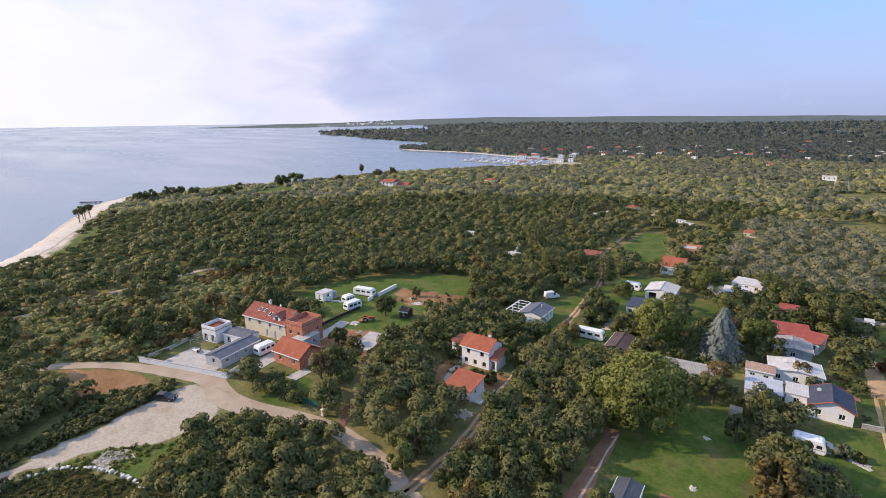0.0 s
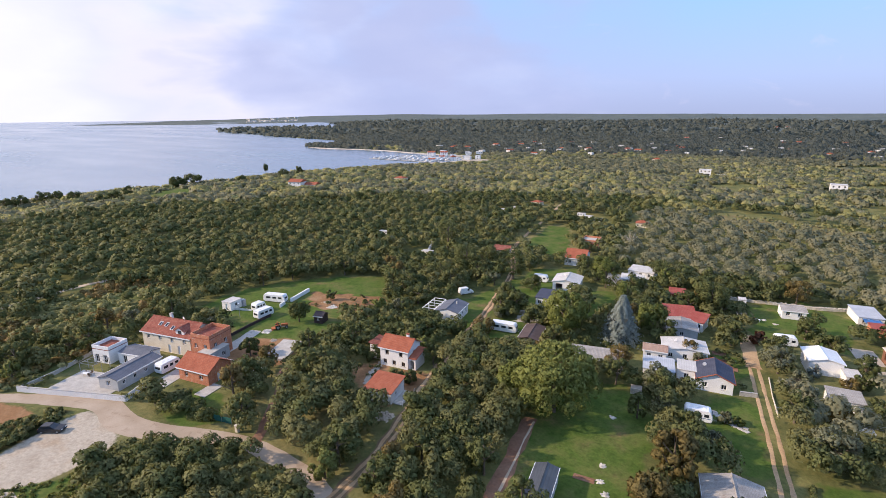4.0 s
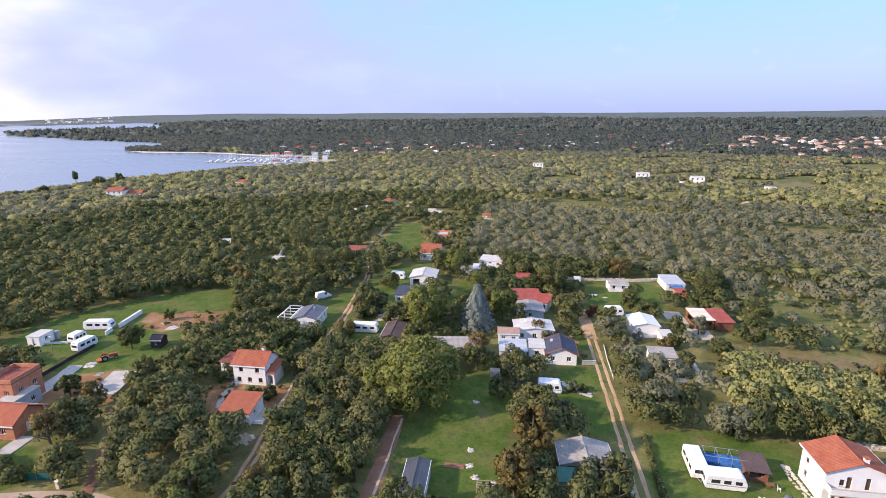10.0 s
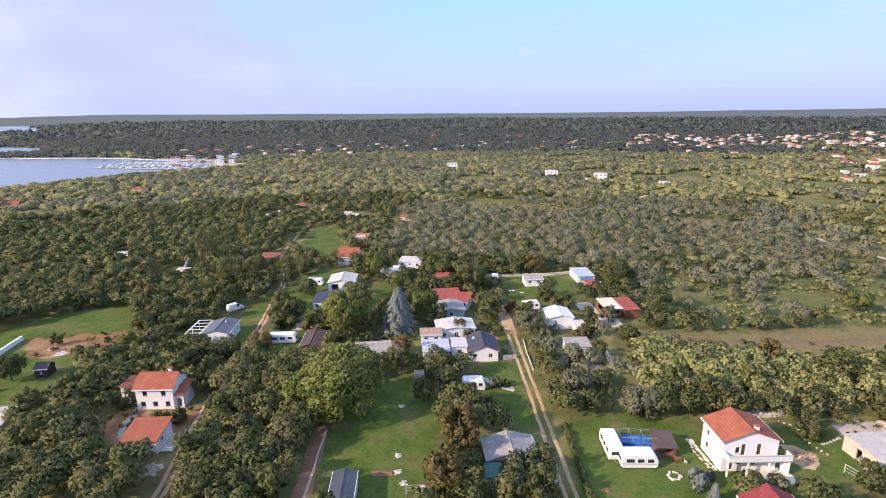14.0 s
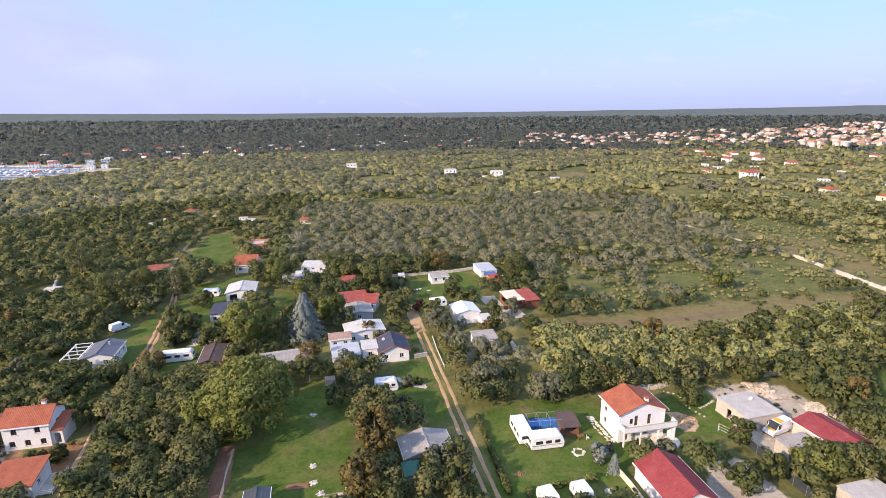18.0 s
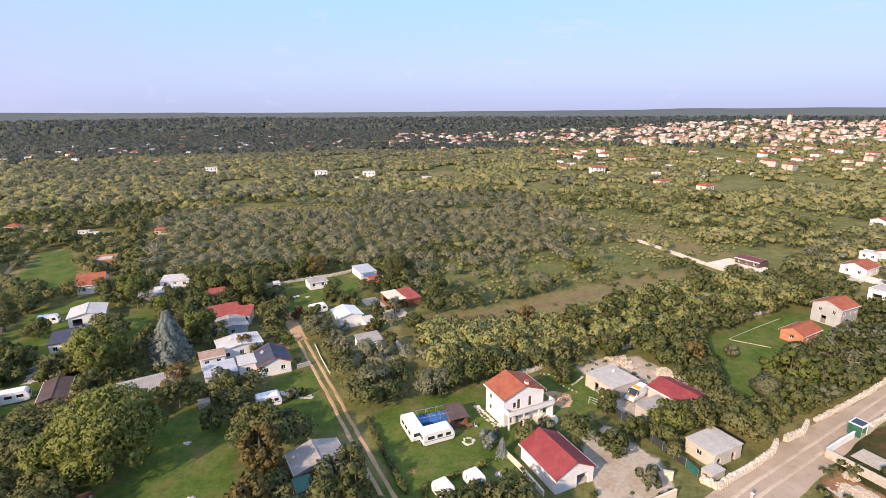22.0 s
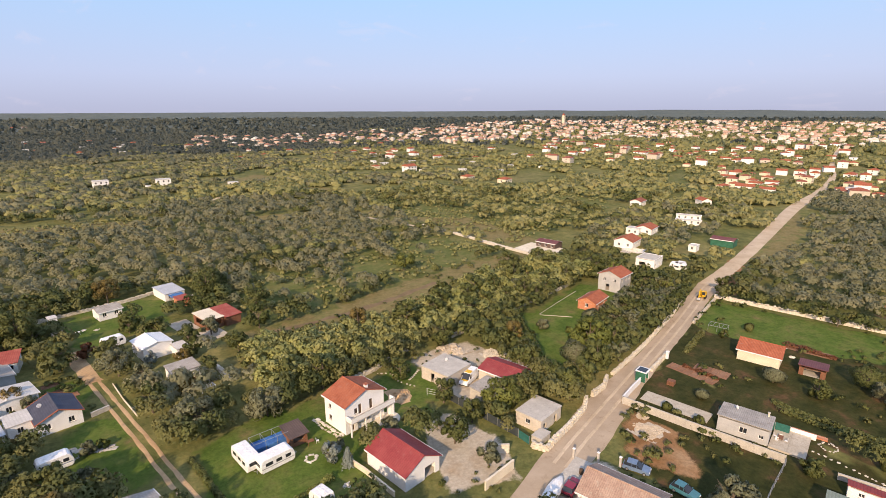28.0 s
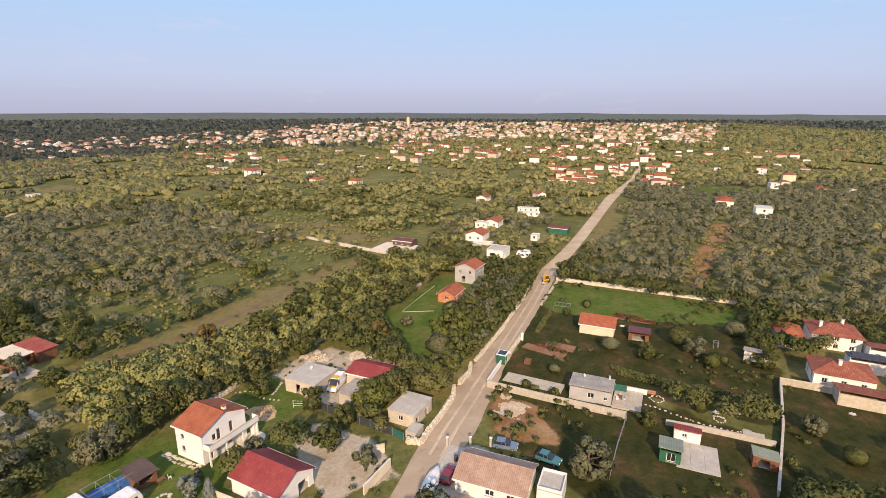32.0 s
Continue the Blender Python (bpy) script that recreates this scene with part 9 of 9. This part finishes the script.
one(tree("silvery olive tree in front of a barn", LEAF_OLIVE, 5.0, 3.4, 30, 1300, 0.42, "masses", base=0.15), -1.2, 69.6)
one(tree("wide silvery olive tree beside a garden track", LEAF_OLIVE, 6.2, 5.2, 32, 2400, 0.45, "masses", base=0.08), 7.8, 94.6)
one(tree("silvery olive tree behind a pool", LEAF_OLIVE, 5.4, 4.2, 33, 1700, 0.45, "masses", base=0.08), 20.0, 92.4)
one(tree("yellow-green fig bush beside a white house", LEAF_FRESH, 2.8, 1.9, 34, 520, 0.36, "masses", base=0.05), 34.0, 74.6)
one(tree("round grey-green clipped bush behind parked cars", LEAF_OLIVE, 7.0, 4.0, 35, 6000, 0.34, "masses", base=0.02), 66.0, 29.2)
one(tree("bright green young pine beside a stone block", LEAF_FRESH, 6.4, 2.9, 36, 1300, 0.42, "masses", base=0.05), 71.6, 64.0)
one(tree("broad green oak beside the village road", LEAF_FRESH, 9.6, 5.8, 37, 6000, 0.42, "masses", base=0.03), 90.0, 75.2)
one(tree("yellow-green walnut tree beside a shade-net fence", LEAF_FRESH, 6.4, 3.8, 38, 1700, 0.45, "masses", base=0.08), 57.8, 69.2)
one(tree("green walnut tree in a gravel yard", LEAF_WOOD, 5.0, 2.8, 39, 1100, 0.42, "masses"), 44.4, 65.4)
one(tree("green plum tree in a gravel yard", LEAF_WOOD, 4.6, 2.5, 40, 900, 0.42, "masses"), 50.6, 68.6)
one(tree("grey-green olive tree at a yard wall", LEAF_OLIVE, 4.0, 2.2, 41, 800, 0.4, "masses"), 45.2, 57.2)
one(tree("solitary yellow-green tree in a field", LEAF_FRESH, 6.0, 4.2, 42, 1300, 0.5, "masses"), 88.0, 158.0)
one(tree("lone walnut tree beside a black shed", LEAF_WOOD, 5.6, 3.2, 43, 1200, 0.45, "masses"), -112.6, 81.8)
one(tree("small green tree on bare earth", LEAF_WOOD, 4.6, 2.4, 44, 900, 0.45, "masses"), -104.6, 61.2)
one(tree("dark cypress tree on the shore", LEAF_WOOD, 11.0, 2.2, 45, 500, 0.7), -441, 298)
one(tree("grove of pines on the shore", LEAF_WOOD, 8.0, 6.0, 46, 900, 0.9, "masses"), -428, 204)
for k, (x, y) in enumerate(((-346, 43.5), (-350, 44), (-354, 47.5), (-358, 47), (-361, 51))):
    one(tree("slender umbrella pine on the beach", LEAF_WOOD, 7.4, 2.8, 48 + k, 420, 0.55, "masses", base=0.6), x, y)
for k, (x, y) in enumerate(((-411.1, 88.2), (-410.2, 96.3), (-415.1, 106.6), (-423.5, 114.4), (-415.8, 117.7), (-398.8, 122.3), (-380.9, 132.1), (-384.3, 140.3), (-395.0, 154.3), (-425.6, 201.6), (-424.6, 208.0), (-424.1, 219.7), (-405.3, 248.9), (-409.7, 294.8), (-415.1, 317.5))):
    one(tree("dark pine tree on the shore", LEAF_WOOD, 6.4 + k % 3, 4.0 + k % 2, 53 + k, 700, 0.7, "masses", base=0.1), x, y)
one(tree("grove of pines on the shore", LEAF_WOOD, 8.0, 6.0, 47, 900, 0.9, "masses"), -430, 218)
for k, (x, y, h, r) in enumerate(((112, 44, 3.6, 2.2), (112.6, 36, 4.0, 2.6), (125.5, 32, 5.0, 3.2), (122, 27.4, 4.6, 3.0), (118, 23, 3.4, 2.0), (145, 19, 5.2, 3.4), (140, 22.5, 4.6, 2.8), (125, 14, 4.0, 2.8), (97, 20.4, 2.8, 1.4), (102, 3, 3.2, 2.2), (96, -3, 3.2, 2.0),
                                    (86, 26.5, 3.0, 2.2), (93.4, 49, 2.4, 1.3), (84.6, 44.6, 1.6, 1.0), (84.0, 50.6, 1.6, 0.9), (27.0, 75.5, 2.0, 1.4), (135, 60, 2.2, 1.3), (126, 62, 2.0, 1.2), (84, 74, 5.5, 3.2), (48.0, 90.5, 4.4, 2.8), (87.3, 78.9, 1.2, 0.9), (92.0, 91.8, 2.6, 1.8), (80.4, 69.9, 2.4, 1.6), (74.0, 75.3, 3.0, 2.2), (107.1, 88.6, 3.4, 2.4), (78.9, 84.3, 2.6, 2.0))):
    one(tree("rounded dark green shrub on a lawn", LEAF_WOOD if k % 3 else LEAF_OLIVE, h, r, 60 + k, 900, 0.36, "masses" if k % 2 else "round", base=0.04, category="shrub", name="shrub"), x, y)


for k, (x, y, h, r, mat, label) in enumerate(((33.2, 148.3, 9.0, 4.6, LEAF_WOOD, "dark green oak behind a brown cottage"), (27.0, 171.0, 8.0, 4.0, LEAF_WOOD, "dark green oak beside a shed"), (1.5, 151.0, 4.4, 2.2, LEAF_WOOD, "small green tree on a lawn"),
                                              (12.6, 127.7, 4.4, 2.2, LEAF_WOOD, "small green tree beside a garage"), (-29.5, 100.1, 6.4, 3.0, LEAF_WOOD, "green tree beside a long shed"), (-22.0, 101.4, 5.2, 2.6, LEAF_OLIVE, "grey-green tree in front of a garden house"),
                                              (-42.9, 147.8, 8.0, 3.8, LEAF_FRESH, "bright green tree beside a dark-roofed bungalow"), (-17.0, 119.2, 3.6, 1.7, LEAF_OLIVE, "small grey-green tree before a bungalow"), (-8.2, 97.8, 2.4, 1.5, LEAF_OLIVE, "grey-green bush beside a stone path"),
                                              (4.2, 128.0, 3.6, 1.5, LEAF_SPRUCE, "small blue-green conifer before a white garage"), (3.0, 113.0, 4.6, 2.6, LEAF_OLIVE, "grey-green olive tree in a vegetable garden"), (8.6, 110.8, 4.2, 2.3, LEAF_BROWN, "browning fruit tree in a vegetable garden"),
                                              (14.2, 115.6, 4.6, 2.4, LEAF_WOOD, "green fruit tree in a vegetable garden"), (2.0, 120.8, 4.4, 2.4, LEAF_OLIVE, "grey-green olive tree beside a garden track"), (-148.3, 94.7, 6.0, 2.0, LEAF_BROWN, "slender browning tree at a meadow's edge"),
                                              (-119.0, 98.9, 3.4, 1.6, LEAF_WOOD, "small green tree on bare earth"), (36.6, 74.4, 3.0, 2.0, LEAF_OLIVE, "grey-green bush before a terrace"), (24.8, 73.2, 3.2, 1.9, LEAF_SPRUCE, "blue-green bush beside a low wall"))):
    one(tree(label, mat, h, r, 120 + k, int(260 * r), 0.42, "masses", base=0.06), x, y)


GARDEN = {"WOOD": (LEAF_WOOD, "dark green garden tree among cottages"), "OLIVE": (LEAF_OLIVE, "grey-green olive tree among cottages"), "FRESH": (LEAF_FRESH, "yellow-green garden tree among cottages"), "BROWN": (LEAF_BROWN, "browning garden tree among cottages"), "RUST": (LEAF_RUST, "rust-red bush at the head of a garden track")}
for k, (x, y, h, r, kind) in enumerate((
        (-83.4, 151.1, 12.6, 4.4, "WOOD"), (-68.9, 118.8, 2.9, 2.8, "OLIVE"), (-54.9, 121.5, 4.8, 3.9, "WOOD"), (-72.8, 144.5, 5.3, 3.7, "WOOD"), (-54.1, 161.3, 9.6, 3.9, "FRESH"), (-68.3, 178.6, 5.3, 3.9, "WOOD"),
        (-78.0, 180.5, 4.2, 4.4, "FRESH"), (-40.8, 177.7, 7.7, 5.1, "WOOD"), (-19.8, 122.0, 4.8, 2.3, "BROWN"), (-31.3, 106.3, 7.0, 3.2, "BROWN"), (-22.4, 104.6, 5.3, 2.7, "OLIVE"), (-18.1, 105.8, 2.7, 1.8, "BROWN"),
        (-21.9, 90.0, 5.1, 2.3, "WOOD"), (-18.6, 95.7, 3.6, 2.8, "OLIVE"), (-13.3, 89.2, 0.8, 2.0, "OLIVE"), (-9.3, 91.6, 0.8, 2.0, "OLIVE"), (-7.7, 140.6, 3.5, 2.3, "RUST"), (-2.3, 126.2, 6.2, 4.1, "OLIVE"),
        (13.1, 134.0, 5.6, 3.1, "WOOD"), (2.6, 154.4, 6.9, 3.5, "WOOD"), (-2.2, 179.7, 8.0, 4.1, "BROWN"), (23.7, 167.3, 10.1, 4.8, "WOOD"), (-125.3, 169.3, 15.2, 5.4, "WOOD"), (-83.1, 102.3, 3.9, 3.8, "WOOD"),
        (-73.0, 101.9, 3.9, 4.1, "WOOD"), (-67.5, 106.4, 3.8, 3.7, "BROWN"), (-102.4, 133.7, 7.9, 5.3, "WOOD"), (-102.7, 150.2, 10.2, 5.7, "WOOD"), (-100.5, 162.3, 7.2, 4.9, "WOOD"), (18.8, 137.7, 4.9, 2.7, "OLIVE"),
        (-6.1, 98.8, 1.5, 1.1, "FRESH"), (10.3, 126.3, 2.7, 2.2, "BROWN"),
        (-68.4, 73.2, 2.8, 2.0, "WOOD"), (-65.4, 74.5, 3.2, 1.8, "WOOD"), (-79.5, 77.4, 3.6, 2.4, "WOOD"), (-66.6, 84.1, 5.0, 2.8, "WOOD"),
        (132.5, 16.2, 5.4, 3.6, "WOOD"), (145.7, 12.6, 5.0, 3.2, "BROWN"),
        (-56.5, 43.2, 5.2, 2.7, "FRESH"), (-85.5, 62.0, 4.8, 2.4, "FRESH"), (-47.0, 62.0, 5.0, 2.2, "FRESH"),
        )):
    one(tree(GARDEN[kind][1], GARDEN[kind][0], h, r, 200 + k, int(300 * r), 0.40, "masses", base=0.04), x, y)


def hedge(points, h, w, mat, label, seed):
    """A clipped or wild hedge along a line: one mesh of leaf clumps over short stems."""
    rng = np.random.RandomState(seed)
    ob = thing("hedge", points[0][0], points[0][1], 0, label, "hedge")
    line = np.array([q[:2] for q in smooth(points, 0.5)]) - points[0]
    n = len(line) * 46
    c0 = line[rng.randint(0, len(line), n)]
    d = rng.normal(size=(n, 3))
    d[:, 2] = np.abs(d[:, 2])
    d /= np.linalg.norm(d, axis=1)[:, None]
    lump = 0.75 + 0.35 * rough_noise(c0[:, 0] * 1.0, c0[:, 1] * 1.0, 2.5, seed)
    c = np.column_stack([c0 + d[:, :2] * w * 0.5 * lump[:, None] + rng.uniform(-0.2, 0.2, (n, 2)), 0.1 + h * lump * d[:, 2] * rng.uniform(0.75, 1.0, n)])
    me = leaf_mesh("foliage", quads(rng, c, d, 0.3 * rng.uniform(0.7, 1.3, n)), rng.uniform(0.1, 0.6, n))
    me.materials.append(mat)
    f = new("foliage", me)
    f.parent = ob
    bm = bmesh.new()
    for q in line[::4]:
        tube([(q[0], q[1], -0.1), (q[0], q[1], h * 0.6)], 0.04, 5, bm)
    part("stems", bm, BARK, ob, kind="stuff")


hedge([(5.7, 86.3), (7.2, 78.1), (8.3, 72.0), (9.4, 66)], 1.3, 1.3, LEAF_WOOD, "dark clipped hedge along a garden track", 1)
hedge([(101.7, 37.9), (102.9, 26.1), (106.0, 12.3)], 1.1, 1.6, LEAF_WOOD, "low dark hedge across a lawn", 2)
hedge([(103.6, 40), (105.0, 27), (108.0, 12.5)], 0.9, 1.5, LEAF_WOOD, "low dark hedge across a lawn", 3)
hedge([(133.8, 50.5), (134.6, 46), (134.9, 41.0)], 1.2, 2.0, LEAF_RUST, "rust-red bushes behind an orange-roofed cottage", 4)
hedge([(103.2, 58.5), (103.6, 51.5)], 0.7, 1.2, LEAF_RUST, "rust-red plants in a garden bed", 5)
hedge([(110, 62.5), (116, 64.2), (124, 66.4)], 1.5, 1.8, LEAF_WOOD, "loose hedge beside the road wall", 6)
hedge([(-90.5, 39.0), (-86.4, 41.0)], 1.6, 2.0, LEAF_WOOD, "dark hedge beside a wire gate", 7)
hedge([(0.5, 109.4), (8, 111), (15, 112.6)], 1.0, 1.2, LEAF_WOOD, "hedge along a garden fence", 8)
hedge([(16.5, 67.3), (19.5, 68.2), (23, 69.0)], 1.0, 1.2, LEAF_FRESH, "green hedge behind small caravans", 9)
hedge([(12.5, 66.5), (11.5, 61.0)], 0.9, 1.2, LEAF_WOOD, "green hedge behind small caravans", 10)


def dead_tree(x, y):
    ob = thing("dead_tree", x, y, 0, "bare dead tree with pale forked branches", "tree")
    rnd = random.Random(8)
    part("trunk", tube([(0, 0, -0.2), (0.3, 0.1, 2.5), (0.1, 0.4, 4.5)], [0.4, 0.32, 0.22], 7), PALE_BARK, ob)
    for k in range(9):
        a = k * 0.7
        e = rnd.uniform(2.0, 3.6)
        part("limb", tube([(0.2, 0.2, rnd.uniform(2.2, 4.2)), (e * 0.5 * math.cos(a), e * 0.5 * math.sin(a), 5.0), (e * math.cos(a), e * math.sin(a), rnd.uniform(6.0, 8.2))], [0.2, 0.13, 0.04], 5), PALE_BARK, ob)


dead_tree(-63.0, 214.0)

# Trees standing above the thickets, copied from a few grown ones
STOCK = [tree("green scrub oak standing in a thicket", LEAF_WOOD, 6.6, 3.0, 80, 620, 0.5, "masses", base=0.1), tree("dark green scrub oak standing in a thicket", LEAF_WOOD, 5.6, 2.6, 81, 560, 0.46, "masses", base=0.1),
         tree("broad green ash in a thicket", LEAF_WOOD, 7.4, 3.2, 82, 680, 0.52, "masses", base=0.1), tree("yellow-green young tree in a thicket", LEAF_FRESH, 5.6, 2.2, 83, 480, 0.44, "masses", base=0.08),
         tree("browning oak in a thicket", LEAF_BROWN, 6.0, 2.7, 84, 560, 0.48, "masses", base=0.1), tree("grey-green olive tree in a garden", LEAF_OLIVE, 4.4, 2.4, 85, 520, 0.42, "masses", base=0.12)]
rnd = np.random.RandomState(12)
gx, gy = rnd.uniform(-150, 160, 9000), rnd.uniform(20, 190, 9000)
ok = wood_pick(gx, gy, rnd) & ~blocked(gx, gy, 1.3) & ~in_any(LOW, gx, gy) & (np.hypot(gx, gy) < 185) & (np.hypot(gx, gy) > 55)
spots = []
for x, y in zip(gx[ok], gy[ok]):
    if len(spots) >= 200:
        break
    if all((x - a) ** 2 + (y - b) ** 2 > 22 for a, b in spots):
        spots.append((x, y))
        k = rnd.choice(6, p=(0.3, 0.28, 0.2, 0.05, 0.09, 0.08))
        ob = copy_thing(STOCK[k], pose(x, y, 0, 0, 0, rnd.uniform(0, 360)))
        tagged(ob, group="thicket trees")
        s = rnd.uniform(0.75, 1.2)
        ob.scale = (s, s, s * rnd.uniform(0.85, 1.1))
for k in STOCK:
    for o in [*k.children_recursive, k]:
        bpy.data.objects.remove(o)
